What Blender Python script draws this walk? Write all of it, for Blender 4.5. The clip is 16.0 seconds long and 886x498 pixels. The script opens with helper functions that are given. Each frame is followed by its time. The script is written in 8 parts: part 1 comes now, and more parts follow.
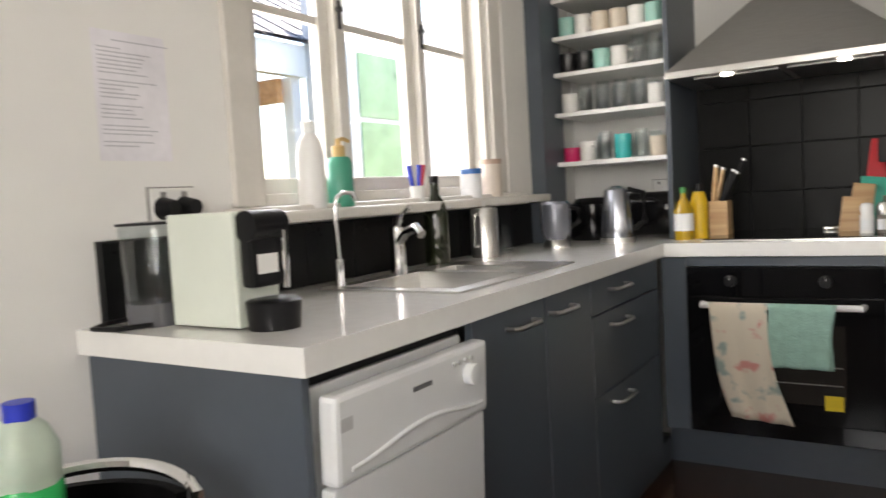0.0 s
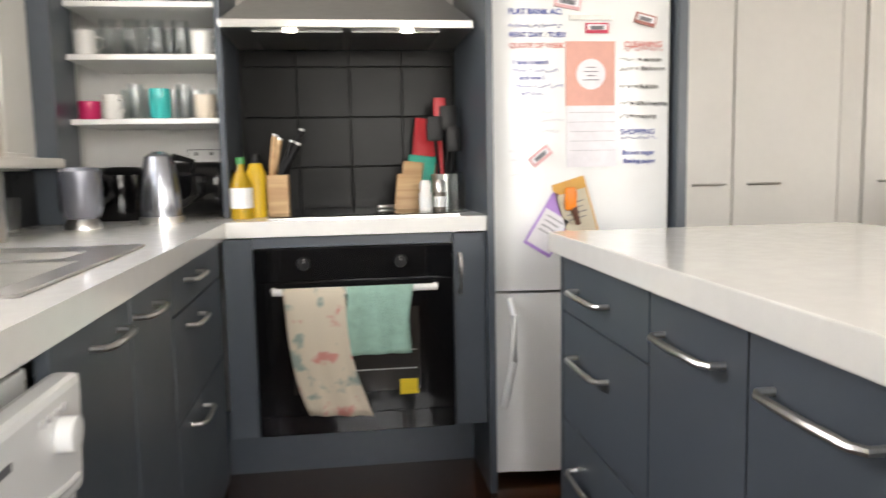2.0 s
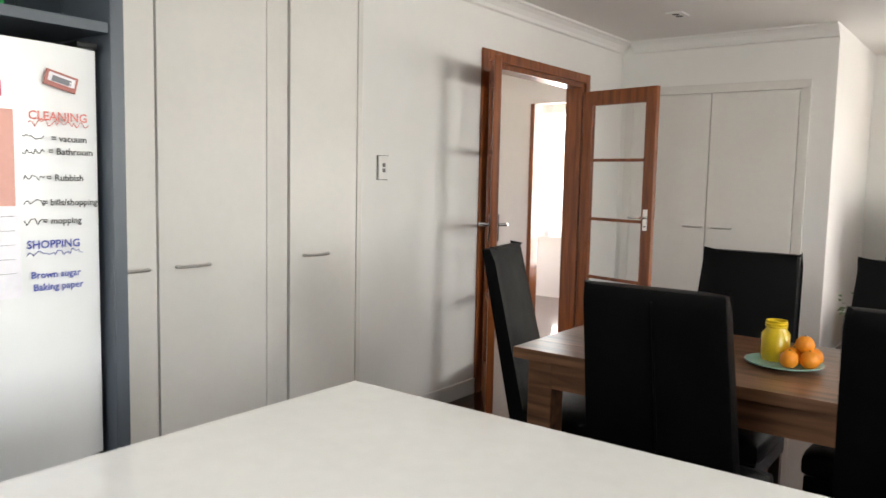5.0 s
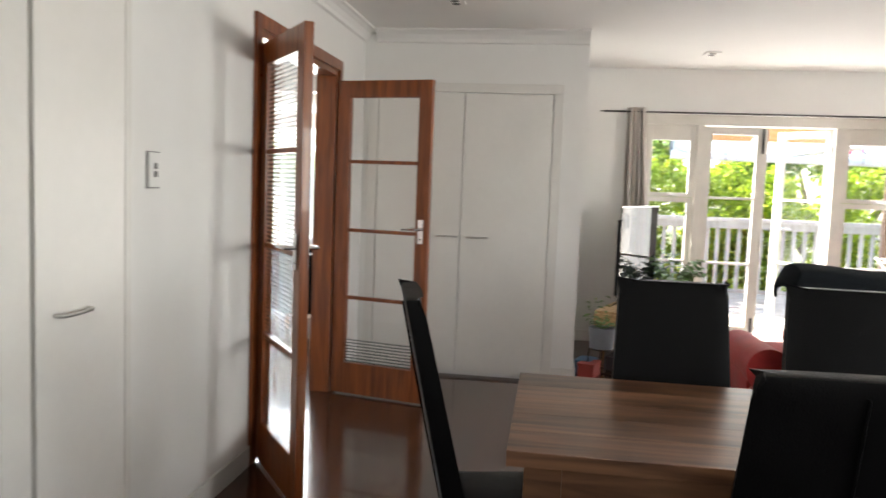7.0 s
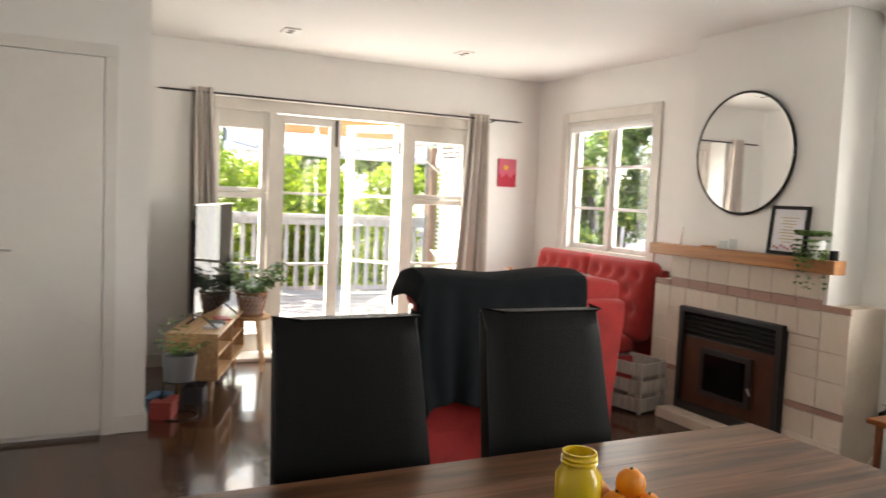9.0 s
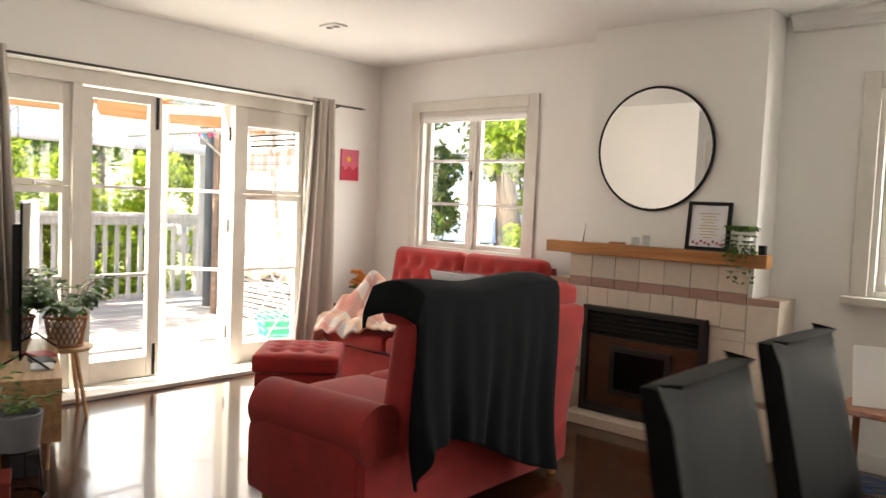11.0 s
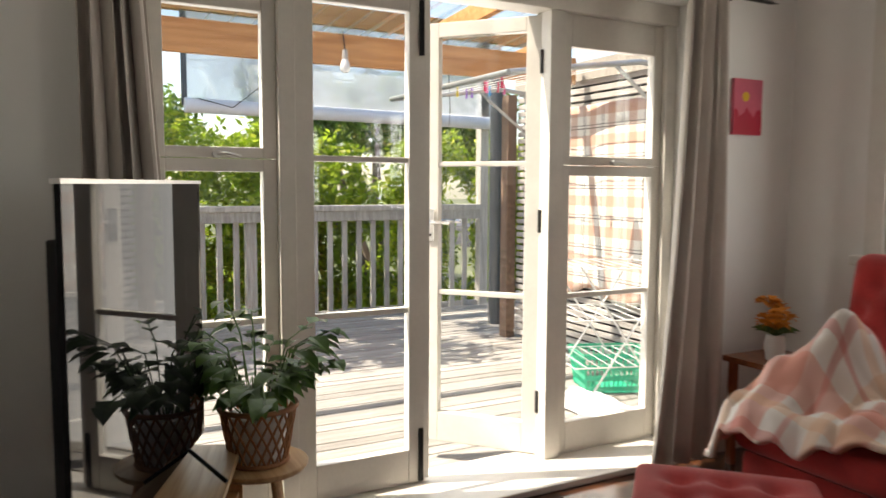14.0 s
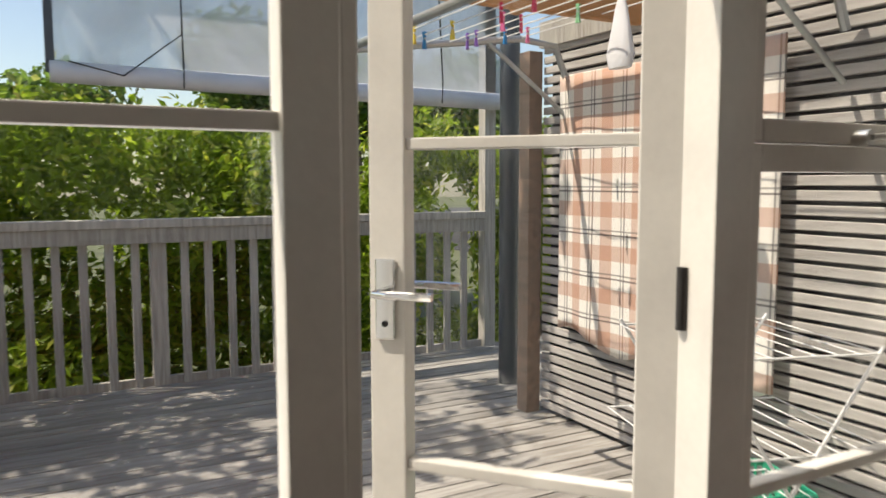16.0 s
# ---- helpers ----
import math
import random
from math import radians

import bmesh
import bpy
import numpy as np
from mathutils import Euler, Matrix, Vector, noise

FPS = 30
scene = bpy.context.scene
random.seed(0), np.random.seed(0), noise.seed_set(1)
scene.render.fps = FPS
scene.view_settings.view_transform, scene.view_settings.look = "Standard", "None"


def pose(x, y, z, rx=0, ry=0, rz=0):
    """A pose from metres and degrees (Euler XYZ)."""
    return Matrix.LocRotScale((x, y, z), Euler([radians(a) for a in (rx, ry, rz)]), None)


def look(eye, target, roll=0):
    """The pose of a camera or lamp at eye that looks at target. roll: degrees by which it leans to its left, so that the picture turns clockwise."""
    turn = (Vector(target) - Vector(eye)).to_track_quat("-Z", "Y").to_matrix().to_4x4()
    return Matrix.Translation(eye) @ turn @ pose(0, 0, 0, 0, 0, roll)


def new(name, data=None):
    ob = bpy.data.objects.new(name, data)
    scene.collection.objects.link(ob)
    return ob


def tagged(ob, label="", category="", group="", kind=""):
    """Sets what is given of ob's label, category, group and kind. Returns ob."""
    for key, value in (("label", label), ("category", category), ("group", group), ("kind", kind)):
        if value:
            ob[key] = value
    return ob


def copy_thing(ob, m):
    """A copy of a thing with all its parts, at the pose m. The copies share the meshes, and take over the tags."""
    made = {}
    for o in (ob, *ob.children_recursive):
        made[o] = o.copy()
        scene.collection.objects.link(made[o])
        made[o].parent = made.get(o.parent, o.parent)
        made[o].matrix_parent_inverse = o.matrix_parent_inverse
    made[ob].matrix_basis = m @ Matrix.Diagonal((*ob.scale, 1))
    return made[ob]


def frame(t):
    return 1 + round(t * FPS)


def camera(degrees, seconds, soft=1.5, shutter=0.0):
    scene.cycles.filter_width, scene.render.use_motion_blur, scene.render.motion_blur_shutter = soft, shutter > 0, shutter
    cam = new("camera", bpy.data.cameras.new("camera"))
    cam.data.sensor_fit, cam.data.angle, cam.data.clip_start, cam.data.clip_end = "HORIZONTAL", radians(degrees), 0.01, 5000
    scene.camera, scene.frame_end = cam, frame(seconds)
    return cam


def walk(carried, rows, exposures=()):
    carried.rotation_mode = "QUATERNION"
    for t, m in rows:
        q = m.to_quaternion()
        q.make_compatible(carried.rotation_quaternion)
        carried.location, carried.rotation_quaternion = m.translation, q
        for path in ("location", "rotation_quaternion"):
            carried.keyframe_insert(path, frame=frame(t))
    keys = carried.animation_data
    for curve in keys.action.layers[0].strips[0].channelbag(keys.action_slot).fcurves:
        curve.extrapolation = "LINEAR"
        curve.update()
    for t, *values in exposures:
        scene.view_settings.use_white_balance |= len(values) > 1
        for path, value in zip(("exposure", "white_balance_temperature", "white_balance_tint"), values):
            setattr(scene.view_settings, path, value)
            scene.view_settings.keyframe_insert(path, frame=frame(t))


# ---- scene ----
cam = camera(60.7, 16.0, shutter=0.4)

PATH = [
    (0, (0.817, -2.776, 1.139), (-0.255, -1.093, 1.0), -3.3),
    (0.5, (0.686, -2.694, 1.099), (-0.085, -0.856, 0.935), -2.8),
    (1, (0.547, -2.6, 1.068), (0.072, -0.666, 0.881), -2.4),
    (1.5, (0.415, -2.512, 1.069), (0.298, -0.526, 0.861), -1.7),
    (2, (0.37, -2.387, 1.082), (0.63, -0.416, 0.862), -1.1),
    (2.5, (0.36, -2.264, 1.13), (0.954, -0.366, 0.918), -0.5),
    (3, (0.354, -2.196, 1.186), (1.294, -0.442, 0.984), 0.2),
    (3.5, (0.36, -2.165, 1.242), (1.549, -0.568, 1.046), 0.7),
    (4, (0.4, -2.137, 1.288), (1.726, -0.652, 1.096), 0.9),
    (4.2, (0.44, -2.099, 1.3), (1.815, -0.659, 1.113), 0.9),
    (5.2, (0.55, -1.56, 1.35), (2.18, -0.42, 1.16), 1.3),
    (6.3, (0.82, -0.875, 1.394), (2.654, -0.131, 1.207), 1.6),
    (6.5, (0.852, -0.757, 1.39), (2.752, -0.132, 1.208), 1.8),
    (6.65, (0.845, -0.625, 1.386), (2.77, -0.13, 1.207), 1.9),
    (7, (1.003, -0.431, 1.376), (2.976, -0.151, 1.204), 2.2),
    (7.5, (1.168, -0.263, 1.388), (3.16, -0.328, 1.225), 2.5),
    (8, (1.38, -0.203, 1.367), (3.33, -0.624, 1.222), 2.7),
    (8.5, (1.661, -0.239, 1.382), (3.545, -0.896, 1.241), 2.6),
    (9, (1.962, -0.254, 1.369), (3.751, -1.138, 1.231), 2.5),
    (9.5, (2.228, -0.359, 1.347), (3.846, -1.529, 1.229), 2.7),
    (9.7, (2.35, -0.465, 1.33), (3.903, -1.722, 1.223), 2.8),
    (10.3, (2.62, -0.12, 1.33), (4.08, -1.47, 1.22), 2.7),
    (10.9, (3.1, 0.36, 1.33), (4.44, -1.11, 1.21), 2.5),
    (11.4, (3.55, 0.16, 1.32), (4.76, -1.43, 1.2), 2.3),
    (11.8, (3.817, -0.189, 1.319), (4.957, -1.828, 1.197), 2.2),
    (12, (3.934, -0.22, 1.297), (5.087, -1.85, 1.174), 2.0),
    (12.5, (4.299, -0.347, 1.311), (5.544, -1.906, 1.17), 1.8),
    (13, (4.696, -0.506, 1.271), (6.111, -1.911, 1.119), 1.3),
    (13.5, (5.081, -0.681, 1.247), (6.694, -1.852, 1.083), 0.8),
    (14, (5.482, -0.925, 1.249), (7.237, -1.868, 1.079), 0.3),
    (14.5, (5.946, -1.19, 1.254), (7.726, -2.084, 1.08), 0.0),
    (15, (6.445, -1.432, 1.27), (8.218, -2.339, 1.092), 0.0),
    (15.5, (6.871, -1.695, 1.289), (8.643, -2.603, 1.1), -0.1),
    (16, (7.348, -1.974, 1.275), (9.099, -2.924, 1.098), -0.1),
]
EXPOSURES = [(0, 2.42, 7350, 14), (1.0, 2.62, 7350, 14), (2.5, 3.0, 7300, 13), (4.2, 2.9, 7100, 11), (6.3, 3.0, 6700, 10), (7.2, 2.85, 6900, 10), (9.0, 2.8, 7300, 11), (12.0, 2.28, 7800, 12), (13.2, 1.75, 7700, 11), (14.5, 0.95, 7200, 10), (15.2, 0.55, 7200, 10), (16.0, 0.3, 7200, 10)]
walk(cam, [(t, look(eye, target, roll)) for t, eye, target, roll in PATH], EXPOSURES)

# ---- light ----
SUN_EL, SUN_AZ = radians(58), math.atan2(0.36, 0.93)   # azimuth from +y towards +x
world = bpy.data.worlds.new("sky")
scene.world = world
world.use_nodes = True
wn = world.node_tree
sky = wn.nodes.new("ShaderNodeTexSky")
sky.sky_type, sky.sun_disc, sky.sun_elevation, sky.sun_rotation = "NISHITA", False, SUN_EL, SUN_AZ
wn.nodes["Background"].inputs[1].default_value = 0.15
wn.links.new(sky.outputs[0], wn.nodes["Background"].inputs[0])
sun = new("sun", bpy.data.lights.new("sun", "SUN"))
sun.data.energy, sun.data.angle, sun.data.color = 4.5, radians(0.5), (1, 0.95, 0.87)
to_sun = Vector((math.sin(SUN_AZ) * math.cos(SUN_EL), math.cos(SUN_AZ) * math.cos(SUN_EL), math.sin(SUN_EL)))
sun.matrix_basis = look(to_sun * 30, (0, 0, 0))


def window_light(name, centre, toward, width, height, watts):
    """Daylight that falls in through an opening."""
    data = bpy.data.lights.new(name, "AREA")
    data.shape, data.size, data.size_y, data.energy, data.color = "RECTANGLE", width, height, watts, (0.96, 0.98, 1)
    lamp = new(name, data)
    lamp.matrix_basis = look(centre, toward)
    return lamp


window_light("daylight_deck", (8.42, -2.40, 1.05), (0, -2.0, 0.9), 2.2, 1.9, 9)
window_light("daylight_south", (6.84, -4.33, 1.5), (6.84, 0, 1.2), 0.9, 1.0, 4.6)
window_light("daylight_dining", (3.52, -4.33, 1.48), (3.52, 0, 1.2), 1.1, 1.0, 10.5)
window_light("daylight_sink", (-0.72, -0.81, 1.63), (3, -0.9, 1.0), 1.1, 0.9, 4.6)
# fill lamp in an assumed, unseen window, added to brighten the kitchen
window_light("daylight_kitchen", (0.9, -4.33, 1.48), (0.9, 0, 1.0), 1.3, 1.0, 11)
window_light("daylight_hall", (7.6, 1.72, 1.2), (5.0, 1.9, 0.9), 1.1, 1.9, 9)


# ---- materials ----
def material(name, rgb, rough=0.5, metal=0.0, vary=0.12, scale=6.0, bump=0.0, bscale=60.0, stretch=(1, 1, 1), spread=0.0, coat=0.0, sheen=0.0, trans=0.0, alpha=1.0, emit=0.0, spec=0.5):
    """A principled surface with stains at a large scale and grain at a fine one."""
    mat = bpy.data.materials.new(name)
    mat.use_nodes = True
    nt = mat.node_tree
    b = nt.nodes["Principled BSDF"]
    b.inputs["Roughness"].default_value, b.inputs["Metallic"].default_value = rough, metal
    b.inputs["Coat Weight"].default_value, b.inputs["Sheen Weight"].default_value = coat, sheen
    b.inputs["Transmission Weight"].default_value, b.inputs["Alpha"].default_value = trans, alpha
    b.inputs["Specular IOR Level"].default_value = spec
    if emit:
        b.inputs["Emission Color"].default_value, b.inputs["Emission Strength"].default_value = (*rgb, 1), emit
    co = nt.nodes.new("ShaderNodeTexCoord")
    mp = nt.nodes.new("ShaderNodeMapping")
    mp.inputs["Scale"].default_value = stretch
    nt.links.new(co.outputs["Object"], mp.inputs[0])
    big, fine = nt.nodes.new("ShaderNodeTexNoise"), nt.nodes.new("ShaderNodeTexNoise")
    big.inputs["Scale"].default_value, fine.inputs["Scale"].default_value = scale, scale * 9
    big.inputs["Detail"].default_value = fine.inputs["Detail"].default_value = 4
    mix = nt.nodes.new("ShaderNodeMath")
    mix.operation = "MULTIPLY_ADD"
    mix.inputs[1].default_value = 0.4
    for n in (big, fine):
        nt.links.new(mp.outputs[0], n.inputs["Vector"])
    nt.links.new(fine.outputs[0], mix.inputs[0])
    nt.links.new(big.outputs[0], mix.inputs[2])
    ramp = nt.nodes.new("ShaderNodeMapRange")
    ramp.inputs[1].default_value, ramp.inputs[2].default_value = 0.4, 1.0
    ramp.inputs[3].default_value, ramp.inputs[4].default_value = 1 - vary, 1 + vary
    nt.links.new(mix.outputs[0], ramp.inputs[0])
    hsv = nt.nodes.new("ShaderNodeHueSaturation")
    hsv.inputs["Color"].default_value = (*rgb, 1)
    value = ramp.outputs[0]
    if spread:
        info = nt.nodes.new("ShaderNodeObjectInfo")
        r2 = nt.nodes.new("ShaderNodeMapRange")
        r2.inputs[3].default_value, r2.inputs[4].default_value = 1 - spread, 1 + spread
        nt.links.new(info.outputs["Random"], r2.inputs[0])
        mul = nt.nodes.new("ShaderNodeMath")
        mul.operation = "MULTIPLY"
        nt.links.new(r2.outputs[0], mul.inputs[0])
        nt.links.new(value, mul.inputs[1])
        value = mul.outputs[0]
    nt.links.new(value, hsv.inputs["Value"])
    nt.links.new(hsv.outputs[0], b.inputs["Base Color"])
    if rough > 0.12 and metal < 0.5:
        rr = nt.nodes.new("ShaderNodeMapRange")
        rr.inputs[1].default_value, rr.inputs[2].default_value = 0.4, 1.0
        rr.inputs[3].default_value, rr.inputs[4].default_value = rough * 0.88, min(1, rough * 1.12)
        nt.links.new(mix.outputs[0], rr.inputs[0])
        nt.links.new(rr.outputs[0], b.inputs["Roughness"])
    if bump:
        bn = nt.nodes.new("ShaderNodeTexNoise")
        bn.inputs["Scale"].default_value, bn.inputs["Detail"].default_value = bscale, 3
        nt.links.new(mp.outputs[0], bn.inputs["Vector"])
        bu = nt.nodes.new("ShaderNodeBump")
        bu.inputs["Strength"].default_value, bu.inputs["Distance"].default_value = bump, 0.004
        nt.links.new(bn.outputs[0], bu.inputs["Height"])
        nt.links.new(bu.outputs[0], b.inputs["Normal"])
    return mat


def wood(name, dark, light, rough=0.35, scale=2.0, axis=0, coat=0.0, spread=0.0, streak=14.0):
    """Timber: long grain streaks along one axis between two tones."""
    mat = material(name, light, rough, coat=coat)
    nt = mat.node_tree
    b = nt.nodes["Principled BSDF"]
    co = nt.nodes.new("ShaderNodeTexCoord")
    mp = nt.nodes.new("ShaderNodeMapping")
    st = [streak] * 3
    st[axis] = 1.0
    mp.inputs["Scale"].default_value = st
    nt.links.new(co.outputs["Object"], mp.inputs[0])
    n = nt.nodes.new("ShaderNodeTexNoise")
    n.inputs["Scale"].default_value, n.inputs["Detail"].default_value, n.inputs["Distortion"].default_value = scale, 6, 0.6
    nt.links.new(mp.outputs[0], n.inputs["Vector"])
    cr = nt.nodes.new("ShaderNodeValToRGB")
    cr.color_ramp.elements[0].position, cr.color_ramp.elements[1].position = 0.32, 0.7
    cr.color_ramp.elements[0].color, cr.color_ramp.elements[1].color = (*dark, 1), (*light, 1)
    nt.links.new(n.outputs[0], cr.inputs[0])
    col = cr.outputs[0]
    if spread:
        info = nt.nodes.new("ShaderNodeObjectInfo")
        r2 = nt.nodes.new("ShaderNodeMapRange")
        r2.inputs[3].default_value, r2.inputs[4].default_value = 1 - spread, 1 + spread
        nt.links.new(info.outputs["Random"], r2.inputs[0])
        hs = nt.nodes.new("ShaderNodeHueSaturation")
        nt.links.new(r2.outputs[0], hs.inputs["Value"])
        nt.links.new(col, hs.inputs["Color"])
        col = hs.outputs[0]
    nt.links.new(col, b.inputs["Base Color"])
    bu = nt.nodes.new("ShaderNodeBump")
    bu.inputs["Strength"].default_value, bu.inputs["Distance"].default_value = 0.15, 0.003
    nt.links.new(n.outputs[0], bu.inputs["Height"])
    nt.links.new(bu.outputs[0], b.inputs["Normal"])
    return mat


def glass(name, rgb=(1, 1, 1), rough=0.0):
    """A clear pane: mostly see-through, with a mirror share at a glance."""
    mat = bpy.data.materials.new(name)
    mat.use_nodes = True
    nt = mat.node_tree
    out = nt.nodes["Material Output"]
    tr, gl, lw, mx = (nt.nodes.new("ShaderNodeBsdfTransparent"), nt.nodes.new("ShaderNodeBsdfGlossy"), nt.nodes.new("ShaderNodeLayerWeight"), nt.nodes.new("ShaderNodeMixShader"))
    tr.inputs[0].default_value = (*rgb, 1)
    gl.inputs["Roughness"].default_value = rough
    lw.inputs[0].default_value = 0.5
    power, share = nt.nodes.new("ShaderNodeMath"), nt.nodes.new("ShaderNodeMath")
    power.operation, share.operation = "POWER", "MULTIPLY_ADD"
    power.inputs[1].default_value, share.inputs[1].default_value, share.inputs[2].default_value = 4.0, 0.7, 0.035
    nt.links.new(lw.outputs["Facing"], power.inputs[0])
    nt.links.new(power.outputs[0], share.inputs[0])
    nt.links.new(share.outputs[0], mx.inputs[0])
    nt.links.new(tr.outputs[0], mx.inputs[1])
    nt.links.new(gl.outputs[0], mx.inputs[2])
    nt.links.new(mx.outputs[0], out.inputs[0])
    return mat


WALL = material("wall_paint", (0.80, 0.79, 0.765), 0.55, vary=0.03, scale=1.5, bump=0.08, bscale=180)
CEIL = material("ceiling_paint", (0.80, 0.79, 0.77), 0.7, vary=0.03, scale=1.2)
TRIM = material("trim_paint", (0.72, 0.70, 0.66), 0.35, vary=0.05, scale=5)
FRAME = material("frame_paint", (0.66, 0.63, 0.58), 0.35, vary=0.08, scale=7, bump=0.1)
CREAM = material("cupboard_paint", (0.76, 0.74, 0.70), 0.32, vary=0.04, scale=3)
GREY = material("cabinet_charcoal", (0.068, 0.082, 0.100), 0.36, vary=0.10, scale=4, bump=0.05, bscale=300)
STONE = material("benchtop_white", (0.80, 0.79, 0.76), 0.14, vary=0.03, scale=30, coat=0.3)
STEEL = material("brushed_steel", (0.62, 0.61, 0.59), 0.28, 1.0, vary=0.06, scale=20, stretch=(1, 1, 12))
CHROME = material("chrome", (0.78, 0.78, 0.78), 0.08, 1.0, vary=0.02)
DARKTILE = material("tile_charcoal", (0.007, 0.0072, 0.0075), 0.30, vary=0.35, scale=9, spread=0.15, bump=0.15, bscale=25, spec=0.12)
GROUT = material("grout_dark", (0.012, 0.012, 0.012), 0.8)
BLACK = material("black_plastic", (0.006, 0.006, 0.007), 0.36, vary=0.1, spec=0.22)
SCREEN = material("dark_screen", (0.004, 0.004, 0.005), 0.03, vary=0.05, spec=0.16)
BLACKGLASS = material("black_glass", (0.004, 0.004, 0.0045), 0.06, vary=0.05, spec=0.22)
WHITE = material("white_enamel", (0.80, 0.81, 0.81), 0.22, vary=0.02, scale=3)
WHITEP = material("white_plastic", (0.78, 0.77, 0.75), 0.35, vary=0.03)
LEATHER = material("black_leather", (0.0025, 0.0023, 0.0025), 0.44, vary=0.25, scale=8, bump=0.25, bscale=260, spec=0.08)
RED = material("red_velvet", (0.37, 0.032, 0.030), 0.85, vary=0.25, scale=9, bump=0.35, bscale=240, sheen=0.2, spec=0.2)
THROW = material("charcoal_wool", (0.009, 0.011, 0.013), 0.95, vary=0.3, scale=14, bump=0.6, bscale=320, spec=0.15)
DOORWOOD = wood("stained_timber", (0.13, 0.030, 0.007), (0.31, 0.088, 0.020), 0.3, 2.2, 2, coat=0.2)
TABLEWOOD = wood("table_timber", (0.048, 0.019, 0.009), (0.24, 0.115, 0.058), 0.33, 2.0, 1, spread=0.12)
PINE = wood("pine", (0.42, 0.24, 0.11), (0.62, 0.42, 0.22), 0.45, 2.5, 0)
MANTEL = wood("mantel_timber", (0.30, 0.11, 0.03), (0.50, 0.22, 0.07), 0.35, 2.0, 0)
BEAM = wood("beam_timber", (0.42, 0.18, 0.06), (0.62, 0.32, 0.13), 0.6, 2.0, 1)
DECK = wood("weathered_deck", (0.22, 0.20, 0.18), (0.42, 0.40, 0.37), 0.8, 3.0, 1, spread=0.18, streak=20)
RAILW = wood("weathered_rail", (0.30, 0.275, 0.24), (0.52, 0.49, 0.44), 0.85, 3.0, 2, spread=0.15, streak=16)
TILE = material("cream_tile", (0.66, 0.56, 0.46), 0.3, vary=0.08, scale=7, spread=0.06, bump=0.06)
TILEB = material("rose_tile", (0.40, 0.24, 0.19), 0.3, vary=0.12, scale=9, spread=0.1)
LIGHTGROUT = material("grout_light", (0.60, 0.51, 0.42), 0.8)
IRON = material("cast_iron", (0.018, 0.016, 0.015), 0.42, vary=0.25, scale=12, bump=0.2)
FIREDOOR = material("firebox_brown", (0.075, 0.03, 0.015), 0.3, vary=0.35, scale=10)
PANE = glass("window_glass")
MIRROR = material("mirror_silver", (0.9, 0.9, 0.9), 0.01, 1.0, vary=0.0)
CURTAIN = material("curtain_cloth", (0.55, 0.50, 0.455), 0.9, vary=0.08, scale=10, bump=0.3, bscale=400, sheen=0.2)
LEAF = material("leaf_green", (0.09, 0.19, 0.035), 0.5, vary=0.4, scale=5, spread=0.25)


def floor_boards():
    """Dark polished boards along the room, each of its own tone."""
    mat = wood("polished_floor", (0.026, 0.010, 0.0055), (0.095, 0.036, 0.016), 0.17, 1.6, 0, coat=0.4)
    nt = mat.node_tree
    b = nt.nodes["Principled BSDF"]
    co = nt.nodes.new("ShaderNodeTexCoord")
    br = nt.nodes.new("ShaderNodeTexBrick")
    br.inputs["Color1"].default_value, br.inputs["Color2"].default_value, br.inputs["Mortar"].default_value = (0.75, 0.75, 0.75, 1), (1.2, 1.2, 1.2, 1), (0.25, 0.25, 0.25, 1)
    br.inputs["Scale"].default_value, br.inputs["Brick Width"].default_value, br.inputs["Row Height"].default_value = 1.0, 3.4, 0.09
    br.inputs["Mortar Size"].default_value = 0.0015
    nt.links.new(co.outputs["Object"], br.inputs["Vector"])
    mx = nt.nodes.new("ShaderNodeMix")
    mx.data_type, mx.blend_type = "RGBA", "MULTIPLY"
    mx.inputs[0].default_value = 1
    src = b.inputs["Base Color"].links[0].from_socket
    nt.links.new(src, mx.inputs[6])
    nt.links.new(br.outputs[0], mx.inputs[7])
    nt.links.new(mx.outputs[2], b.inputs["Base Color"])
    return mat


FLOOR = floor_boards()


# ---- building helpers ----
def box(bm, x0, y0, z0, x1, y1, z1, m=None):
    vs = [bm.verts.new((x, y, z)) for x in (x0, x1) for y in (y0, y1) for z in (z0, z1)]
    for q in ((0, 1, 3, 2), (4, 6, 7, 5), (0, 4, 5, 1), (2, 3, 7, 6), (0, 2, 6, 4), (1, 5, 7, 3)):
        bm.faces.new([vs[i] for i in q])
    if m is not None:
        bmesh.ops.transform(bm, matrix=m, verts=vs)
    return vs


def tube(bm, a, b, r, r2=None, seg=12, caps=True):
    """A round bar from a to b."""
    a, b = Vector(a), Vector(b)
    d = b - a
    m = Matrix.Translation((a + b) / 2) @ d.to_track_quat("Z", "Y").to_matrix().to_4x4()
    bmesh.ops.create_cone(bm, cap_ends=caps, segments=seg, radius1=r, radius2=r if r2 is None else r2, depth=d.length, matrix=m)


def bent(bm, pts, r, seg=8):
    """A round bar through several points."""
    rings = []
    for i, p in enumerate(pts):
        p = Vector(p)
        d = (Vector(pts[min(i + 1, len(pts) - 1)]) - Vector(pts[max(i - 1, 0)])).normalized()
        q = d.to_track_quat("Z", "Y")
        rings.append([bm.verts.new(p + q @ Vector((r * math.cos(2 * math.pi * k / seg), r * math.sin(2 * math.pi * k / seg), 0))) for k in range(seg)])
    for a, b in zip(rings, rings[1:]):
        for k in range(seg):
            bm.faces.new((a[k], a[(k + 1) % seg], b[(k + 1) % seg], b[k]))
    bm.faces.new(rings[0][::-1])
    bm.faces.new(rings[-1])


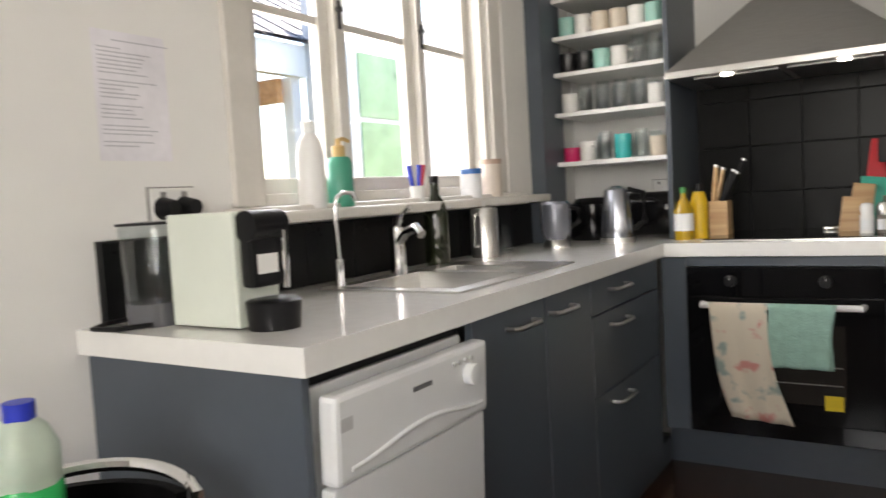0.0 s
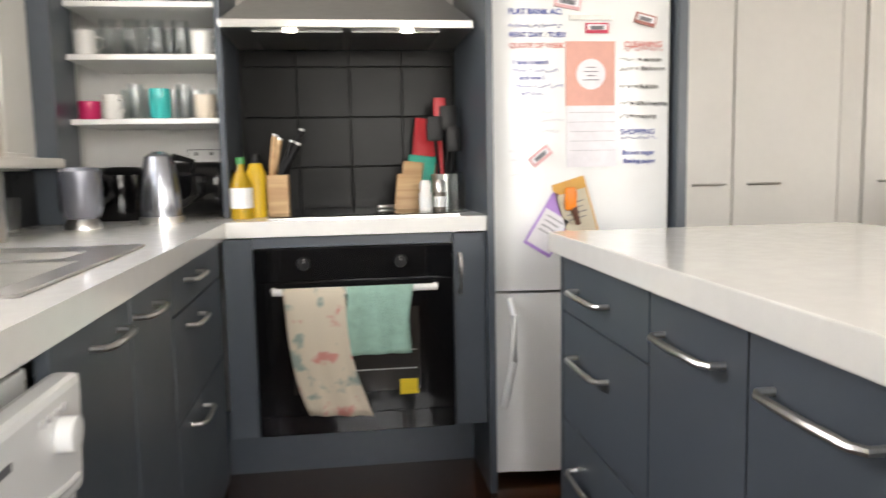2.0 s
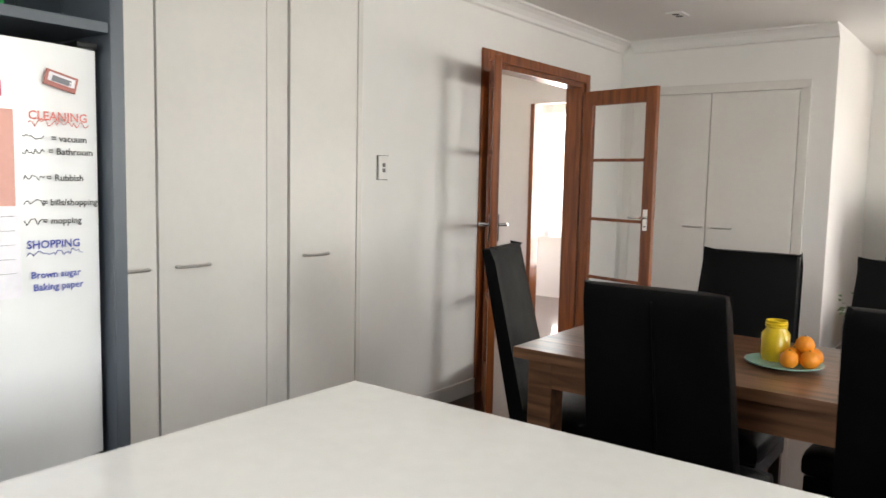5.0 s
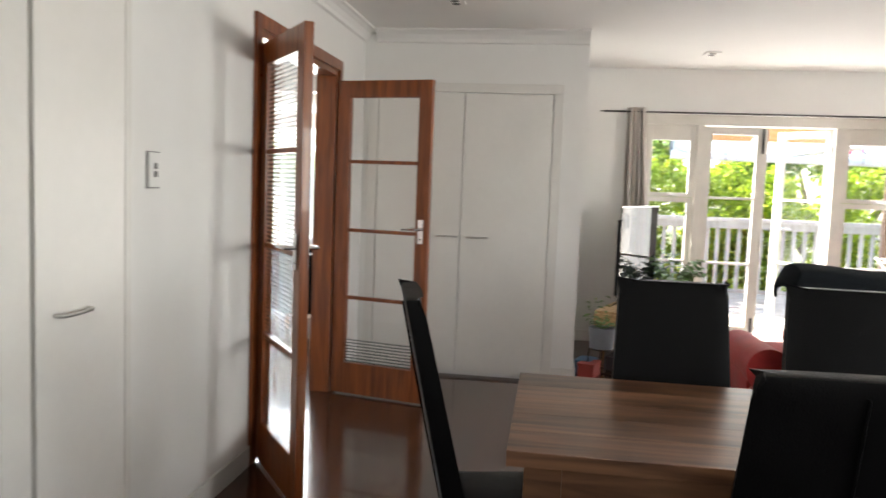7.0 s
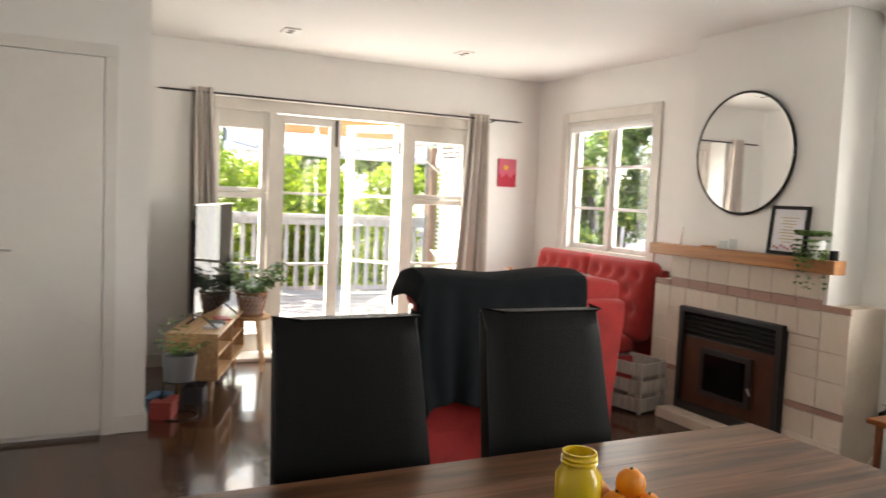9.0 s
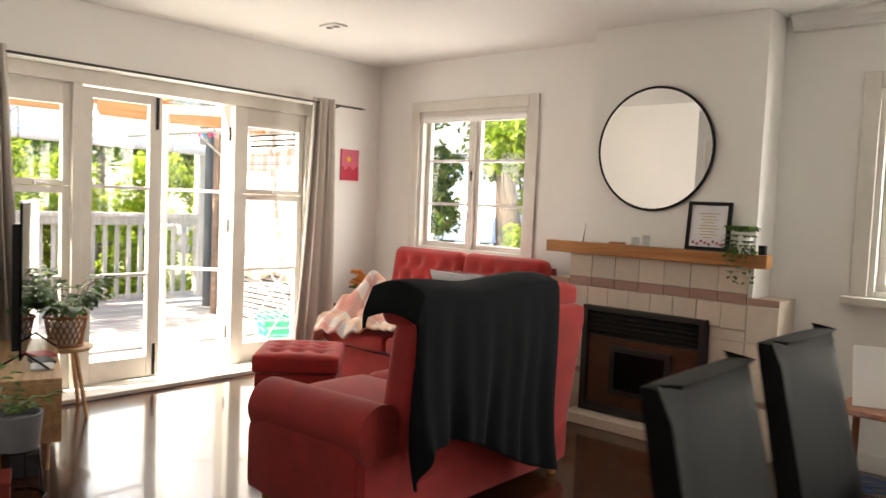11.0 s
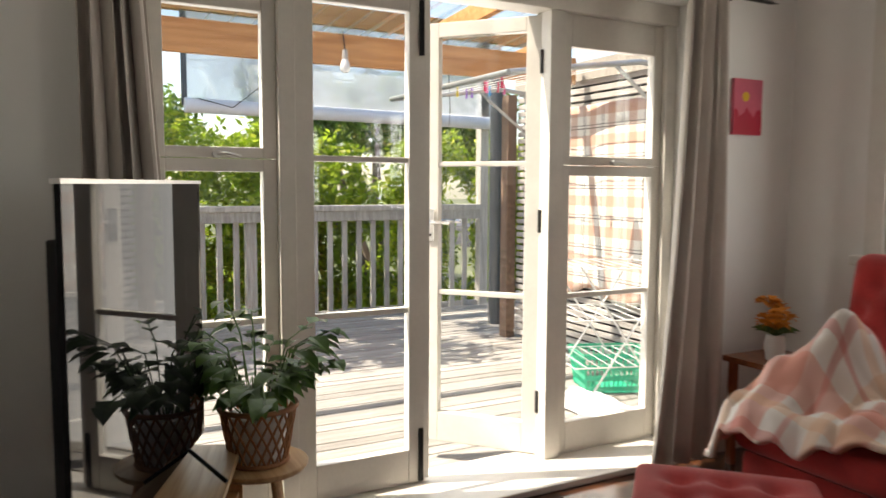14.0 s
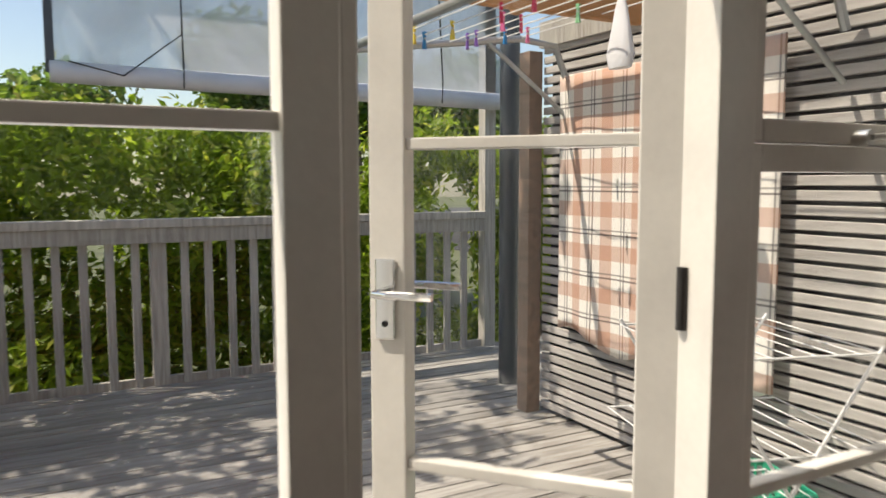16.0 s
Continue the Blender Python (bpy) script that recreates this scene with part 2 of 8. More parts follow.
def lathe(bm, profile, at=(0, 0, 0), seg=20):
    """A turned shape from (radius, height) pairs."""
    rings = []
    for r, z in profile:
        rings.append([bm.verts.new((at[0] + r * math.cos(2 * math.pi * k / seg), at[1] + r * math.sin(2 * math.pi * k / seg), at[2] + z)) for k in range(seg)] if r > 1e-5 else [bm.verts.new((at[0], at[1], at[2] + z))])
    for a, b in zip(rings, rings[1:]):
        for k in range(seg):
            q = [a[k % len(a)], a[(k + 1) % len(a)], b[(k + 1) % len(b)], b[k % len(b)]]
            q = list(dict.fromkeys(q))
            if len(q) > 2:
                bm.faces.new(q)
    if len(rings[0]) > 1:
        bm.faces.new(rings[0][::-1])
    if len(rings[-1]) > 1:
        bm.faces.new(rings[-1])


def cushion(bm, x0, y0, z0, x1, y1, z1, puff=0.03, r=0.04, n=10, dimples=()):
    """A stuffed block with soft corners; dimples: (x, y) buttons pressed into its top."""
    cx, cy, cz = (x0 + x1) / 2, (y0 + y1) / 2, (z0 + z1) / 2
    hx, hy, hz = (x1 - x0) / 2, (y1 - y0) / 2, (z1 - z0) / 2
    start = len(bm.verts)
    bmesh.ops.create_cube(bm, size=2)
    bm.verts.ensure_lookup_table()
    fresh = bm.verts[start:]
    edges = list({e for v in fresh for e in v.link_edges})
    bmesh.ops.subdivide_edges(bm, edges=edges, cuts=n, use_grid_fill=True)
    bm.verts.ensure_lookup_table()
    for v in bm.verts[start:]:
        u = Vector(v.co)
        p = Vector((u.x * hx, u.y * hy, u.z * hz))
        core = Vector((max(-hx + r, min(hx - r, p.x)), max(-hy + r, min(hy - r, p.y)), max(-hz + r, min(hz - r, p.z))))
        d = p - core
        if d.length > 1e-6:
            p = core + d.normalized() * r
        k = (1 - u.x ** 2) * (1 - u.y ** 2)
        if u.z > 0.9:
            p.z += puff * k
            for bx, by in dimples:
                q = ((p.x + cx - bx) ** 2 + (p.y + cy - by) ** 2) / 0.0018
                p.z -= 0.036 * math.exp(-q)
        v.co = (p.x + cx, p.y + cy, p.z + cz)


def thing(name, label, category, at=(0, 0, 0), rz=0, group="", kind=""):
    """An Empty at a thing's base; its parts are built round it."""
    ob = new(name)
    ob.empty_display_size = 0.1
    ob.matrix_basis = pose(*at, 0, 0, rz)
    return tagged(ob, label, category, group, kind)


def mesh_of(name, bm, mat, bevel=0.0, smooth=False, seg=2):
    bm.normal_update()
    if bevel:
        bmesh.ops.bevel(bm, geom=[e for e in bm.edges if len(e.link_faces) == 2 and e.calc_face_angle(0) > 0.6], offset=bevel, segments=seg, affect="EDGES", profile=0.6)
    bmesh.ops.recalc_face_normals(bm, faces=bm.faces)
    me = bpy.data.meshes.new(name)
    bm.to_mesh(me)
    bm.free()
    me.materials.append(mat)
    if smooth:
        me.shade_smooth()
        me.set_sharp_from_angle(angle=radians(38))
    return me


def part(name, bm, mat, parent=None, label="", bevel=0.0, smooth=False, world=False, seg=2):
    """Links a bmesh as one mesh object under a thing or a part. world: its numbers are in the world, not round the thing."""
    ob = new(name, mesh_of(name, bm, mat, bevel, smooth, seg))
    if parent is not None:
        ob.parent = parent
        if world:
            ob.matrix_parent_inverse = parent.matrix_basis.inverted()
    return tagged(ob, label)


def piece(name, me, parent, at, rx=0, ry=0, rz=0):
    """One of many alike pieces that share a mesh."""
    ob = new(name, me)
    ob.parent = parent
    ob.matrix_basis = pose(*at, rx, ry, rz)
    return ob


def block(*v, m=None):
    bm = bmesh.new()
    box(bm, *v, m=m)
    return bm


def rod_bm(a, b, r, r2=None, seg=12):
    bm = bmesh.new()
    tube(bm, a, b, r, r2, seg)
    return bm


def turned(profile, at=(0, 0, 0), seg=20):
    bm = bmesh.new()
    lathe(bm, profile, at, seg)
    return bm


def structure(name, bm, mat, label, category="wall", bevel=0.0):
    return tagged(part(name, bm, mat, bevel=bevel), label, category, kind="structure")


def wall_x(name, x0, x1, y0, y1, z0, z1, holes, mat, label):
    """A wall whose faces look along x, with rectangular holes (y0, y1, z0, z1)."""
    bm = bmesh.new()
    cuts = sorted({y0, y1, *[h[0] for h in holes], *[h[1] for h in holes]})
    for a, b in zip(cuts, cuts[1:]):
        inside = [h for h in holes if h[0] <= a and b <= h[1]]
        if not inside:
            box(bm, x0, a, z0, x1, b, z1)
        for h in inside:
            if h[2] > z0:
                box(bm, x0, a, z0, x1, b, h[2])
            if h[3] < z1:
                box(bm, x0, a, h[3], x1, b, z1)
    return structure(name, bm, mat, label)


def wall_y(name, y0, y1, x0, x1, z0, z1, holes, mat, label):
    """A wall whose faces look along y, with rectangular holes (x0, x1, z0, z1)."""
    bm = bmesh.new()
    cuts = sorted({x0, x1, *[h[0] for h in holes], *[h[1] for h in holes]})
    for a, b in zip(cuts, cuts[1:]):
        inside = [h for h in holes if h[0] <= a and b <= h[1]]
        if not inside:
            box(bm, a, y0, z0, b, y1, z1)
        for h in inside:
            if h[2] > z0:
                box(bm, a, y0, z0, b, y1, h[2])
            if h[3] < z1:
                box(bm, a, y0, h[3], b, y1, z1)
    return structure(name, bm, mat, label)


# ---- the shell ----
H = 2.45
structure("floor", block(-0.70, -4.30, -0.12, 8.27, 4.6, 0), FLOOR, "dark polished timber floorboards, glossy and slightly worn", "floor")
structure("ceiling", block(-0.70, -4.30, H, 8.27, 4.6, H + 0.12), CEIL, "plain off-white painted plaster ceiling", "ceiling")
wall_x("wall_west", -0.70, -0.58, -4.30, 0.74, 0, H, [(-1.42, -0.20, 1.14, 2.12)], WALL, "off-white kitchen wall with a timber window over the sink")
wall_y("wall_kitchen", 0.62, 0.74, -0.58, 1.56, 0, H, [], WALL, "off-white wall behind the kitchen benches")
wall_x("wall_pantry_side", 1.49, 1.56, 0.74, 0.95, 0, H, [], WALL, "short off-white wall beside the pantry")
wall_y("wall_north", 0.95, 1.07, 1.56, 6.375, 0, H, [(4.42, 5.70, 0, 2.06)], WALL, "off-white dining room wall with an opening for double doors")
wall_x("wall_closet", 6.375, 6.49, -0.633, 1.07, 0, H, [], WALL, "off-white wall with built-in closet")
wall_y("wall_living_north", -0.633, -0.52, 6.49, 7.93, 0, H, [], WALL, "off-white living room wall behind the television")
wall_x("wall_east", 7.93, 8.27, -4.30, -0.52, 0, H, [(-3.60, -1.20, 0, 2.08)], WALL, "off-white living room wall with a wide opening to the deck")
# the third hole is for the assumed kitchen-end window, out of view
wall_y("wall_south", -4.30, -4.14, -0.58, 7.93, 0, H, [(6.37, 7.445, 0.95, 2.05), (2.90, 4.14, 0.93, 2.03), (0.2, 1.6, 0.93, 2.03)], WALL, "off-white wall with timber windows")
structure("chimney_breast", block(4.64, -4.14, 0, 5.70, -3.87, H), WALL, "off-white plastered chimney breast", "wall")

# ---- windows and doors ----
def sash(parent, axis, at, a0, a1, z0, z1, stile, depth, bars=(), mat=FRAME, rail=None, bottom=None, name="sash"):
    """A glazed frame in a wall plane. axis x: it lies in x = at and runs along y; bars: heights of glazing bars."""
    rail = rail or stile
    bottom = bottom or rail
    def put(u0, w0, u1, w1, d=depth):
        return (at - d / 2, u0, w0, at + d / 2, u1, w1) if axis == "x" else (u0, at - d / 2, w0, u1, at + d / 2, w1)
    bm = bmesh.new()
    for v in ((a0, z0, a0 + stile, z1), (a1 - stile, z0, a1, z1), (a0 + stile, z0, a1 - stile, z0 + bottom), (a0 + stile, z1 - rail, a1 - stile, z1)):
        box(bm, *put(*v))
    ob = part(name, bm, mat, parent, bevel=0.004)
    for z in bars:
        part("glazing_bar", block(*put(a0 + stile, z - 0.011, a1 - stile, z + 0.011, depth * 0.7)), mat, ob, bevel=0.003)
    edges = [z0 + bottom, *bars, z1 - rail]
    for b, t in zip(edges, edges[1:]):
        pane = part("pane", block(*put(a0 + stile - 0.004, b, a1 - stile + 0.004, t, 0.004)), PANE, ob)
        pane.visible_shadow = False
    return ob


def lever(parent, at, direction, mat=CHROME, plate=0.15, flat=(1, 0, 0)):
    """A lever handle on a long plate. direction: the way the lever points; flat: the plate's outward way."""
    f, d = Vector(flat), Vector(direction)
    side = f.cross(Vector((0, 0, 1)))
    bm = bmesh.new()
    p = Vector(at)
    m = Matrix.Translation(p) @ Matrix((side, f, (0, 0, 1))).transposed().to_4x4()
    box(bm, -0.02, 0, -plate * 0.6, 0.02, 0.008, plate * 0.4, m)
    ob = part("handle_plate", bm, mat, parent, "chrome lock plate", bevel=0.003)
    bm = bmesh.new()
    bent(bm, [p, p + f * 0.05, p + f * 0.055 + d * 0.03, p + f * 0.05 + d * 0.11], 0.008)
    part("lever", bm, mat, ob, "chrome lever", smooth=True)
    bm = bmesh.new()
    tube(bm, p + Vector((0, 0, -0.06)) + f * 0.008, p + Vector((0, 0, -0.06)) + f * 0.010, 0.006)
    part("keyhole", bm, BLACK, ob)


# glazed doors to the deck
X = 8.20
deck_frame = thing("door_frame", "white painted timber frame of the deck doors", "door frame", (X, -2.38, 0), kind="structure")
for y0, y1 in ((-3.60, -3.54), (-2.955, -2.875), (-1.757, -1.695), (-1.26, -1.20)):
    part("post", block(X - 0.05, y0, 0.03, X + 0.06, y1, 1.99), FRAME, deck_frame, bevel=0.004, world=True)
part("head", block(X - 0.06, -3.60, 1.99, X + 0.07, -1.20, 2.08), FRAME, deck_frame, bevel=0.004, world=True)
part("threshold", block(7.90, -3.60, 0.001, X + 0.10, -1.20, 0.03), FRAME, deck_frame, "worn painted threshold", bevel=0.006, world=True)
for n, (y0, y1) in enumerate(((-1.695, -1.26), (-3.54, -2.955))):
    win = thing(f"window_{n + 1}", "white timber side window beside the deck doors", "window", (X, (y0 + y1) / 2, 0.03), kind="structure")
    for z0, z1, bars, nm in ((0.03, 1.335, (0.752,), "fixed_sash"), (1.338, 1.99, (), "top_sash")):
        sash(win, "x", X, y0, y1, z0, z1, 0.052, 0.045, bars, name=nm, rail=0.045 if z0 < 1 else 0.14, bottom=0.145 if z0 < 1 else 0.038).matrix_parent_inverse = win.matrix_basis.inverted()
    bm = bmesh.new()
    yc = (y0 + y1) / 2
    tube(bm, (X - 0.022, yc, 1.35), (X - 0.05, yc, 1.35), 0.014)
    bent(bm, [(X - 0.05, yc, 1.35), (X - 0.055, yc - 0.03, 1.352), (X - 0.05, yc - 0.08, 1.34)], 0.006)
    part("latch", bm, STEEL, win, "old metal window latch", smooth=True, world=True)
door_a = thing("door_1", "closed white glazed timber door to the deck", "door", (X, -2.03, 0.03), kind="structure")
sash(door_a, "x", X, -2.293, -1.760, 0.035, 1.98, 0.072, 0.045, (0.748, 1.343), name="leaf", bottom=0.14, rail=0.066).matrix_parent_inverse = door_a.matrix_basis.inverted()
bm = bmesh.new()
for z in (0.15, 1.86):
    box(bm, X - 0.032, -2.283, z - 0.11, X - 0.0235, -2.263, z + 0.11)
part("bolt", bm, BLACK, door_a, "dark slide bolts", bevel=0.002, world=True)
part("astragal", block(X - 0.012, -2.318, 0.04, X + 0.034, -2.2945, 1.975), FRAME, door_a, "meeting strip on the door edge", bevel=0.004, world=True)
door_b = thing("door_2", "open white glazed timber door to the deck with chrome lever", "door", (X + 0.03, -2.895, 0.03), math.degrees(math.atan2(0.36, 0.425)) - 90, kind="structure")
sash(door_b, "x", 0.0, 0.0, 0.555, 0.005, 1.95, 0.072, 0.045, (0.718, 1.313), name="leaf", bottom=0.14, rail=0.066)
lever(door_b, (-0.0235, 0.52, 1.045), (0, -1, 0), flat=(-1, 0, 0))
lever(door_b, (0.0235, 0.52, 1.045), (0, -1, 0), flat=(1, 0, 0))
for z in (0.25, 1.06, 1.75):
    part("hinge", rod_bm((-0.03, 0.0, z - 0.05), (-0.03, 0.0, z + 0.05), 0.009), IRON, door_b, "dark steel hinge")


# windows in the south and west walls
def casement(name, label, axis, face, out, a0, a1, z0, z1, mids, bars, depth=0.10, trim=0.085, sill=True):
    """A timber window with its casing on the room side of a wall. out: +1 or -1, the way outdoors along the axis."""
    c = ((face, (a0 + a1) / 2, z0) if axis == "x" else ((a0 + a1) / 2, face, z0))
    win = thing(name, label, "window", c, kind="structure")
    inv = win.matrix_basis.inverted()
    def put(u0, w0, u1, w1, d0, d1):
        lo, hi = sorted((face + out * d0, face + out * d1))
        return (lo, u0, w0, hi, u1, w1) if axis == "x" else (u0, lo, w0, u1, hi, w1)
    bm = bmesh.new()
    for v in ((a0 - trim, z0 - 0.0, a0, z1 + trim), (a1, z0, a1 + trim, z1 + trim), (a0, z1, a1, z1 + trim)):
        box(bm, *put(*v, -0.018, 0.0))
    part("casing", bm, FRAME, win, bevel=0.005, world=True)
    bm = bmesh.new()
    for v in ((a0, z0, a0 + 0.03, z1), (a1 - 0.03, z0, a1, z1), (a0 + 0.03, z1 - 0.03, a1 - 0.03, z1), (a0 + 0.03, z0, a1 - 0.03, z0 + 0.03)):
        box(bm, *put(*v, 0.004, 0.115))
    part("window_frame", bm, FRAME, win, bevel=0.003, world=True)
    if sill:
        part("window_sill", block(*put(a0 - trim - 0.03, z0 - 0.045, a1 + trim + 0.03, z0 - 0.002, -0.075, 0.0)), FRAME, win, bevel=0.008, world=True)
    lines = [a0 + 0.03, *mids, a1 - 0.03]
    for u0, u1 in zip(lines, lines[1:]):
        lo = u0 + (0.018 if u0 != lines[0] else 0)
        hi = u1 - (0.018 if u1 != lines[-1] else 0)
        s = sash(win, axis, face + out * depth * 0.75, lo, hi, z0 + 0.03, z1 - 0.03, 0.042, 0.035, bars, name="casement")
        s.matrix_parent_inverse = inv
    for m in mids:
        part("mullion", block(*put(m - 0.018, z0 + 0.03, m + 0.018, z1 - 0.03, 0.03, 0.11)), FRAME, win, bevel=0.003, world=True)
        z = (z0 + z1) / 2 + 0.06
        p = Vector(put(m, z, m, z, 0.025, 0.025)[:3])
        bm = bmesh.new()
        up = Vector((0, 0, 1))
        tube(bm, p + up * 0.0, p + up * 0.012, 0.012)
        bent(bm, [p + up * 0.01, p + up * 0.03 + Vector((0.0, 0.0, 0)), p + up * -0.05], 0.006)
        part("catch", bm, IRON, win, "dark casement catch", smooth=True, world=True)
    return win


casement("window_3", "cream timber window with six panes behind the sofa", "y", -4.14, -1, 6.37, 7.445, 0.95, 2.05, (6.915,), (1.325, 1.665))
casement("window_4", "cream timber window with panes beside the fireplace", "y", -4.14, -1, 2.90, 4.14, 0.93, 2.03, (3.52,), (1.30, 1.64))
# assumed window, out of view; gives the kitchen fill lamp its opening
casement("window_6", "unseen cream timber window, assumed at the kitchen end of the room", "y", -4.14, -1, 0.20, 1.60, 0.93, 2.03, (0.90,), (1.30, 1.64))
casement("window_5", "white timber kitchen window with three casements over the sink", "x", -0.58, -1, -1.42, -0.20, 1.14, 2.12, (-1.03, -0.60), (1.66,), trim=0.09)
for nm, x0, x1, z1 in (("roller_blind", 6.40, 7.415, 2.05), ("roller_blind", 2.93, 4.11, 2.03)):
    bl = thing(nm, "rolled-up white roller blind at the window head", "blind", ((x0 + x1) / 2, -4.165, z1 - 0.05))
    part("roll", rod_bm((x0, -4.165, z1 - 0.05), (x1, -4.165, z1 - 0.05), 0.026, seg=16), WHITEP, bl, smooth=True, world=True)
    part("bottom_bar", block(x0, -4.172, z1 - 0.085, x1, -4.158, z1 - 0.072), WHITEP, bl, world=True)

# stained double doors to the hall
hall_frame = thing("door_frame", "stained timber frame of the hall doors", "door frame", (5.06, 0.95, 0), kind="structure")
for x0, x1 in ((4.42, 4.455), (5.665, 5.70)):
    part("jamb", block(x0, 0.945, 0, x1, 1.075, 2.025), DOORWOOD, hall_frame, bevel=0.003, world=True)
part("head", block(4.42, 0.945, 2.025, 5.70, 1.075, 2.06), DOORWOOD, hall_frame, bevel=0.003, world=True)
for v in ((4.35, 0.93, 0, 4.415, 0.948, 2.125), (5.705, 0.93, 0, 5.77, 0.948, 2.125), (4.415, 0.93, 2.06, 5.705, 0.948, 2.125)):
    part("architrave", block(*v), DOORWOOD, hall_frame, bevel=0.004, world=True)


def hall_leaf(name, hinge, free, lever_side, reed, panes):
    dx, dy = free[0] - hinge[0], free[1] - hinge[1]
    d = thing(name, "open stained timber door with four glass panes", "door", (*hinge, 0.012), math.degrees(math.atan2(dy, dx)) - 90, kind="structure")
    w, h = 0.635, 1.98
    leaf = sash(d, "x", 0.0, 0.0, w, 0.0, h, 0.085, 0.04, (0.62, 1.05, 1.48), DOORWOOD, rail=0.105, bottom=0.20, name="leaf")
    for z0, z1 in panes:
        bm = bmesh.new()
        z = z0 + 0.006
        while z < z1 - 0.01:
            box(bm, 0.0035, 0.086, z, 0.0075, w - 0.086, z + 0.0095)
            z += 0.0195
        ribs = part("reeding", bm, reed, leaf, "horizontal ribs in the glass")
        ribs.visible_shadow = False
    lever(d, (lever_side * 0.0205, w - 0.045, 1.08), (0, -1, 0), flat=(lever_side, 0, 0))
    lever(d, (-lever_side * 0.0205, w - 0.045, 1.08), (0, -1, 0), flat=(-lever_side, 0, 0))
    for z in (0.25, 1.70):
        part("hinge", rod_bm((lever_side * 0.03, 0.0, z - 0.05), (lever_side * 0.03, 0.0, z + 0.05), 0.008), STEEL, d, "steel hinge")


hall_leaf("door_3", (4.44, 0.922), (3.945, 0.559), 1, glass("reeded_glass", (0.72, 0.74, 0.75)), ((0.20, 0.61), (0.63, 1.04), (1.06, 1.47), (1.49, 1.875)))
hall_leaf("door_4", (5.68, 0.922), (5.535, 0.293), -1, bpy.data.materials["reeded_glass"], ((0.20, 0.36),))

# closet doors
closet = thing("closet", "built-in closet with two plain off-white doors", "closet", (6.37, 0.21, 0), kind="structure")
for y0, y1, hy in ((-0.405, 0.207, 0.155), (0.213, 0.825, 0.375)):
    d = part("door", block(6.345, y0, 0.03, 6.372, y1, 2.012), CREAM, closet, bevel=0.003, world=True)
    bm = bmesh.new()
    bent(bm, [(6.343, hy, 1.005), (6.318, hy, 1.005), (6.316, hy - 0.07, 1.005), (6.318, hy - 0.14, 1.005), (6.343, hy - 0.14, 1.005)], 0.006)
    part("handle", bm, STEEL, d, "brushed steel bar handle", smooth=True)
for v in ((6.352, -0.475, 0, 6.374, -0.41, 2.02), (6.352, 0.83, 0, 6.374, 0.90, 2.02), (6.352, -0.475, 2.02, 6.374, 0.90, 2.085)):
    part("trim", block(*v), TRIM, closet, bevel=0.003, world=True)

# skirting and cornice
def skirting(name, v):
    tagged(part(name, block(*v), TRIM, bevel=0.005), "painted timber skirting board along the wall", "skirting", kind="structure")


skirting("baseboard", (3.295, 0.935, 0, 4.348, 0.948, 0.10))
skirting("baseboard", (5.772, 0.935, 0, 6.35, 0.948, 0.10))
skirting("baseboard", (6.36, -0.645, 0, 6.374, -0.478, 0.10))
skirting("baseboard", (6.376, -0.648, 0, 7.93, -0.635, 0.10))
skirting("baseboard", (7.915, -1.19, 0, 7.928, -0.66, 0.10))
skirting("baseboard", (7.915, -4.13, 0, 7.928, -3.575, 0.10))
skirting("baseboard", (-0.57, -4.138, 0, 4.40, -4.124, 0.10))
skirting("baseboard", (5.98, -4.138, 0, 7.91, -4.124, 0.10))


def cornice(name, a, b, side):
    """A coved moulding under the ceiling from a to b; side: the way into the room."""
    a, b, s = Vector((*a, H)), Vector((*b, H)), Vector((*side, 0))
    bm = bmesh.new()
    prof = [(0, 0), (0.09, 0), (0.088, -0.012), (0.07, -0.018), (0.045, -0.035), (0.025, -0.062), (0.018, -0.082), (0, -0.09)]
    rings = [[bm.verts.new(p + s * u + Vector((0, 0, w - 0.001))) for u, w in prof] for p in (a, b)]
    n = len(prof)
    for k in range(n):
        bm.faces.new((rings[0][k], rings[0][(k + 1) % n], rings[1][(k + 1) % n], rings[1][k]))
    bm.faces.new(rings[0][::-1])
    bm.faces.new(rings[1])
    tagged(part(name, bm, CEIL), "coved plaster cornice under the ceiling", "cornice", kind="structure")


cornice("cornice", (1.60, 0.949), (6.374, 0.949), (0, -1))
cornice("cornice", (6.374, 0.86), (6.374, -0.632), (-1, 0))
cornice("cornice", (4.60, -4.139), (-0.57, -4.139), (0, 1))

# ---- kitchen ----
def bar_handle(parent, a, b, out, r=0.006, mat=STEEL):
    """A bowed bar handle from a to b that stands off by out."""
    a, b, o = Vector(a), Vector(b), Vector(out)
    d = (b - a).normalized()
    bm = bmesh.new()
    bent(bm, [a, a + o * 0.7, a + o + d * 0.015, (a + b) / 2 + o * 1.08, b + o - d * 0.015, b + o * 0.7, b], r)
    return part("handle", bm, mat, parent, "brushed steel bow handle", smooth=True)


bench = thing("kitchen_worktop", "white stone worktop in an L round the kitchen corner", "worktop", (-0.28, -0.9, 0.875))
bm = bmesh.new()
for v in ((-0.578, -1.93, -0.46, -1.33), (-0.46, -1.93, -0.07, -1.33), (-0.07, -1.93, 0.015, -1.33), (-0.578, -1.33, -0.46, -0.70), (-0.07, -1.33, 0.015, -0.70), (-0.578, -0.70, 0.015, -0.015), (-0.578, -0.015, 0.835, 0.615)):
    box(bm, v[0], v[1], 0.872, v[2], v[3], 0.92)
bmesh.ops.remove_doubles(bm, verts=bm.verts, dist=1e-4)
top = part("slab", bm, STONE, bench, world=True)

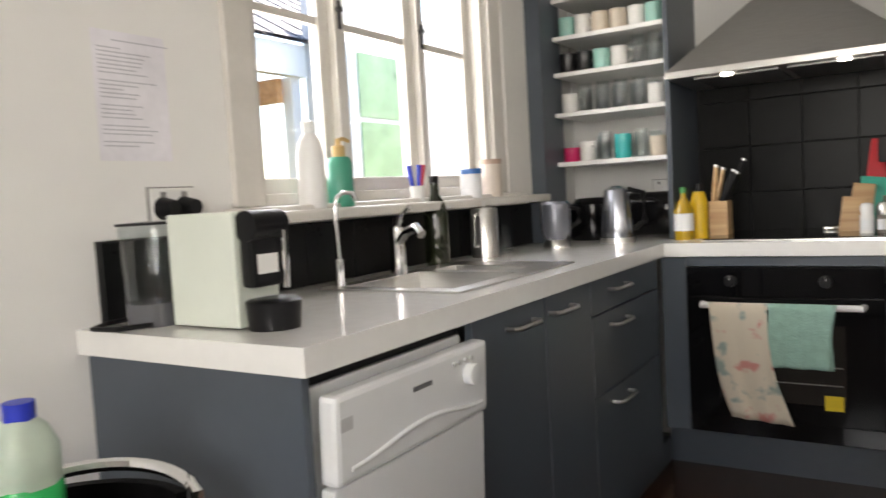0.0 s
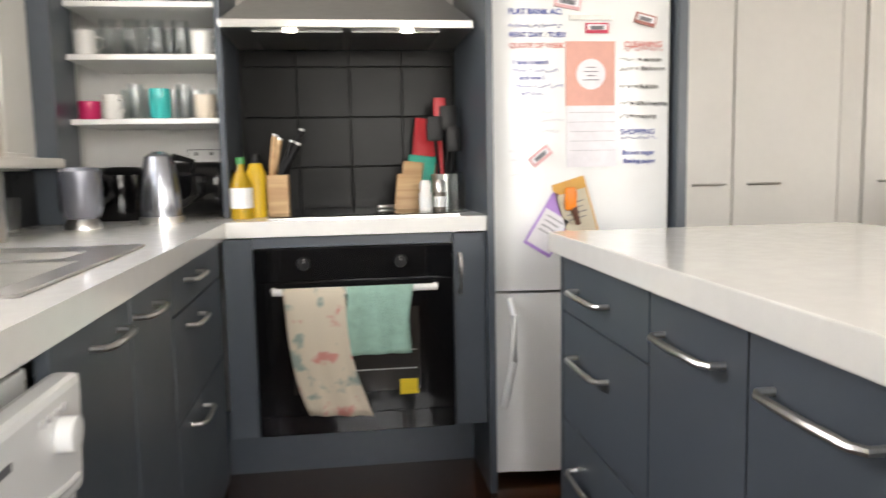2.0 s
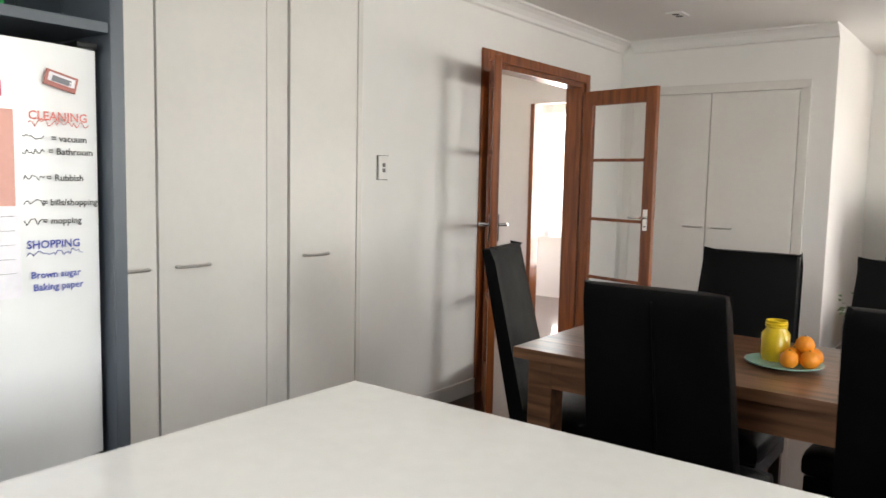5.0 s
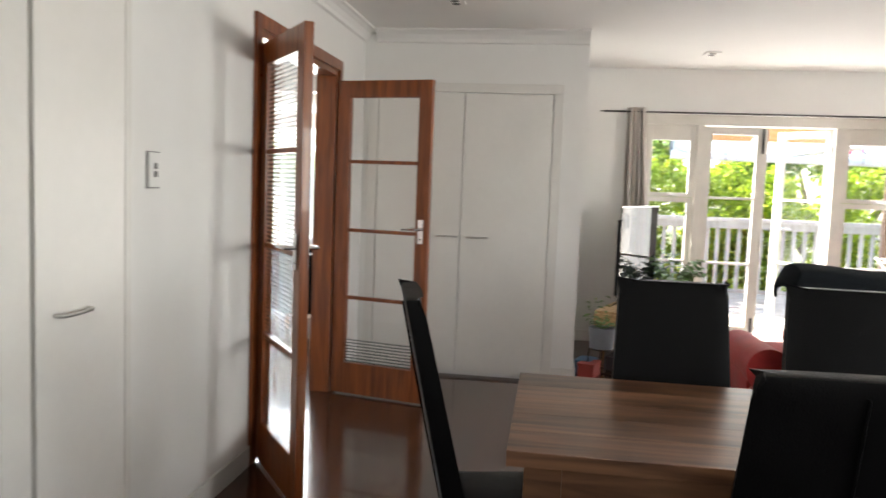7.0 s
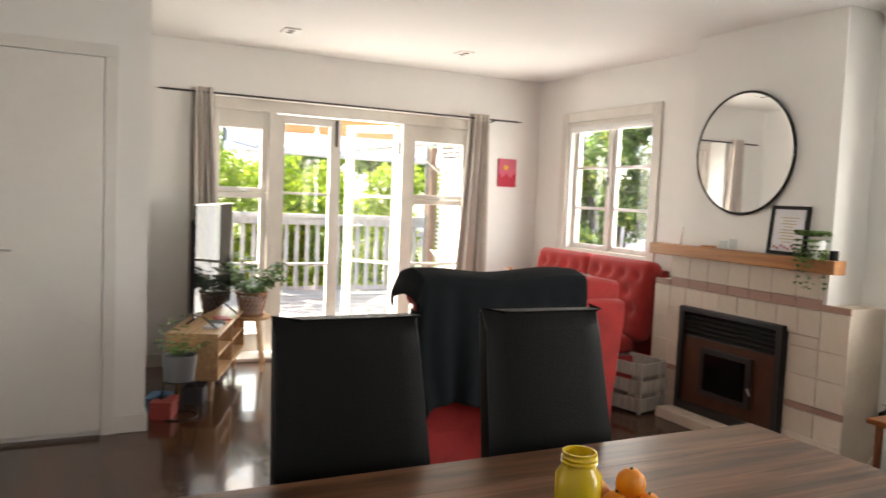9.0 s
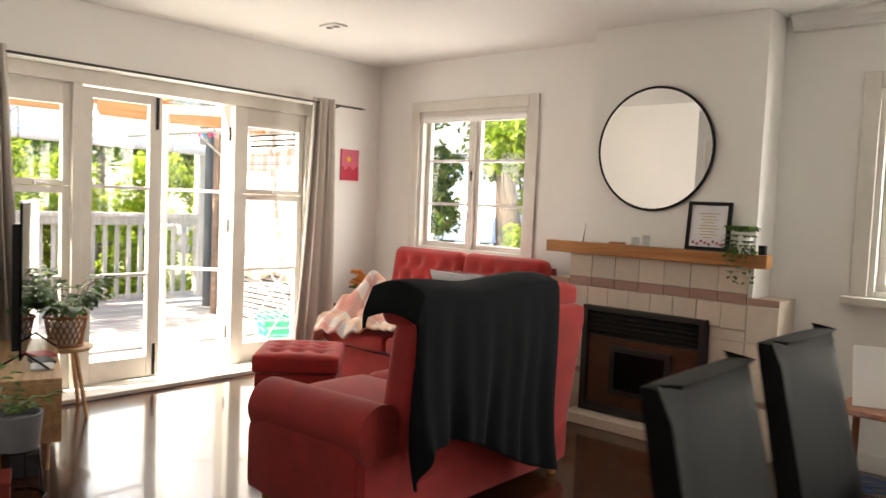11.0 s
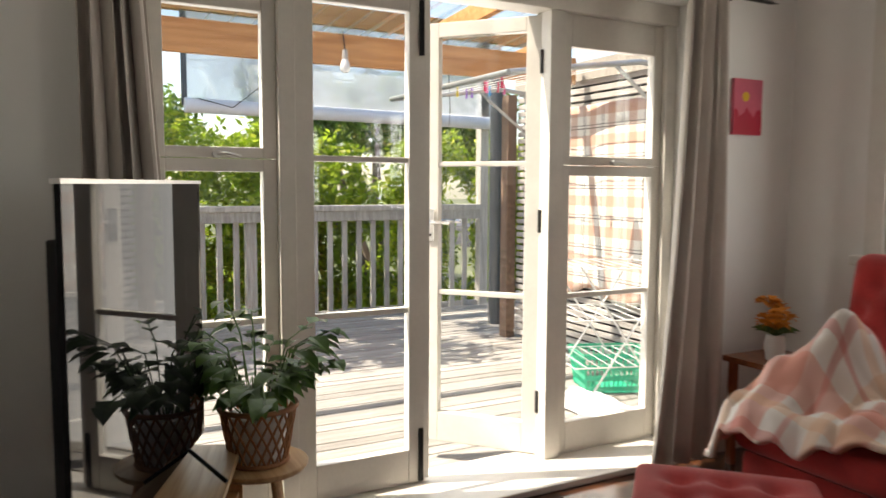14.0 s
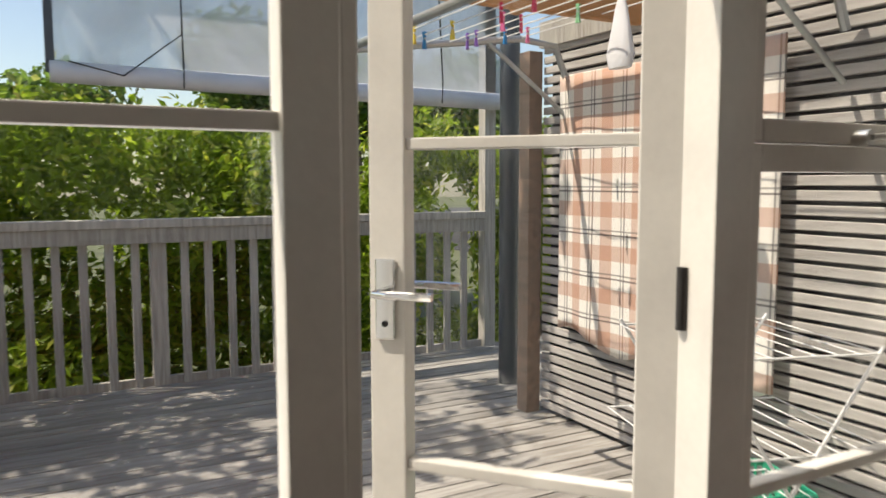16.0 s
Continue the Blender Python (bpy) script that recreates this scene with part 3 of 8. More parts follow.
# sink
sink = thing("kitchen_sink", "stainless steel one-and-a-half bowl sink in the worktop", "sink", (-0.27, -1.0, 0.92))
bm = bmesh.new()
def bowl(bm, x0, y0, x1, y1, depth):
    n = 0.03
    ring = lambda i, z: [bm.verts.new((x, y, z)) for x, y in ((x0 + i, y0 + i), (x1 - i, y0 + i), (x1 - i, y1 - i), (x0 + i, y1 - i))]
    a, b = ring(0, 0.923), ring(n, 0.92 - depth)
    for k in range(4):
        bm.faces.new((a[k], a[(k + 1) % 4], b[(k + 1) % 4], b[k]))
    bm.faces.new(b)
bowl(bm, -0.42, -1.30, -0.10, -0.97, 0.16)
bowl(bm, -0.40, -0.93, -0.14, -0.80, 0.12)
part("bowl", bm, STEEL, sink, world=True)
bm = bmesh.new()
for v in ((-0.475, -1.345, -0.42, -0.69), (-0.10, -1.345, -0.055, -0.69), (-0.42, -1.345, -0.10, -1.30), (-0.42, -0.97, -0.10, -0.93), (-0.42, -0.80, -0.10, -0.69), (-0.42, -0.93, -0.40, -0.80), (-0.14, -0.93, -0.10, -0.80)):
    box(bm, v[0], v[1], 0.9205, v[2], v[3], 0.925)
part("rim", bm, STEEL, sink, world=True)

# units under the left worktop
def unit(name, label, x0, y0, z0, x1, y1, z1, mat=GREY, group="kitchen base units"):
    u = thing(name, label, "cabinet", ((x0 + x1) / 2, (y0 + y1) / 2, z0), group=group)
    part("body", block(x0, y0, z0, x1, y1, z1), mat, u, world=True)
    return u


def front(u, v, h=None, out=(1, 0, 0), name="door"):
    d = part(name, block(*v), GREY, u, bevel=0.002, world=True)
    if h:
        bar_handle(d, h[0], h[1], Vector(out) * 0.03)
    return d


tagged(part("end_panel", block(-0.575, -1.912, 0, -0.012, -1.894, 0.871), GREY, bevel=0.002), "charcoal end panel of the kitchen bench", "panel")
u = unit("base_cabinet", "charcoal sink cabinet with two doors and bow handles", -0.57, -1.385, 0.10, -0.03, -0.69, 0.69)
front(u, (-0.028, -1.383, 0.11, -0.008, -1.013, 0.865), ((-0.008, -1.225, 0.82), (-0.008, -1.085, 0.82)))
front(u, (-0.028, -1.008, 0.11, -0.008, -0.692, 0.865), ((-0.008, -0.985, 0.82), (-0.008, -0.845, 0.82)))
u = unit("drawer_cabinet", "charcoal cabinet with three drawers and bow handles", -0.57, -0.688, 0.10, -0.03, 0.0, 0.87)
for z0, z1 in ((0.76, 0.865), (0.515, 0.755), (0.11, 0.51)):
    front(u, (-0.028, -0.686, z0, -0.008, -0.03, z1), ((-0.008, -0.54, z1 - 0.042), (-0.008, -0.39, z1 - 0.042)), name="drawer")
tagged(part("plinth", block(-0.10, -1.385, 0.0, -0.07, 0.285, 0.099), GREY), "charcoal kickboard under the bench units", "kickboard")
tagged(part("plinth", block(-0.07, 0.285, 0.0, 0.823, 0.305, 0.228), GREY), "charcoal kickboard under the oven", "kickboard")

dw = thing("dishwasher", "white freestanding dishwasher under the worktop, door ajar at the top", "dishwasher", (-0.28, -1.645, 0.0))
part("body", block(-0.56, -1.89, 0.02, -0.03, -1.40, 0.84), WHITE, dw, bevel=0.004, world=True)
tilt = Matrix.Translation((-0.02, -1.645, 0.135)) @ pose(0, 0, 0, 0, 2.2, 0)
bm = block(-0.008, -0.245, -0.02, 0.02, 0.245, 0.545, m=tilt)
door = part("door", bm, WHITE, dw, bevel=0.006, world=True)
bm = block(-0.008, -0.245, 0.55, 0.030, 0.245, 0.70, m=tilt)
panel = part("control_panel", bm, WHITE, dw, bevel=0.010, world=True)
bm = bmesh.new()
pts = [tilt @ Vector((0.0285 + 0.004 * math.sin(math.pi * k / 12), -0.21 + 0.43 * k / 12, 0.585 + 0.012 * math.cos(math.pi * (k / 12 - 0.5) * 2))) for k in range(13)]
bent(bm, pts, 0.005)
part("grip", bm, WHITE, panel, "moulded grip", smooth=True)
bm = bmesh.new()
tube(bm, tilt @ Vector((0.03, 0.165, 0.645)), tilt @ Vector((0.05, 0.165, 0.645)), 0.022, seg=20)
part("dial", bm, WHITE, panel, "round programme dial", bevel=0.002, smooth=True)
bm = bmesh.new()
for k in range(4):
    tube(bm, tilt @ Vector((0.03, 0.11 + 0.022 * k, 0.675)), tilt @ Vector((0.034, 0.11 + 0.022 * k, 0.675)), 0.005)
part("button", bm, material("dw_button", (0.5, 0.5, 0.5), 0.4), panel)
bm = block(0.030, -0.03, 0.655, 0.0312, 0.03, 0.664, m=tilt)
part("marking", bm, material("print_grey", (0.12, 0.12, 0.13), 0.5), panel)
bm = block(0.030, -0.235, 0.64, 0.0312, -0.205, 0.662, m=tilt)
part("marking", bm, bpy.data.materials["dw_button"], panel)
# black strip puts the gap's shade into colour
part("gap_strip", block(-0.05, -1.89, 0.842, -0.035, -1.40, 0.868), BLACK, dw, "black strip standing in for the shaded gap under the worktop", world=True)

# oven wall
u = unit("oven_cabinet", "charcoal oven housing with a narrow door at one side", 0.0, 0.02, 0.23, 0.83, 0.60, 0.70)
part("filler", block(0.0, -0.002, 0.23, 0.088, 0.018, 0.866), GREY, u, bevel=0.002, world=True)
part("top_rail", block(0.09, 0.0, 0.836, 0.715, 0.018, 0.868), GREY, u, world=True)
front(u, (0.718, -0.004, 0.235, 0.822, 0.016, 0.866), ((0.737, -0.004, 0.675), (0.737, -0.004, 0.80)), (0, -1, 0))
oven = thing("built_in_oven", "black glass built-in oven with two knobs and a clock", "oven", (0.40, 0.0, 0.235))
part("body", block(0.092, -0.012, 0.235, 0.714, 0.015, 0.833), BLACKGLASS, oven, bevel=0.003, world=True)
panel = part("control_panel", block(0.094, -0.016, 0.735, 0.712, -0.0125, 0.83), BLACKGLASS, oven, world=True)
od = part("oven_door", block(0.094, -0.024, 0.30, 0.712, -0.0125, 0.73), BLACKGLASS, oven, bevel=0.003, world=True)
bm = block(0.20, -0.0255, 0.37, 0.60, -0.0242, 0.64)
part("window", bm, material("oven_window", (0.02, 0.018, 0.016), 0.08), od, "dark inner window")
bm = bmesh.new()
for z in (0.44, 0.50):
    tube(bm, (0.21, -0.0262, z), (0.59, -0.0262, z), 0.0018, seg=6)
part("rack", bm, STEEL, od, "pale oven rack")
bm = bmesh.new()
bent(bm, [(0.15, -0.024, 0.705), (0.15, -0.06, 0.705), (0.655, -0.06, 0.705), (0.655, -0.024, 0.705)], 0.011)
part("handle", bm, WHITEP, od, "pale bar handle", smooth=True)
for x in (0.245, 0.545):
    kn = part("knob", rod_bm((x, -0.016, 0.785), (x, -0.038, 0.785), 0.022, 0.019, seg=20), BLACK, panel, "black oven knob", smooth=True)
    part("marking", block(x - 0.001, -0.0395, 0.79, x + 0.001, -0.0385, 0.803), WHITEP, kn)
part("sticker", block(0.535, -0.0265, 0.355, 0.592, -0.0246, 0.405), material("yellow_sticker", (0.75, 0.55, 0.02), 0.5), od, "yellow warning sticker")
hob = thing("cooktop", "black glass cooktop set into the worktop", "cooktop", (0.42, 0.3, 0.921))
part("glass", block(0.14, 0.05, 0.921, 0.74, 0.53, 0.929), BLACKGLASS, hob, bevel=0.002, world=True)
part("frame", block(0.135, 0.045, 0.9205, 0.745, 0.535, 0.925), STEEL, hob, world=True)

# tall panels, shelves and hood
for nm, v, lab in (("side_panel", (-0.578, 0.10, 0.921, -0.49, 0.30, H - 0.002), "charcoal tall cupboard panel beside the shelves"), ("side_panel", (-0.022, 0.20, 0.921, -0.002, 0.618, H - 0.002), "charcoal panel between shelves and cooktop"), ("side_panel", (0.825, -0.03, 0.0, 0.848, 0.618, H - 0.002), "charcoal panel between cooktop and fridge"), ("side_panel", (1.455, -0.03, 0.0, 1.488, 0.95, H - 0.002), "charcoal panel beside the fridge")):
    tall = thing("tall_cabinet_end", lab, "cabinet", ((v[0] + v[3]) / 2, (v[1] + v[4]) / 2, v[2]))
    part(nm, block(*v), GREY, tall, bevel=0.002, world=True)
    part("edging", block(v[0] + 0.001, v[1] - 0.0025, v[2] + 0.01, v[3] - 0.001, v[1] - 0.0003, v[5] - 0.01), GREY, tall, world=True)
shelves = thing("wall_shelves", "white open kitchen shelves full of cups", "shelf", (-0.25, 0.4, 1.24))
part("back", block(-0.489, 0.592, 0.921, -0.023, 0.617, H - 0.01), WHITEP, shelves, world=True)
SHELF_Z = (1.252, 1.458, 1.625, 1.775, 1.93)
for z in SHELF_Z:
    part("shelf", block(-0.489, 0.22, z - 0.018, -0.023, 0.59, z), WHITEP, shelves, bevel=0.002, world=True)

HOODSTEEL = material("hood_steel", (0.36, 0.355, 0.345), 0.36, 1.0, vary=0.06, scale=20, stretch=(1, 1, 12))
hood = thing("range_hood", "stainless steel canopy range hood over the cooktop", "range hood", (0.41, 0.35, 1.53))
bm = bmesh.new()
lo = [bm.verts.new(p) for p in ((0.005, 0.12, 1.552), (0.815, 0.12, 1.552), (0.815, 0.59, 1.552), (0.005, 0.59, 1.552))]
hi = [bm.verts.new(p) for p in ((0.28, 0.30, 1.80), (0.54, 0.30, 1.80), (0.54, 0.59, 1.80), (0.28, 0.59, 1.80))]
for k in range(4):
    bm.faces.new((lo[k], lo[(k + 1) % 4], hi[(k + 1) % 4], hi[k]))
bm.faces.new(lo[::-1])
bm.faces.new(hi)
part("canopy", bm, HOODSTEEL, hood, world=True)
part("rim", block(0.003, 0.118, 1.526, 0.817, 0.592, 1.553), STEEL, hood, bevel=0.003, world=True)
part("chimney", block(0.285, 0.305, 1.795, 0.535, 0.59, H - 0.002), HOODSTEEL, hood, world=True)
for x0 in (0.10, 0.42):
    part("filter", block(x0, 0.17, 1.520, x0 + 0.29, 0.54, 1.5255), material("filter_mesh", (0.25, 0.25, 0.25), 0.4, 0.9), hood, "metal grease filter", world=True)
for x in (0.22, 0.60):
    part("lamp", rod_bm((x, 0.15, 1.518), (x, 0.15, 1.5255), 0.02), material("hood_lamp", (1, 0.95, 0.85), 0.4, emit=3.0), hood, "small round lamp", world=True)

# fridge
fridge = thing("fridge", "white two-door fridge freezer covered in handwritten notes", "fridge", (1.147, 0.3, 0.0))
part("body", block(0.856, 0.06, 0.03, 1.438, 0.64, 1.60), WHITE, fridge, bevel=0.008, world=True)
def curved_door(z0, z1):
    bm = bmesh.new()
    n = 12
    cols = []
    for k in range(n + 1):
        u = k / n
        x = 0.853 + 0.588 * u
        y = -0.012 + 0.022 * (2 * u - 1) ** 4 - 0.008 * (1 - (2 * u - 1) ** 2)
        cols.append([bm.verts.new((x, y, z0)), bm.verts.new((x, y, z1)), bm.verts.new((x, 0.055, z1)), bm.verts.new((x, 0.055, z0))])
    for a, b in zip(cols, cols[1:]):
        for q in range(4):
            bm.faces.new((a[q], b[q], b[(q + 1) % 4], a[(q + 1) % 4]))
    bm.faces.new(cols[0])
    bm.faces.new(cols[-1][::-1])
    return bm
fd_top = part("top_door", curved_door(0.672, 1.61), WHITE, fridge, smooth=True, world=True)
fd_low = part("bottom_door", curved_door(0.06, 0.662), WHITE, fridge, smooth=True, world=True)
bm = bmesh.new()
bent(bm, [(0.90, -0.012, 0.645), (0.905, -0.05, 0.60), (0.90, -0.055, 0.45), (0.88, -0.03, 0.32), (0.875, -0.01, 0.29)], 0.013, 10)
part("handle", bm, WHITE, fd_low, "long curved white handle", smooth=True)
part("hinge_cap", block(1.39, -0.01, 1.611, 1.437, 0.05, 1.625), BLACK, fridge, bevel=0.003, world=True)

fc = thing("fridge_top_shelf", "charcoal open shelf over the fridge for glasses", "shelf", (1.15, 0.3, 1.645))
part("bottom", block(0.85, -0.03, 1.648, 1.453, 0.618, 1.672), GREY, fc, bevel=0.002, world=True)
part("back", block(0.85, 0.56, 1.673, 1.453, 0.618, H - 0.002), GREY, fc, world=True)

# pantry
pantry = thing("pantry_cupboard", "built-in pantry with tall plain cream doors", "cupboard", (2.4, 0.95, 0), kind="structure")
for x0, x1, h in ((1.565, 2.155, 1.97), (2.165, 2.685, 2.238), (2.82, 3.245, 2.90)):
    d = part("door", block(x0, 0.915, 0.04, x1, 0.944, 2.40), CREAM, pantry, bevel=0.002, world=True)
    bar_handle(d, (h, 0.915, 0.97), (h + 0.145, 0.915, 0.97), (0, -0.028, 0))
part("stile", block(2.695, 0.922, 0.0, 2.81, 0.946, 2.40), TRIM, pantry, bevel=0.002, world=True)
part("stile", block(3.255, 0.918, 0.0, 3.29, 0.948, 2.44), TRIM, pantry, bevel=0.004, world=True)
part("plinth", block(1.565, 0.93, 0.0, 3.25, 0.946, 0.036), TRIM, pantry, world=True)

# island
isl = thing("kitchen_island", "charcoal kitchen island with drawers and steel handles", "island", (1.25, -1.5, 0))
part("body", block(0.905, -2.33, 0.10, 1.60, -0.66, 0.87), GREY, isl, world=True)
part("plinth", block(0.95, -2.28, 0.0, 1.55, -0.72, 0.099), GREY, isl, world=True)
part("side_panel", block(0.884, -0.66, 0.0, 1.605, -0.642, 0.872), GREY, isl, world=True)
for y0, y1, rows in ((-1.170, -0.664, ((0.735, 0.865, 0.797), (0.475, 0.731, 0.645), (0.11, 0.471, 0.382))), (-1.488, -1.174, ((0.11, 0.865, 0.80),)), (-1.802, -1.492, ((0.11, 0.865, 0.80),)), (-2.328, -1.806, ((0.11, 0.865, 0.80),))):
    for z0, z1, hz in rows:
        d = part("drawer" if len(rows) > 1 else "door", block(0.884, y0, z0, 0.904, y1, z1), GREY, isl, bevel=0.002, world=True)
        yc = (y0 + y1) / 2 if len(rows) == 1 else -0.872
        bar_handle(d, (0.884, yc + 0.098, hz), (0.884, yc - 0.098, hz), (-0.03, 0, 0))
itop = thing("island_worktop", "white stone worktop on the kitchen island", "worktop", (1.25, -1.5, 0.873))
part("slab", block(0.855, -2.37, 0.873, 1.637, -0.63, 0.92), STONE, itop, bevel=0.003, world=True)

# ---- dining ----
table = thing("dining_table", "rustic dark-stained timber dining table with thick plank top", "table", (3.07, -1.165, 0))
PLANKS = 5
for k in range(PLANKS):
    w = 0.746 / PLANKS
    part("plank", block(2.70 + k * w + 0.0002, -1.975, 0.735, 2.70 + (k + 1) * w - 0.0002, -0.355, 0.772), TABLEWOOD, table, bevel=0.0012, world=True)
for v in ((2.74, -1.93, 0.64, 2.765, -0.40, 0.734), (3.38, -1.93, 0.64, 3.405, -0.40, 0.734), (2.765, -0.425, 0.64, 3.38, -0.40, 0.734), (2.765, -1.93, 0.64, 3.38, -1.905, 0.734)):
    part("apron", block(*v), TABLEWOOD, table, world=True)
for x in (2.735, 3.32):
    for y in (-1.935, -0.485):
        part("leg", block(x, y, 0.0, x + 0.09, y + 0.09, 0.735), TABLEWOOD, table, bevel=0.006, world=True)


def chair_parts(c):
    """A high-backed chair that faces +x, its base at the origin."""
    bm = bmesh.new()
    n, m = 14, 6
    grid = []
    for s in (0, 1):
        g = []
        for i in range(n + 1):
            u = i / n
            z = 0.40 + 0.672 * u
            lean = -0.185 - 0.155 * u
            half = 0.205 - 0.025 * u
            g.append([bm.verts.new((lean + (0.055 - 0.018 * u) * (s - 0.5) + 0.012 * (1 - (2 * j / m - 1) ** 2) * (1 if s else -0.6) * 0.6, (2 * j / m - 1) * half, z)) for j in range(m + 1)])
        grid.append(g)
    for s in (0, 1):
        for i in range(n):
            for j in range(m):
                bm.faces.new((grid[s][i][j], grid[s][i][j + 1], grid[s][i + 1][j + 1], grid[s][i + 1][j]))
    for i in range(n):
        for j in (0, m):
            bm.faces.new((grid[0][i][j], grid[0][i + 1][j], grid[1][i + 1][j], grid[1][i][j]))
    for j in range(m):
        for i in (0, n):
            bm.faces.new((grid[0][i][j], grid[0][i][j + 1], grid[1][i][j + 1], grid[1][i][j]))
    back = part("backrest", bm, LEATHER, c, bevel=0.009, smooth=True)
    bm = bmesh.new()
    bent(bm, [(-0.231, 0, 0.46), (-0.275, 0, 0.65), (-0.319, 0, 0.85), (-0.358, 0, 1.04)], 0.0035, 6)
    part("seam", bm, LEATHER, back)
    bm = bmesh.new()
    cushion(bm, -0.215, -0.21, 0.39, 0.225, 0.21, 0.475, 0.02, 0.03, 6)
    part("seat", bm, LEATHER, c, smooth=True)
    part("seat_frame", block(-0.20, -0.195, 0.33, 0.21, 0.195, 0.392), LEATHER, c, bevel=0.006)
    legm = bpy.data.materials.get("chair_leg") or material("chair_leg", (0.03, 0.015, 0.01), 0.4)
    for x, y in ((-0.20, -0.19), (-0.20, 0.15), (0.165, -0.19), (0.165, 0.15)):
        part("leg", block(x, y, 0, x + 0.04, y + 0.04, 0.335), legm, c, bevel=0.004)


chair = thing("dining_chair", "high-backed dining chair in black leather at the table", "chair", (3.345, -0.855, 0), 180, group="chairs round the table")
chair_parts(chair)
for x, y, rz in ((3.36, -1.40, 177), (2.70, -0.965, 2), (2.72, -1.61, -3), (3.17, -0.375, -77), (3.07, -2.25, 92)):
    copy_thing(chair, pose(x, y, 0, 0, 0, rz))

# ---- living room ----
love = thing("loveseat", "red velvet loveseat facing the deck doors", "sofa", (5.54, -2.225, 0), 0)
bm = bmesh.new()
cushion(bm, -0.36, -0.70, 0.06, 0.40, 0.70, 0.36, 0.0, 0.03, 6)
part("base", bm, RED, love, smooth=True)
for s in (-1, 1):
    y0, y1 = sorted((s * 0.005, s * 0.50))
    bm = bmesh.new()
    cushion(bm, -0.20, y0, 0.36, 0.43, y1, 0.47, 0.02, 0.05, 8)
    part("seat_cushion", bm, RED, love, smooth=True)
    bm = bmesh.new()
    cushion(bm, -0.32, s * 0.60 - 0.115, 0.06, 0.34, s * 0.60 + 0.115, 0.44, 0.0, 0.04, 6)
    tube(bm, (-0.34, s * 0.60, 0.44), (0.36, s * 0.60, 0.42), 0.12, seg=24)
    part("armrest", bm, RED, love, smooth=True)
bm = bmesh.new()
cushion(bm, -0.10, -0.70, -0.40, 0.08, 0.51, 0.36, 0.0, 0.05, 8)
bmesh.ops.transform(bm, matrix=pose(-0.30, 0, 0.52, 0, -8, 0), verts=bm.verts)
part("backrest", bm, RED, love, smooth=True)
bm = bmesh.new()
cushion(bm, -0.40, -0.69, 0.83, -0.19, 0.51, 0.975, 0.01, 0.06, 8)
part("head_cushion", bm, RED, love, "soft top roll with piping", smooth=True)
for x in (-0.32, 0.34):
    for y in (-0.62, 0.62):
        part("foot", rod_bm((x, y, 0), (x, y, 0.07), 0.02, 0.028), MANTEL, love)

sofa = thing("sofa", "red velvet two-seat sofa with buttoned back cushions", "sofa", (6.70, -3.55, 0))
bm = bmesh.new()
cushion(bm, -0.63, -0.42, 0.07, 0.60, 0.44, 0.32, 0.0, 0.03, 6)
part("base", bm, RED, sofa, smooth=True)
for s in (-1, 1):
    x0, x1 = sorted((s * 0.004 - 0.015, s * 0.62 - 0.015))
    bm = bmesh.new()
    cushion(bm, x0, -0.28, 0.32, x1, 0.49, 0.455, 0.03, 0.05, 10)
    part("seat_cushion", bm, RED, sofa, smooth=True)
    bm = bmesh.new()
    x0, x1 = sorted((s * 0.003, s * 0.70))
    cushion(bm, x0, -0.27, -0.08, x1, 0.30, 0.08, 0.035, 0.06, 36, [(x0 + 0.12 + 0.15 * i + (0.075 if j % 2 else 0) - 0.02, -0.15 + 0.12 * j) for j in range(3) for i in range(4)])
    bmesh.ops.transform(bm, matrix=pose(0, -0.33, 0.71, -80, 0, 0), verts=bm.verts)
    part("back_cushion", bm, RED, sofa, "buttoned red velvet cushion", smooth=True)
bm = bmesh.new()
cushion(bm, -0.70, -0.52, 0.20, 0.70, -0.38, 0.93, 0.0, 0.05, 6)
part("backrest", bm, RED, sofa, smooth=True)
for x in (-0.55, 0.52):
    for y in (-0.36, 0.38):
        part("foot", rod_bm((x, y, 0), (x, y, 0.075), 0.02, 0.028), MANTEL, sofa)

ott = thing("ottoman", "red velvet box ottoman with a buttoned lid", "ottoman", (6.815, -2.50, 0), 45)
bm = bmesh.new()
cushion(bm, -0.235, -0.235, 0.05, 0.235, 0.235, 0.31, 0.0, 0.012, 4)
part("box", bm, RED, ott, smooth=True)
bm = bmesh.new()
cushion(bm, -0.25, -0.25, 0.312, 0.25, 0.25, 0.42, 0.025, 0.025, 26, [(x, y) for x in (-0.12, 0.0, 0.12) for y in (-0.12, 0.0, 0.12)])
part("lid", bm, RED, ott, "buttoned velvet lid", smooth=True)
for x in (-0.2, 0.2):
    for y in (-0.2, 0.2):
        part("foot", rod_bm((x, y, 0), (x, y, 0.055), 0.02), BLACK, ott)

# ---- outdoors ----
GRASS = material("ground_earth", (0.10, 0.11, 0.05), 0.95, vary=0.5, scale=0.8)
structure("ground", block(-60, -80, -0.75, 90, 60, -0.60), GRASS, "rough grassy ground round the house", "ground")
deck = thing("deck", "weathered grey timber deck with sunlit boards", "deck", (10.3, -3.0, -0.06), kind="structure")
part("joists", block(8.28, -6.4, -0.58, 12.62, 3.0, -0.10), RAILW, deck, world=True)
board = mesh_of("board", block(-0.044, -4.65, -0.032, 0.044, 4.65, 0), DECK, 0.003)
x, k = 8.33, 0
while x < 12.6:
    piece("board", board, deck, (x - 10.3, 1.3, 0.002 * (k % 3)))
    x, k = x + 0.0945, k + 1
rail = thing("balustrade", "weathered timber balustrade along the deck's edge", "fence", (12.55, -2.4, -0.06))
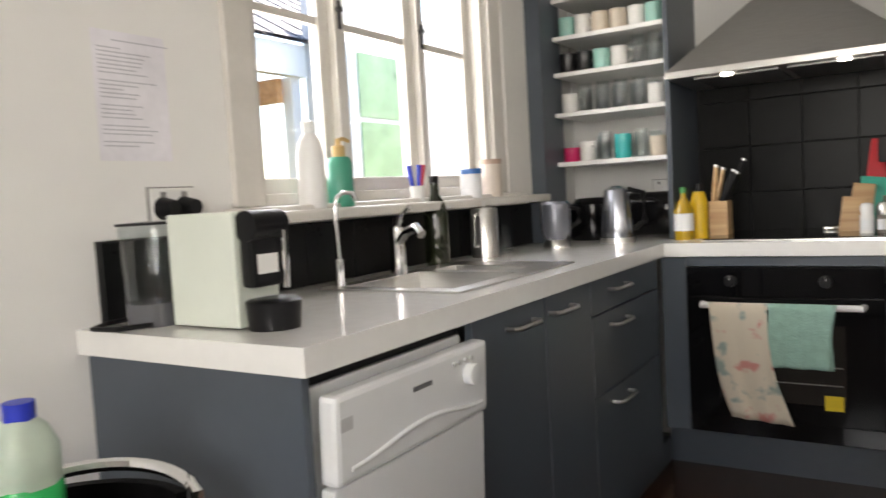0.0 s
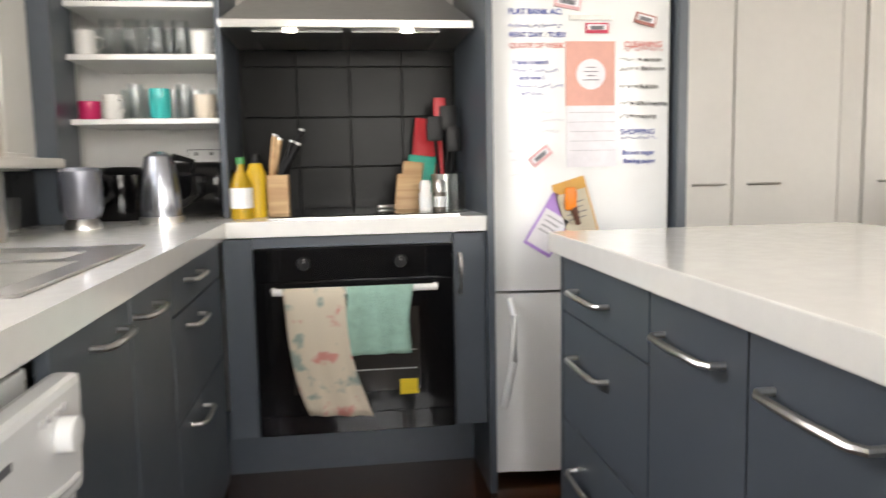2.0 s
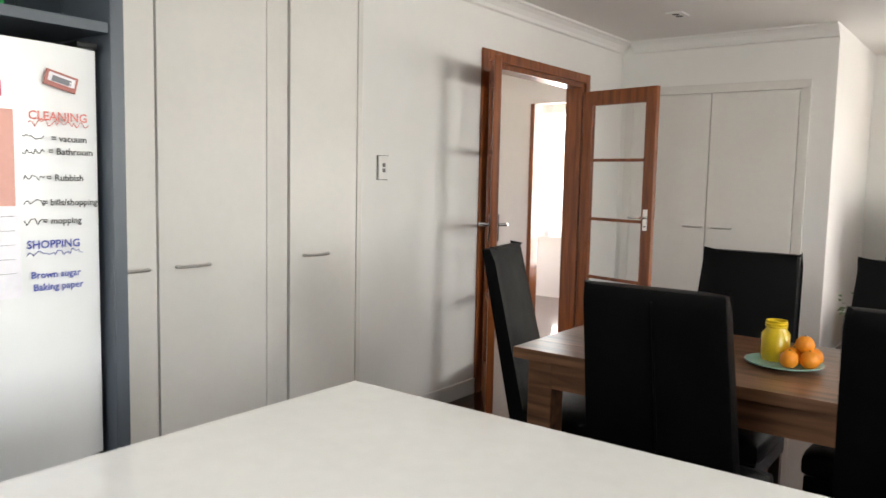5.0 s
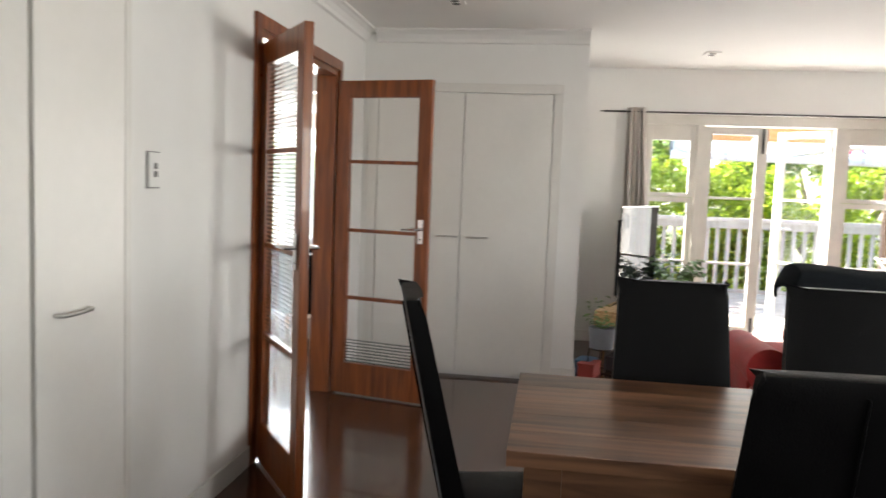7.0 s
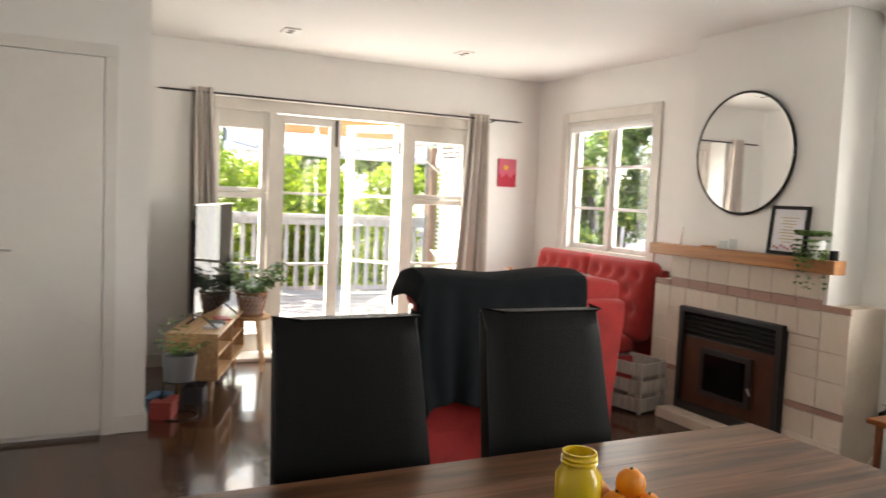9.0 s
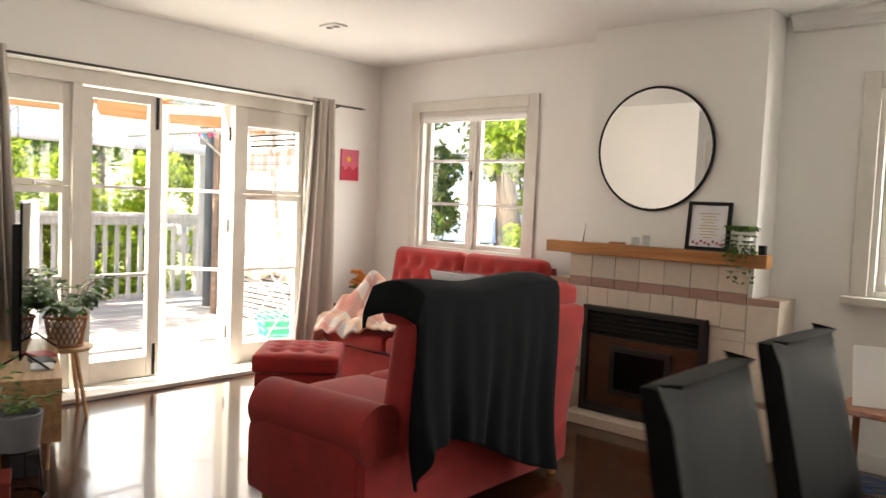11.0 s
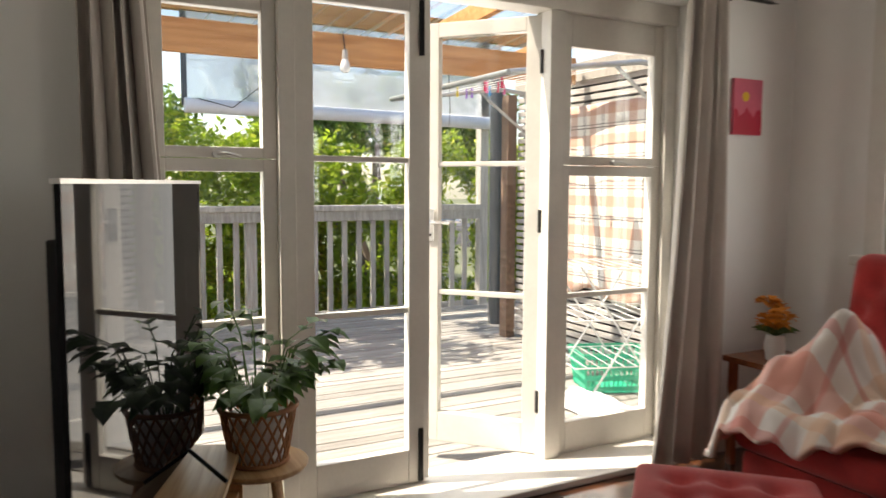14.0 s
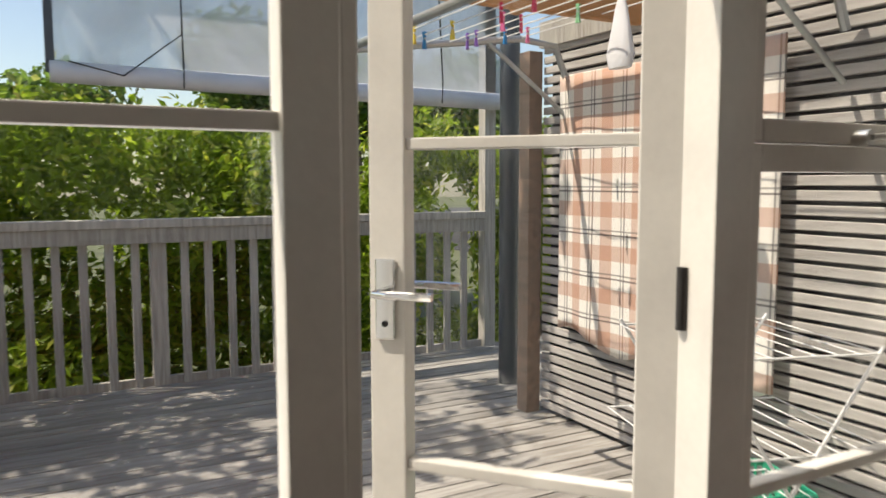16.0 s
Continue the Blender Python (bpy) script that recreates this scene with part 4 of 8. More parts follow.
part("top_rail", block(12.47, -5.15, 0.985, 12.60, 3.0, 1.04), RAILW, rail, bevel=0.006, world=True)
part("rail", block(12.485, -5.15, 0.885, 12.514, 3.0, 0.984), RAILW, rail, bevel=0.004, world=True)
part("fascia", block(12.547, -5.15, -0.20, 12.585, 3.0, -0.005), RAILW, rail, bevel=0.004, world=True)
bal = mesh_of("baluster", block(-0.014, -0.026, 0, 0.014, 0.026, 0.95), RAILW, 0.003)
y = -4.972
while y < 3.0:
    if abs(y + 2.68) > 0.06:
        piece("baluster", bal, rail, (12.53 - 12.55, y + 2.4, 0.0))
    y += 0.152

# fireplace
fp = thing("fireplace", "cream tiled fireplace surround with rose tile bands", "fireplace", (5.2, -3.88, 0))
part("core", block(4.492, -4.138, 0.0, 4.86, -3.868, 0.878), LIGHTGROUT, fp, world=True)
part("core", block(5.665, -4.138, 0.0, 5.94, -3.868, 0.878), LIGHTGROUT, fp, world=True)
part("core", block(4.86, -4.138, 0.735, 5.665, -3.868, 0.878), LIGHTGROUT, fp, world=True)
part("core", block(4.665, -3.869, 0.878, 5.795, -3.864, 1.05), LIGHTGROUT, fp, world=True)
part("hearth", block(4.845, -3.868, 0.0, 5.70, -3.70, 0.065), TILE, fp, "cream hearth slab", bevel=0.006, world=True)
part("hearth_block", block(4.54, -3.868, 0.0, 4.84, -3.64, 0.10), TILEB, fp, "rose tiled hearth block", bevel=0.006, world=True)
def tile_row(x0, x1, z0, z1, y, n, mat):
    w = (x1 - x0) / n
    me = mesh_of("tile", block(-w / 2 + 0.0012, 0, 0.0012, w / 2 - 0.0012, 0.012, z1 - z0 - 0.0012), mat, 0.002, seg=1)
    for k in range(n):
        piece("tile", me, fp, (x0 + w * (k + 0.5) - 5.2, y + 3.88, z0))
tile_row(4.665, 5.795, 0.905, 1.05, -3.864, 7, TILE)
tile_row(4.665, 5.795, 0.845, 0.903, -3.868, 7, TILEB)
tile_row(4.49, 4.66, 0.845, 0.885, -3.868, 1, TILEB)
tile_row(5.80, 5.945, 0.845, 0.885, -3.868, 1, TILEB)
tile_row(4.66, 5.80, 0.70, 0.843, -3.868, 8, TILE)
for z0, z1 in ((0.0, 0.15), (0.15, 0.285), (0.325, 0.48), (0.48, 0.635), (0.635, 0.843)):
    tile_row(4.49, 4.66, z0, z1, -3.868, 1, TILE)
    tile_row(4.66, 4.855, z0, min(z1, 0.698), -3.868, 1, TILE)
    tile_row(5.67, 5.80, z0, min(z1, 0.698), -3.868, 1, TILE)
    tile_row(5.80, 5.945, z0, z1, -3.868, 1, TILE)
tile_row(4.49, 4.855, 0.287, 0.323, -3.868, 2, TILEB)
tile_row(5.67, 5.945, 0.287, 0.323, -3.868, 2, TILEB)
mantel = thing("mantel_shelf", "thick honey-stained timber mantel shelf", "mantel", (5.24, -3.83, 1.05))
part("beam", block(4.545, -3.868, 1.052, 5.935, -3.775, 1.125), MANTEL, mantel, bevel=0.006, world=True)
stove = thing("wood_burner", "black and brown cast iron fireplace insert with louvred grille", "stove", (5.26, -3.87, 0.07))
part("body", block(4.865, -4.05, 0.068, 5.66, -3.872, 0.732), IRON, stove, bevel=0.004, world=True)
for v in ((4.865, 0.068, 4.904, 0.732), (5.621, 0.068, 5.66, 0.732), (4.905, 0.70, 5.62, 0.732), (4.905, 0.068, 5.62, 0.12)):
    part("surround_bar", block(v[0], -3.871, v[1], v[2], -3.815, v[3]), IRON, stove, bevel=0.004, world=True)
for k in range(5):
    part("louvre", block(4.905, -0.02, -0.004, 5.62, 0.02, 0.004, m=Matrix.Translation((0, -3.848, 0.565 + 0.029 * k)) @ Matrix.Rotation(radians(-35), 4, "X")), IRON, stove, world=True)
part("face", block(4.906, -3.86, 0.122, 5.619, -3.838, 0.548), FIREDOOR, stove, "brown enamelled face", bevel=0.004, world=True)
sd = part("door", block(5.06, -3.836, 0.20, 5.46, -3.815, 0.50), IRON, stove, bevel=0.008, world=True)
part("window", block(5.10, -3.817, 0.235, 5.42, -3.812, 0.465), BLACKGLASS, sd, "sooty glass")
bm = bmesh.new()
bent(bm, [(5.055, -3.82, 0.335), (5.05, -3.785, 0.33), (5.02, -3.775, 0.295)], 0.006)
part("handle", bm, CHROME, sd, "small chrome handle", smooth=True)

mirror = thing("wall_mirror", "large round mirror with a thin black metal rim", "mirror", (5.262, -3.86, 1.705))
def disc(r, y0, y1, seg=64):
    bm = bmesh.new()
    tube(bm, (0, y0, 0), (0, y1, 0), r, seg=seg)
    return bm
tilt = pose(5.262, -3.858, 1.705)
mirror.matrix_basis = tilt
part("glass", disc(0.357, 0.0, 0.008), MIRROR, mirror, "silvered mirror glass")
bm = bmesh.new()
pts = [(0.362 * math.cos(a), 0.004, 0.362 * math.sin(a)) for a in [2 * math.pi * k / 64 for k in range(65)]]
bent(bm, pts, 0.009)
part("rim", bm, BLACK, mirror, "thin black rim", smooth=True)

# curtains on a rod
rodt = thing("curtain_rod", "thin dark metal curtain rod with pointed ends", "curtain rod", (7.84, -2.36, 2.065))
part("bar", rod_bm((7.84, -3.84, 2.065), (7.84, -0.86, 2.065), 0.008), IRON, rodt, world=True)
for y, s in ((-3.84, -1), (-0.86, 1)):
    part("finial", rod_bm((7.84, y, 2.065), (7.84, y + s * 0.06, 2.065), 0.009, 0.001), IRON, rodt, world=True)
for y in (-3.62, -1.08):
    part("bracket", rod_bm((7.84, y, 2.06), (7.93, y, 2.05), 0.006), IRON, rodt, world=True)
def curtain(y0, y1, yb0, yb1, label, seed):
    rnd = random.Random(seed)
    c = thing("curtain", label, "curtain", (7.84, (y0 + y1) / 2, 0.05))
    bm = bmesh.new()
    cols, rows_ = 60, 22
    g = []
    for j in range(rows_ + 1):
        v = j / rows_
        row = []
        for i in range(cols + 1):
            u = i / cols
            ya, yb = y0 + (yb0 - y0) * v, y1 + (yb1 - y1) * v
            fold = math.sin(u * math.pi * 2 * 4.5 + 0.5 * math.sin(3 * v)) * (0.030 + 0.018 * v) + 0.012 * math.sin(u * 29 + v * 3)
            row.append(bm.verts.new((7.835 + fold, ya + (yb - ya) * u + 0.01 * math.sin(u * 40), 2.10 - 2.06 * v)))
        g.append(row)
    for j in range(rows_):
        for i in range(cols):
            bm.faces.new((g[j][i], g[j][i + 1], g[j + 1][i + 1], g[j + 1][i]))
    ob = part("drape", bm, CURTAIN, c, smooth=True, world=True)
    s = ob.modifiers.new("thickness", "SOLIDIFY")
    s.thickness = 0.004
curtain(-1.20, -1.05, -1.33, -1.05, "grey-beige curtain drawn aside behind the television", 1)
curtain(-3.56, -3.38, -3.62, -3.24, "grey-beige curtain drawn aside beside the deck doors", 2)

pic = thing("wall_picture", "small pink and red painting of a sun over hills", "picture", (7.925, -3.80, 1.48))
YP0, YP1 = -3.905, -3.72
part("canvas", block(7.912, YP0, 1.483, 7.928, YP1, 1.735), material("pink_paint", (0.62, 0.12, 0.18), 0.7, vary=0.12), pic, world=True)
bm = bmesh.new()
n = 16
loz = [bm.verts.new((7.9108, YP0 + (YP1 - YP0) * k / n, 1.485)) for k in range(n + 1)]
hiz = [bm.verts.new((7.9108, YP0 + (YP1 - YP0) * k / n, 1.585 + 0.018 * math.sin(k * 0.9) + 0.008 * math.sin(k * 2.3))) for k in range(n + 1)]
for k in range(n):
    bm.faces.new((loz[k], loz[k + 1], hiz[k + 1], hiz[k]))
part("hill", bm, material("red_paint", (0.50, 0.02, 0.05), 0.7), pic, "red painted hills", world=True)
part("sun_shape", rod_bm((7.9105, -3.795, 1.655), (7.9115, -3.795, 1.655), 0.022, seg=24), material("yellow_paint", (0.75, 0.45, 0.03), 0.7), pic, "yellow painted sun", world=True)

# television and its unit
tvu = thing("tv_unit", "pine television unit with open shelves on splayed legs", "tv unit", (6.82, -0.94, 0), -20)
for v in ((0, -0.16, 0.15, 1.08, 0.16, 0.17), (0, -0.16, 0.43, 1.08, 0.16, 0.45), (0.02, -0.15, 0.29, 1.06, 0.15, 0.305)):
    part("shelf", block(*v), PINE, tvu, bevel=0.003)
for x in (0.0, 0.53, 1.06):
    part("side_panel", block(x, -0.16, 0.171, x + 0.02, 0.16, 0.429), PINE, tvu, bevel=0.002)
part("back", block(0.021, 0.145, 0.172, 1.059, 0.158, 0.428), PINE, tvu)
for x in (0.10, 0.98):
    for y in (-0.10, 0.10):
        part("leg", rod_bm((x - 0.02 if x < 0.5 else x + 0.02, y, 0), (x, y, 0.15), 0.012, 0.018), PINE, tvu)
tv = thing("television", "black flat-screen television on the pine unit", "television", (6.90, -0.95, 0.45), -24.6)
part("screen", block(0.0, -0.012, 0.075, 0.90, 0.0, 0.80), SCREEN, tv, bevel=0.002)
part("back_shell", block(0.04, 0.0, 0.11, 0.86, 0.035, 0.70), BLACK, tv, bevel=0.006)
part("bezel", block(-0.004, -0.015, 0.797, 0.904, 0.004, 0.806), STEEL, tv, "pale top edge")
for x in (0.16, 0.74):
    bm = bmesh.new()
    bent(bm, [(x - 0.05, -0.12, 0.006), (x, -0.006, 0.08), (x + 0.05, 0.10, 0.006)], 0.006)
    part("foot", bm, BLACK, tv, smooth=True)

# ---- plants ----
def leaf_card(bm, at, tip, width, droop=0.3):
    """A pointed leaf of six faces from its stalk to its tip, folded along the rib."""
    a, b = Vector(at), Vector(tip)
    d = b - a
    side = d.cross(Vector((0, 0, 1)))
    side = (side.normalized() if side.length > 1e-5 else Vector((1, 0, 0))) * width
    up = Vector((0, 0, 1)) * d.length * 0.12
    rib = [bm.verts.new(a + d * u - Vector((0, 0, 1)) * d.length * droop * u * u) for u in (0, 0.35, 0.7, 1)]
    for s in (1, -1):
        e1, e2 = (bm.verts.new(a + d * u + side * s * k + up - Vector((0, 0, 1)) * d.length * droop * u * u) for u, k in ((0.3, 1.0), (0.68, 0.7)))
        bm.faces.new((rib[0], e1, rib[1]))
        bm.faces.new((rib[1], e1, e2, rib[2]))
        bm.faces.new((rib[2], e2, rib[3]))


plant = thing("potted_plant", "leafy ivy in a woven basket pot on a wooden stool", "plant", (7.74, -1.50, 0.0))
stool_top = 0.40
for a in (1.3, 3.4, 5.5):
    part("stool_leg", rod_bm((0.19 * math.cos(a), 0.19 * math.sin(a), 0), (0.09 * math.cos(a), 0.09 * math.sin(a), stool_top - 0.02), 0.011, 0.014), PINE, plant)
part("stool_seat", turned([(0.0, -0.02), (0.14, -0.02), (0.15, -0.01), (0.15, 0.0), (0.0, 0.0)], (0, 0, stool_top), 24), PINE, plant, smooth=True)
BASKET = material("woven_cane", (0.30, 0.13, 0.05), 0.7, vary=0.3, scale=12)
bm = bmesh.new()
for k in range(20):
    for s in (-1, 1):
        pts = [((0.085 + 0.03 * v) * math.cos(2 * math.pi * k / 20 + s * v * 0.8), (0.085 + 0.03 * v) * math.sin(2 * math.pi * k / 20 + s * v * 0.8), stool_top + 0.005 + 0.17 * v) for v in (0, 0.25, 0.5, 0.75, 1)]
        bent(bm, pts, 0.004, 5)
for z, r in ((0.008, 0.087), (0.176, 0.117)):
    bent(bm, [(r * math.cos(a), r * math.sin(a), stool_top + z) for a in [2 * math.pi * k / 24 for k in range(25)]], 0.008, 6)
part("basket", bm, BASKET, plant, "open-woven cane basket", smooth=True)
part("pot", turned([(0.0, 0.005), (0.072, 0.005), (0.09, 0.15), (0.075, 0.15), (0.0, 0.135)], (0, 0, stool_top), 20), WHITEP, plant, smooth=True)
rnd = random.Random(5)
bm, bs = bmesh.new(), bmesh.new()
for k in range(34):
    a, reach, h = rnd.uniform(0, 6.28), rnd.uniform(0.08, 0.30), rnd.uniform(0.10, 0.34)
    p0 = Vector((0.03 * math.cos(a), 0.03 * math.sin(a), stool_top + 0.13))
    p2 = Vector((reach * math.cos(a), reach * math.sin(a), stool_top + 0.13 + h))
    p1 = (p0 + p2) / 2 + Vector((0, 0, 0.09))
    bent(bs, [p0, p1, p2], 0.0025, 5)
    for j in range(5):
        u = 0.35 + 0.65 * j / 4
        p = p0 * (1 - u) ** 2 + p1 * 2 * u * (1 - u) + p2 * u * u
        b = a + rnd.uniform(-1.4, 1.4)
        l = rnd.uniform(0.06, 0.10)
        leaf_card(bm, p, p + Vector((l * math.cos(b), l * math.sin(b), rnd.uniform(-0.02, 0.03))), l * 0.42)
part("stem", bs, LEAF, plant)
part("foliage", bm, LEAF, plant, "glossy green ivy leaves")

gp = thing("potted_plant", "trailing plant in a grey pot on a wire stand", "plant", (6.60, -0.84, 0.0))
GREYPOT = material("grey_ceramic", (0.22, 0.235, 0.26), 0.5)
part("pot", turned([(0.0, 0.22), (0.085, 0.22), (0.10, 0.37), (0.088, 0.37), (0.085, 0.34), (0.0, 0.34)], seg=28), GREYPOT, gp, smooth=True)
bm = bmesh.new()
bent(bm, [(0.085 * math.cos(a), 0.085 * math.sin(a), 0.215) for a in [2 * math.pi * k / 20 for k in range(21)]], 0.004, 6)
bent(bm, [(0.11 * math.cos(a), 0.11 * math.sin(a), 0.005) for a in [2 * math.pi * k / 20 for k in range(21)]], 0.004, 6)
for k in range(4):
    a = k * math.pi / 2
    tube(bm, (0.11 * math.cos(a), 0.11 * math.sin(a), 0.005), (0.085 * math.cos(a), 0.085 * math.sin(a), 0.215), 0.004, seg=6)
part("stand", bm, BLACK, gp, "black wire stand")
bm = bmesh.new()
for k in range(9):
    a, reach, h = rnd.uniform(0, 6.28), rnd.uniform(0.05, 0.2), rnd.uniform(0.05, 0.25)
    p0, p2 = Vector((0, 0, 0.34)), Vector((reach * math.cos(a), reach * math.sin(a), 0.34 + h))
    for j in range(6):
        p = p0.lerp(p2, 0.3 + 0.7 * j / 5)
        b = rnd.uniform(0, 6.28)
        leaf_card(bm, p, p + Vector((0.06 * math.cos(b), 0.06 * math.sin(b), 0.01)), 0.016)
part("foliage", bm, LEAF, gp, "thin green leaves")

# ---- hall beyond the stained doors ----
PINKWALL = material("hall_paint", (0.78, 0.72, 0.68), 0.6, vary=0.03, scale=2)
wall_x("wall_hall_east", 7.2, 7.32, 1.07, 4.6, 0, H, [(1.15, 2.29, 0, 2.1)], PINKWALL, "pale hall wall with a bright doorway")
wall_x("wall_hall_west", 3.4, 3.5, 1.07, 4.6, 0, H, [], PINKWALL, "pale hall wall")
# opening out of view, added to backlight the blind
wall_y("wall_hall_north", 4.48, 4.6, 3.5, 7.2, 0, H, [(5.5, 7.1, 0.3, 2.1)], PINKWALL, "unseen pale hall wall with an assumed window")
wall_x("wall_bedroom_east", 8.15, 8.27, -0.52, 4.6, 0, H, [(0.55, 3.4, 0.80, 2.10)], PINKWALL, "pale bedroom wall with a wide window")
sheer = thing("sheer_curtain", "white sheer curtain drawn over the bedroom window", "curtain", (8.10, 2.0, 0.7))
bm = bmesh.new()
sg = [[bm.verts.new((8.10 + 0.02 * math.sin(i * 0.9), 0.45 + 3.05 * i / 90, z)) for i in range(91)] for z in (0.70, 2.2)]
for i in range(90):
    bm.faces.new((sg[0][i], sg[0][i + 1], sg[1][i + 1], sg[1][i]))
SHEER = bpy.data.materials.new("sheer_cloth")
SHEER.use_nodes = True
snt = SHEER.node_tree
stl, str_, smx = (snt.nodes.new(k) for k in ("ShaderNodeBsdfTranslucent", "ShaderNodeBsdfTransparent", "ShaderNodeMixShader"))
stl.inputs[0].default_value = (0.88, 0.88, 0.88, 1)
smx.inputs[0].default_value = 0.55
snt.links.new(str_.outputs[0], smx.inputs[1])
snt.links.new(stl.outputs[0], smx.inputs[2])
snt.links.new(smx.outputs[0], snt.nodes["Material Output"].inputs[0])
part("drape", bm, SHEER, sheer, smooth=True, world=True)
# blind out of view, added for striped reflections in the hall doors
hblind = thing("venetian_blind", "unseen white venetian blind, added to mirror its slats in the door glass", "blind", (6.3, 4.46, 0.3))
hslat = mesh_of("slat", block(-0.78, -0.011, -0.001, 0.78, 0.011, 0.001), WHITEP)
for k in range(62):
    piece("slat", hslat, hblind, (0.0, 0.0, 0.03 + 0.029 * k), rx=38)
tub = thing("tub_chair", "black leather tub chair in the bright bedroom", "chair", (7.72, 1.80, 0), 120)
bm = bmesh.new()
for r0, r1 in ((0.27, 0.33),):
    ring = [[bm.verts.new((r * math.cos(a), r * math.sin(a), z)) for a in [math.pi * (0.05 + 1.4 * k / 16) for k in range(17)]] for r, z in ((r1, 0.2), (r1, 0.70), (r0, 0.72), (r0, 0.2))]
    for q in range(4):
        for k in range(16):
            bm.faces.new((ring[q][k], ring[q][k + 1], ring[(q + 1) % 4][k + 1], ring[(q + 1) % 4][k]))
    for k in (0, 16):
        bm.faces.new([ring[q][k] for q in range(4)])
part("backrest", bm, LEATHER, tub, smooth=True)
part("seat", turned([(0, 0.16), (0.26, 0.16), (0.27, 0.36), (0.24, 0.40), (0, 0.41)], seg=28), LEATHER, tub, smooth=True)
for a in (0.6, 2.2, 3.8, 5.4):
    part("leg", rod_bm((0.22 * math.cos(a), 0.22 * math.sin(a), 0), (0.2 * math.cos(a), 0.2 * math.sin(a), 0.17), 0.015), MANTEL, tub)
hd = thing("door_5", "pale hall door with a small knob", "door", (7.19, 2.95, 0), kind="structure")
part("leaf", block(7.165, 2.72, 0.01, 7.198, 3.42, 2.0), material("pale_door", (0.62, 0.60, 0.60), 0.4), hd, bevel=0.003, world=True)
part("knob", rod_bm((7.165, 2.80, 1.02), (7.12, 2.80, 1.02), 0.018, 0.024), STEEL, hd, world=True)
hf = thing("door_frame", "stained timber frame round the hall doorway", "door frame", (7.19, 1.7, 0), kind="structure")
part("jamb", block(7.185, 2.24, 0, 7.325, 2.288, 2.098), DOORWOOD, hf, world=True)

# ---- pergola, screen and garden ----
pergola = thing("pergola", "timber veranda beams and rafters under clear roofing", "pergola", (10.0, -2.4, -0.06), kind="structure")
part("beam", block(9.99, -4.45, 1.985, 10.04, 3.0, 2.175), BEAM, pergola, "orange-brown timber beam", bevel=0.004, world=True)
part("beam", block(8.275, -4.45, 2.28, 8.32, 3.0, 2.40), BEAM, pergola, bevel=0.004, world=True)
for y in (-4.2, -3.3, 0.6, 1.5):
    m = Matrix.Translation((8.33, y, 2.36)) @ Matrix.Rotation(math.atan2(0.17, 2.2), 4, "Y")
    part("rafter", block(0, 0, -0.06, 2.33, 0.045, 0.05, m=m), BEAM, pergola, bevel=0.003, world=True)
bm = bmesh.new()
n = 150
rows_ = []
for x, z in ((8.2, 2.47), (10.75, 2.27)):
    rows_.append([bm.verts.new((x, -4.6 + 7.6 * k / n, z + 0.012 * math.sin(k * math.pi * 0.66))) for k in range(n + 1)])
for k in range(n):
    bm.faces.new((rows_[0][k], rows_[0][k + 1], rows_[1][k + 1], rows_[1][k]))
CLEARROOF = glass("clear_roofing", (0.86, 0.86, 0.84), 0.3)
sheet = part("roof_sheet", bm, CLEARROOF, pergola, "clear corrugated roofing", smooth=True, world=True)
sheet.visible_shadow = False
part("post", block(10.88, -4.53, -0.06, 10.98, -4.44, 2.0), wood("post_timber", (0.14, 0.09, 0.065), (0.26, 0.17, 0.12), 0.7), pergola, "brown timber post", bevel=0.004, world=True)
PIPE = material("dark_pipe", (0.05, 0.06, 0.07), 0.4)
pipe = thing("downpipe", "dark grey plastic downpipe at the deck corner", "downpipe", (11.5, -4.72, -0.06))
part("pipe", rod_bm((11.5, -4.72, -0.06), (11.5, -4.72, 2.4), 0.065, seg=20), PIPE, pipe, smooth=True, world=True)

screen = thing("slat_screen", "weathered horizontal slat screen along the deck", "screen", (9.55, -4.55, -0.06))
# near-black sheet paints the shade in the gaps between slats
part("backing", block(8.28, -4.64, -0.06, 10.88, -4.60, 2.05), material("screen_shadow", (0.045, 0.045, 0.05), 0.9), screen, "dark sheet standing in for the shade between the slats", world=True)
SLAT = wood("weathered_slat", (0.30, 0.28, 0.26), (0.50, 0.47, 0.44), 0.8, 3.0, 0, spread=0.15, streak=18)
slat = mesh_of("slat", block(-1.26, -0.012, 0, 1.33, 0.012, 0.039), SLAT, 0.003, seg=1)
for k in range(37):
    piece("slat", slat, screen, (0.0, 0.0, 0.03 + 0.056 * k))
part("top_board", block(8.28, -4.57, 2.02, 10.9, -4.52, 2.16), RAILW, screen, world=True)

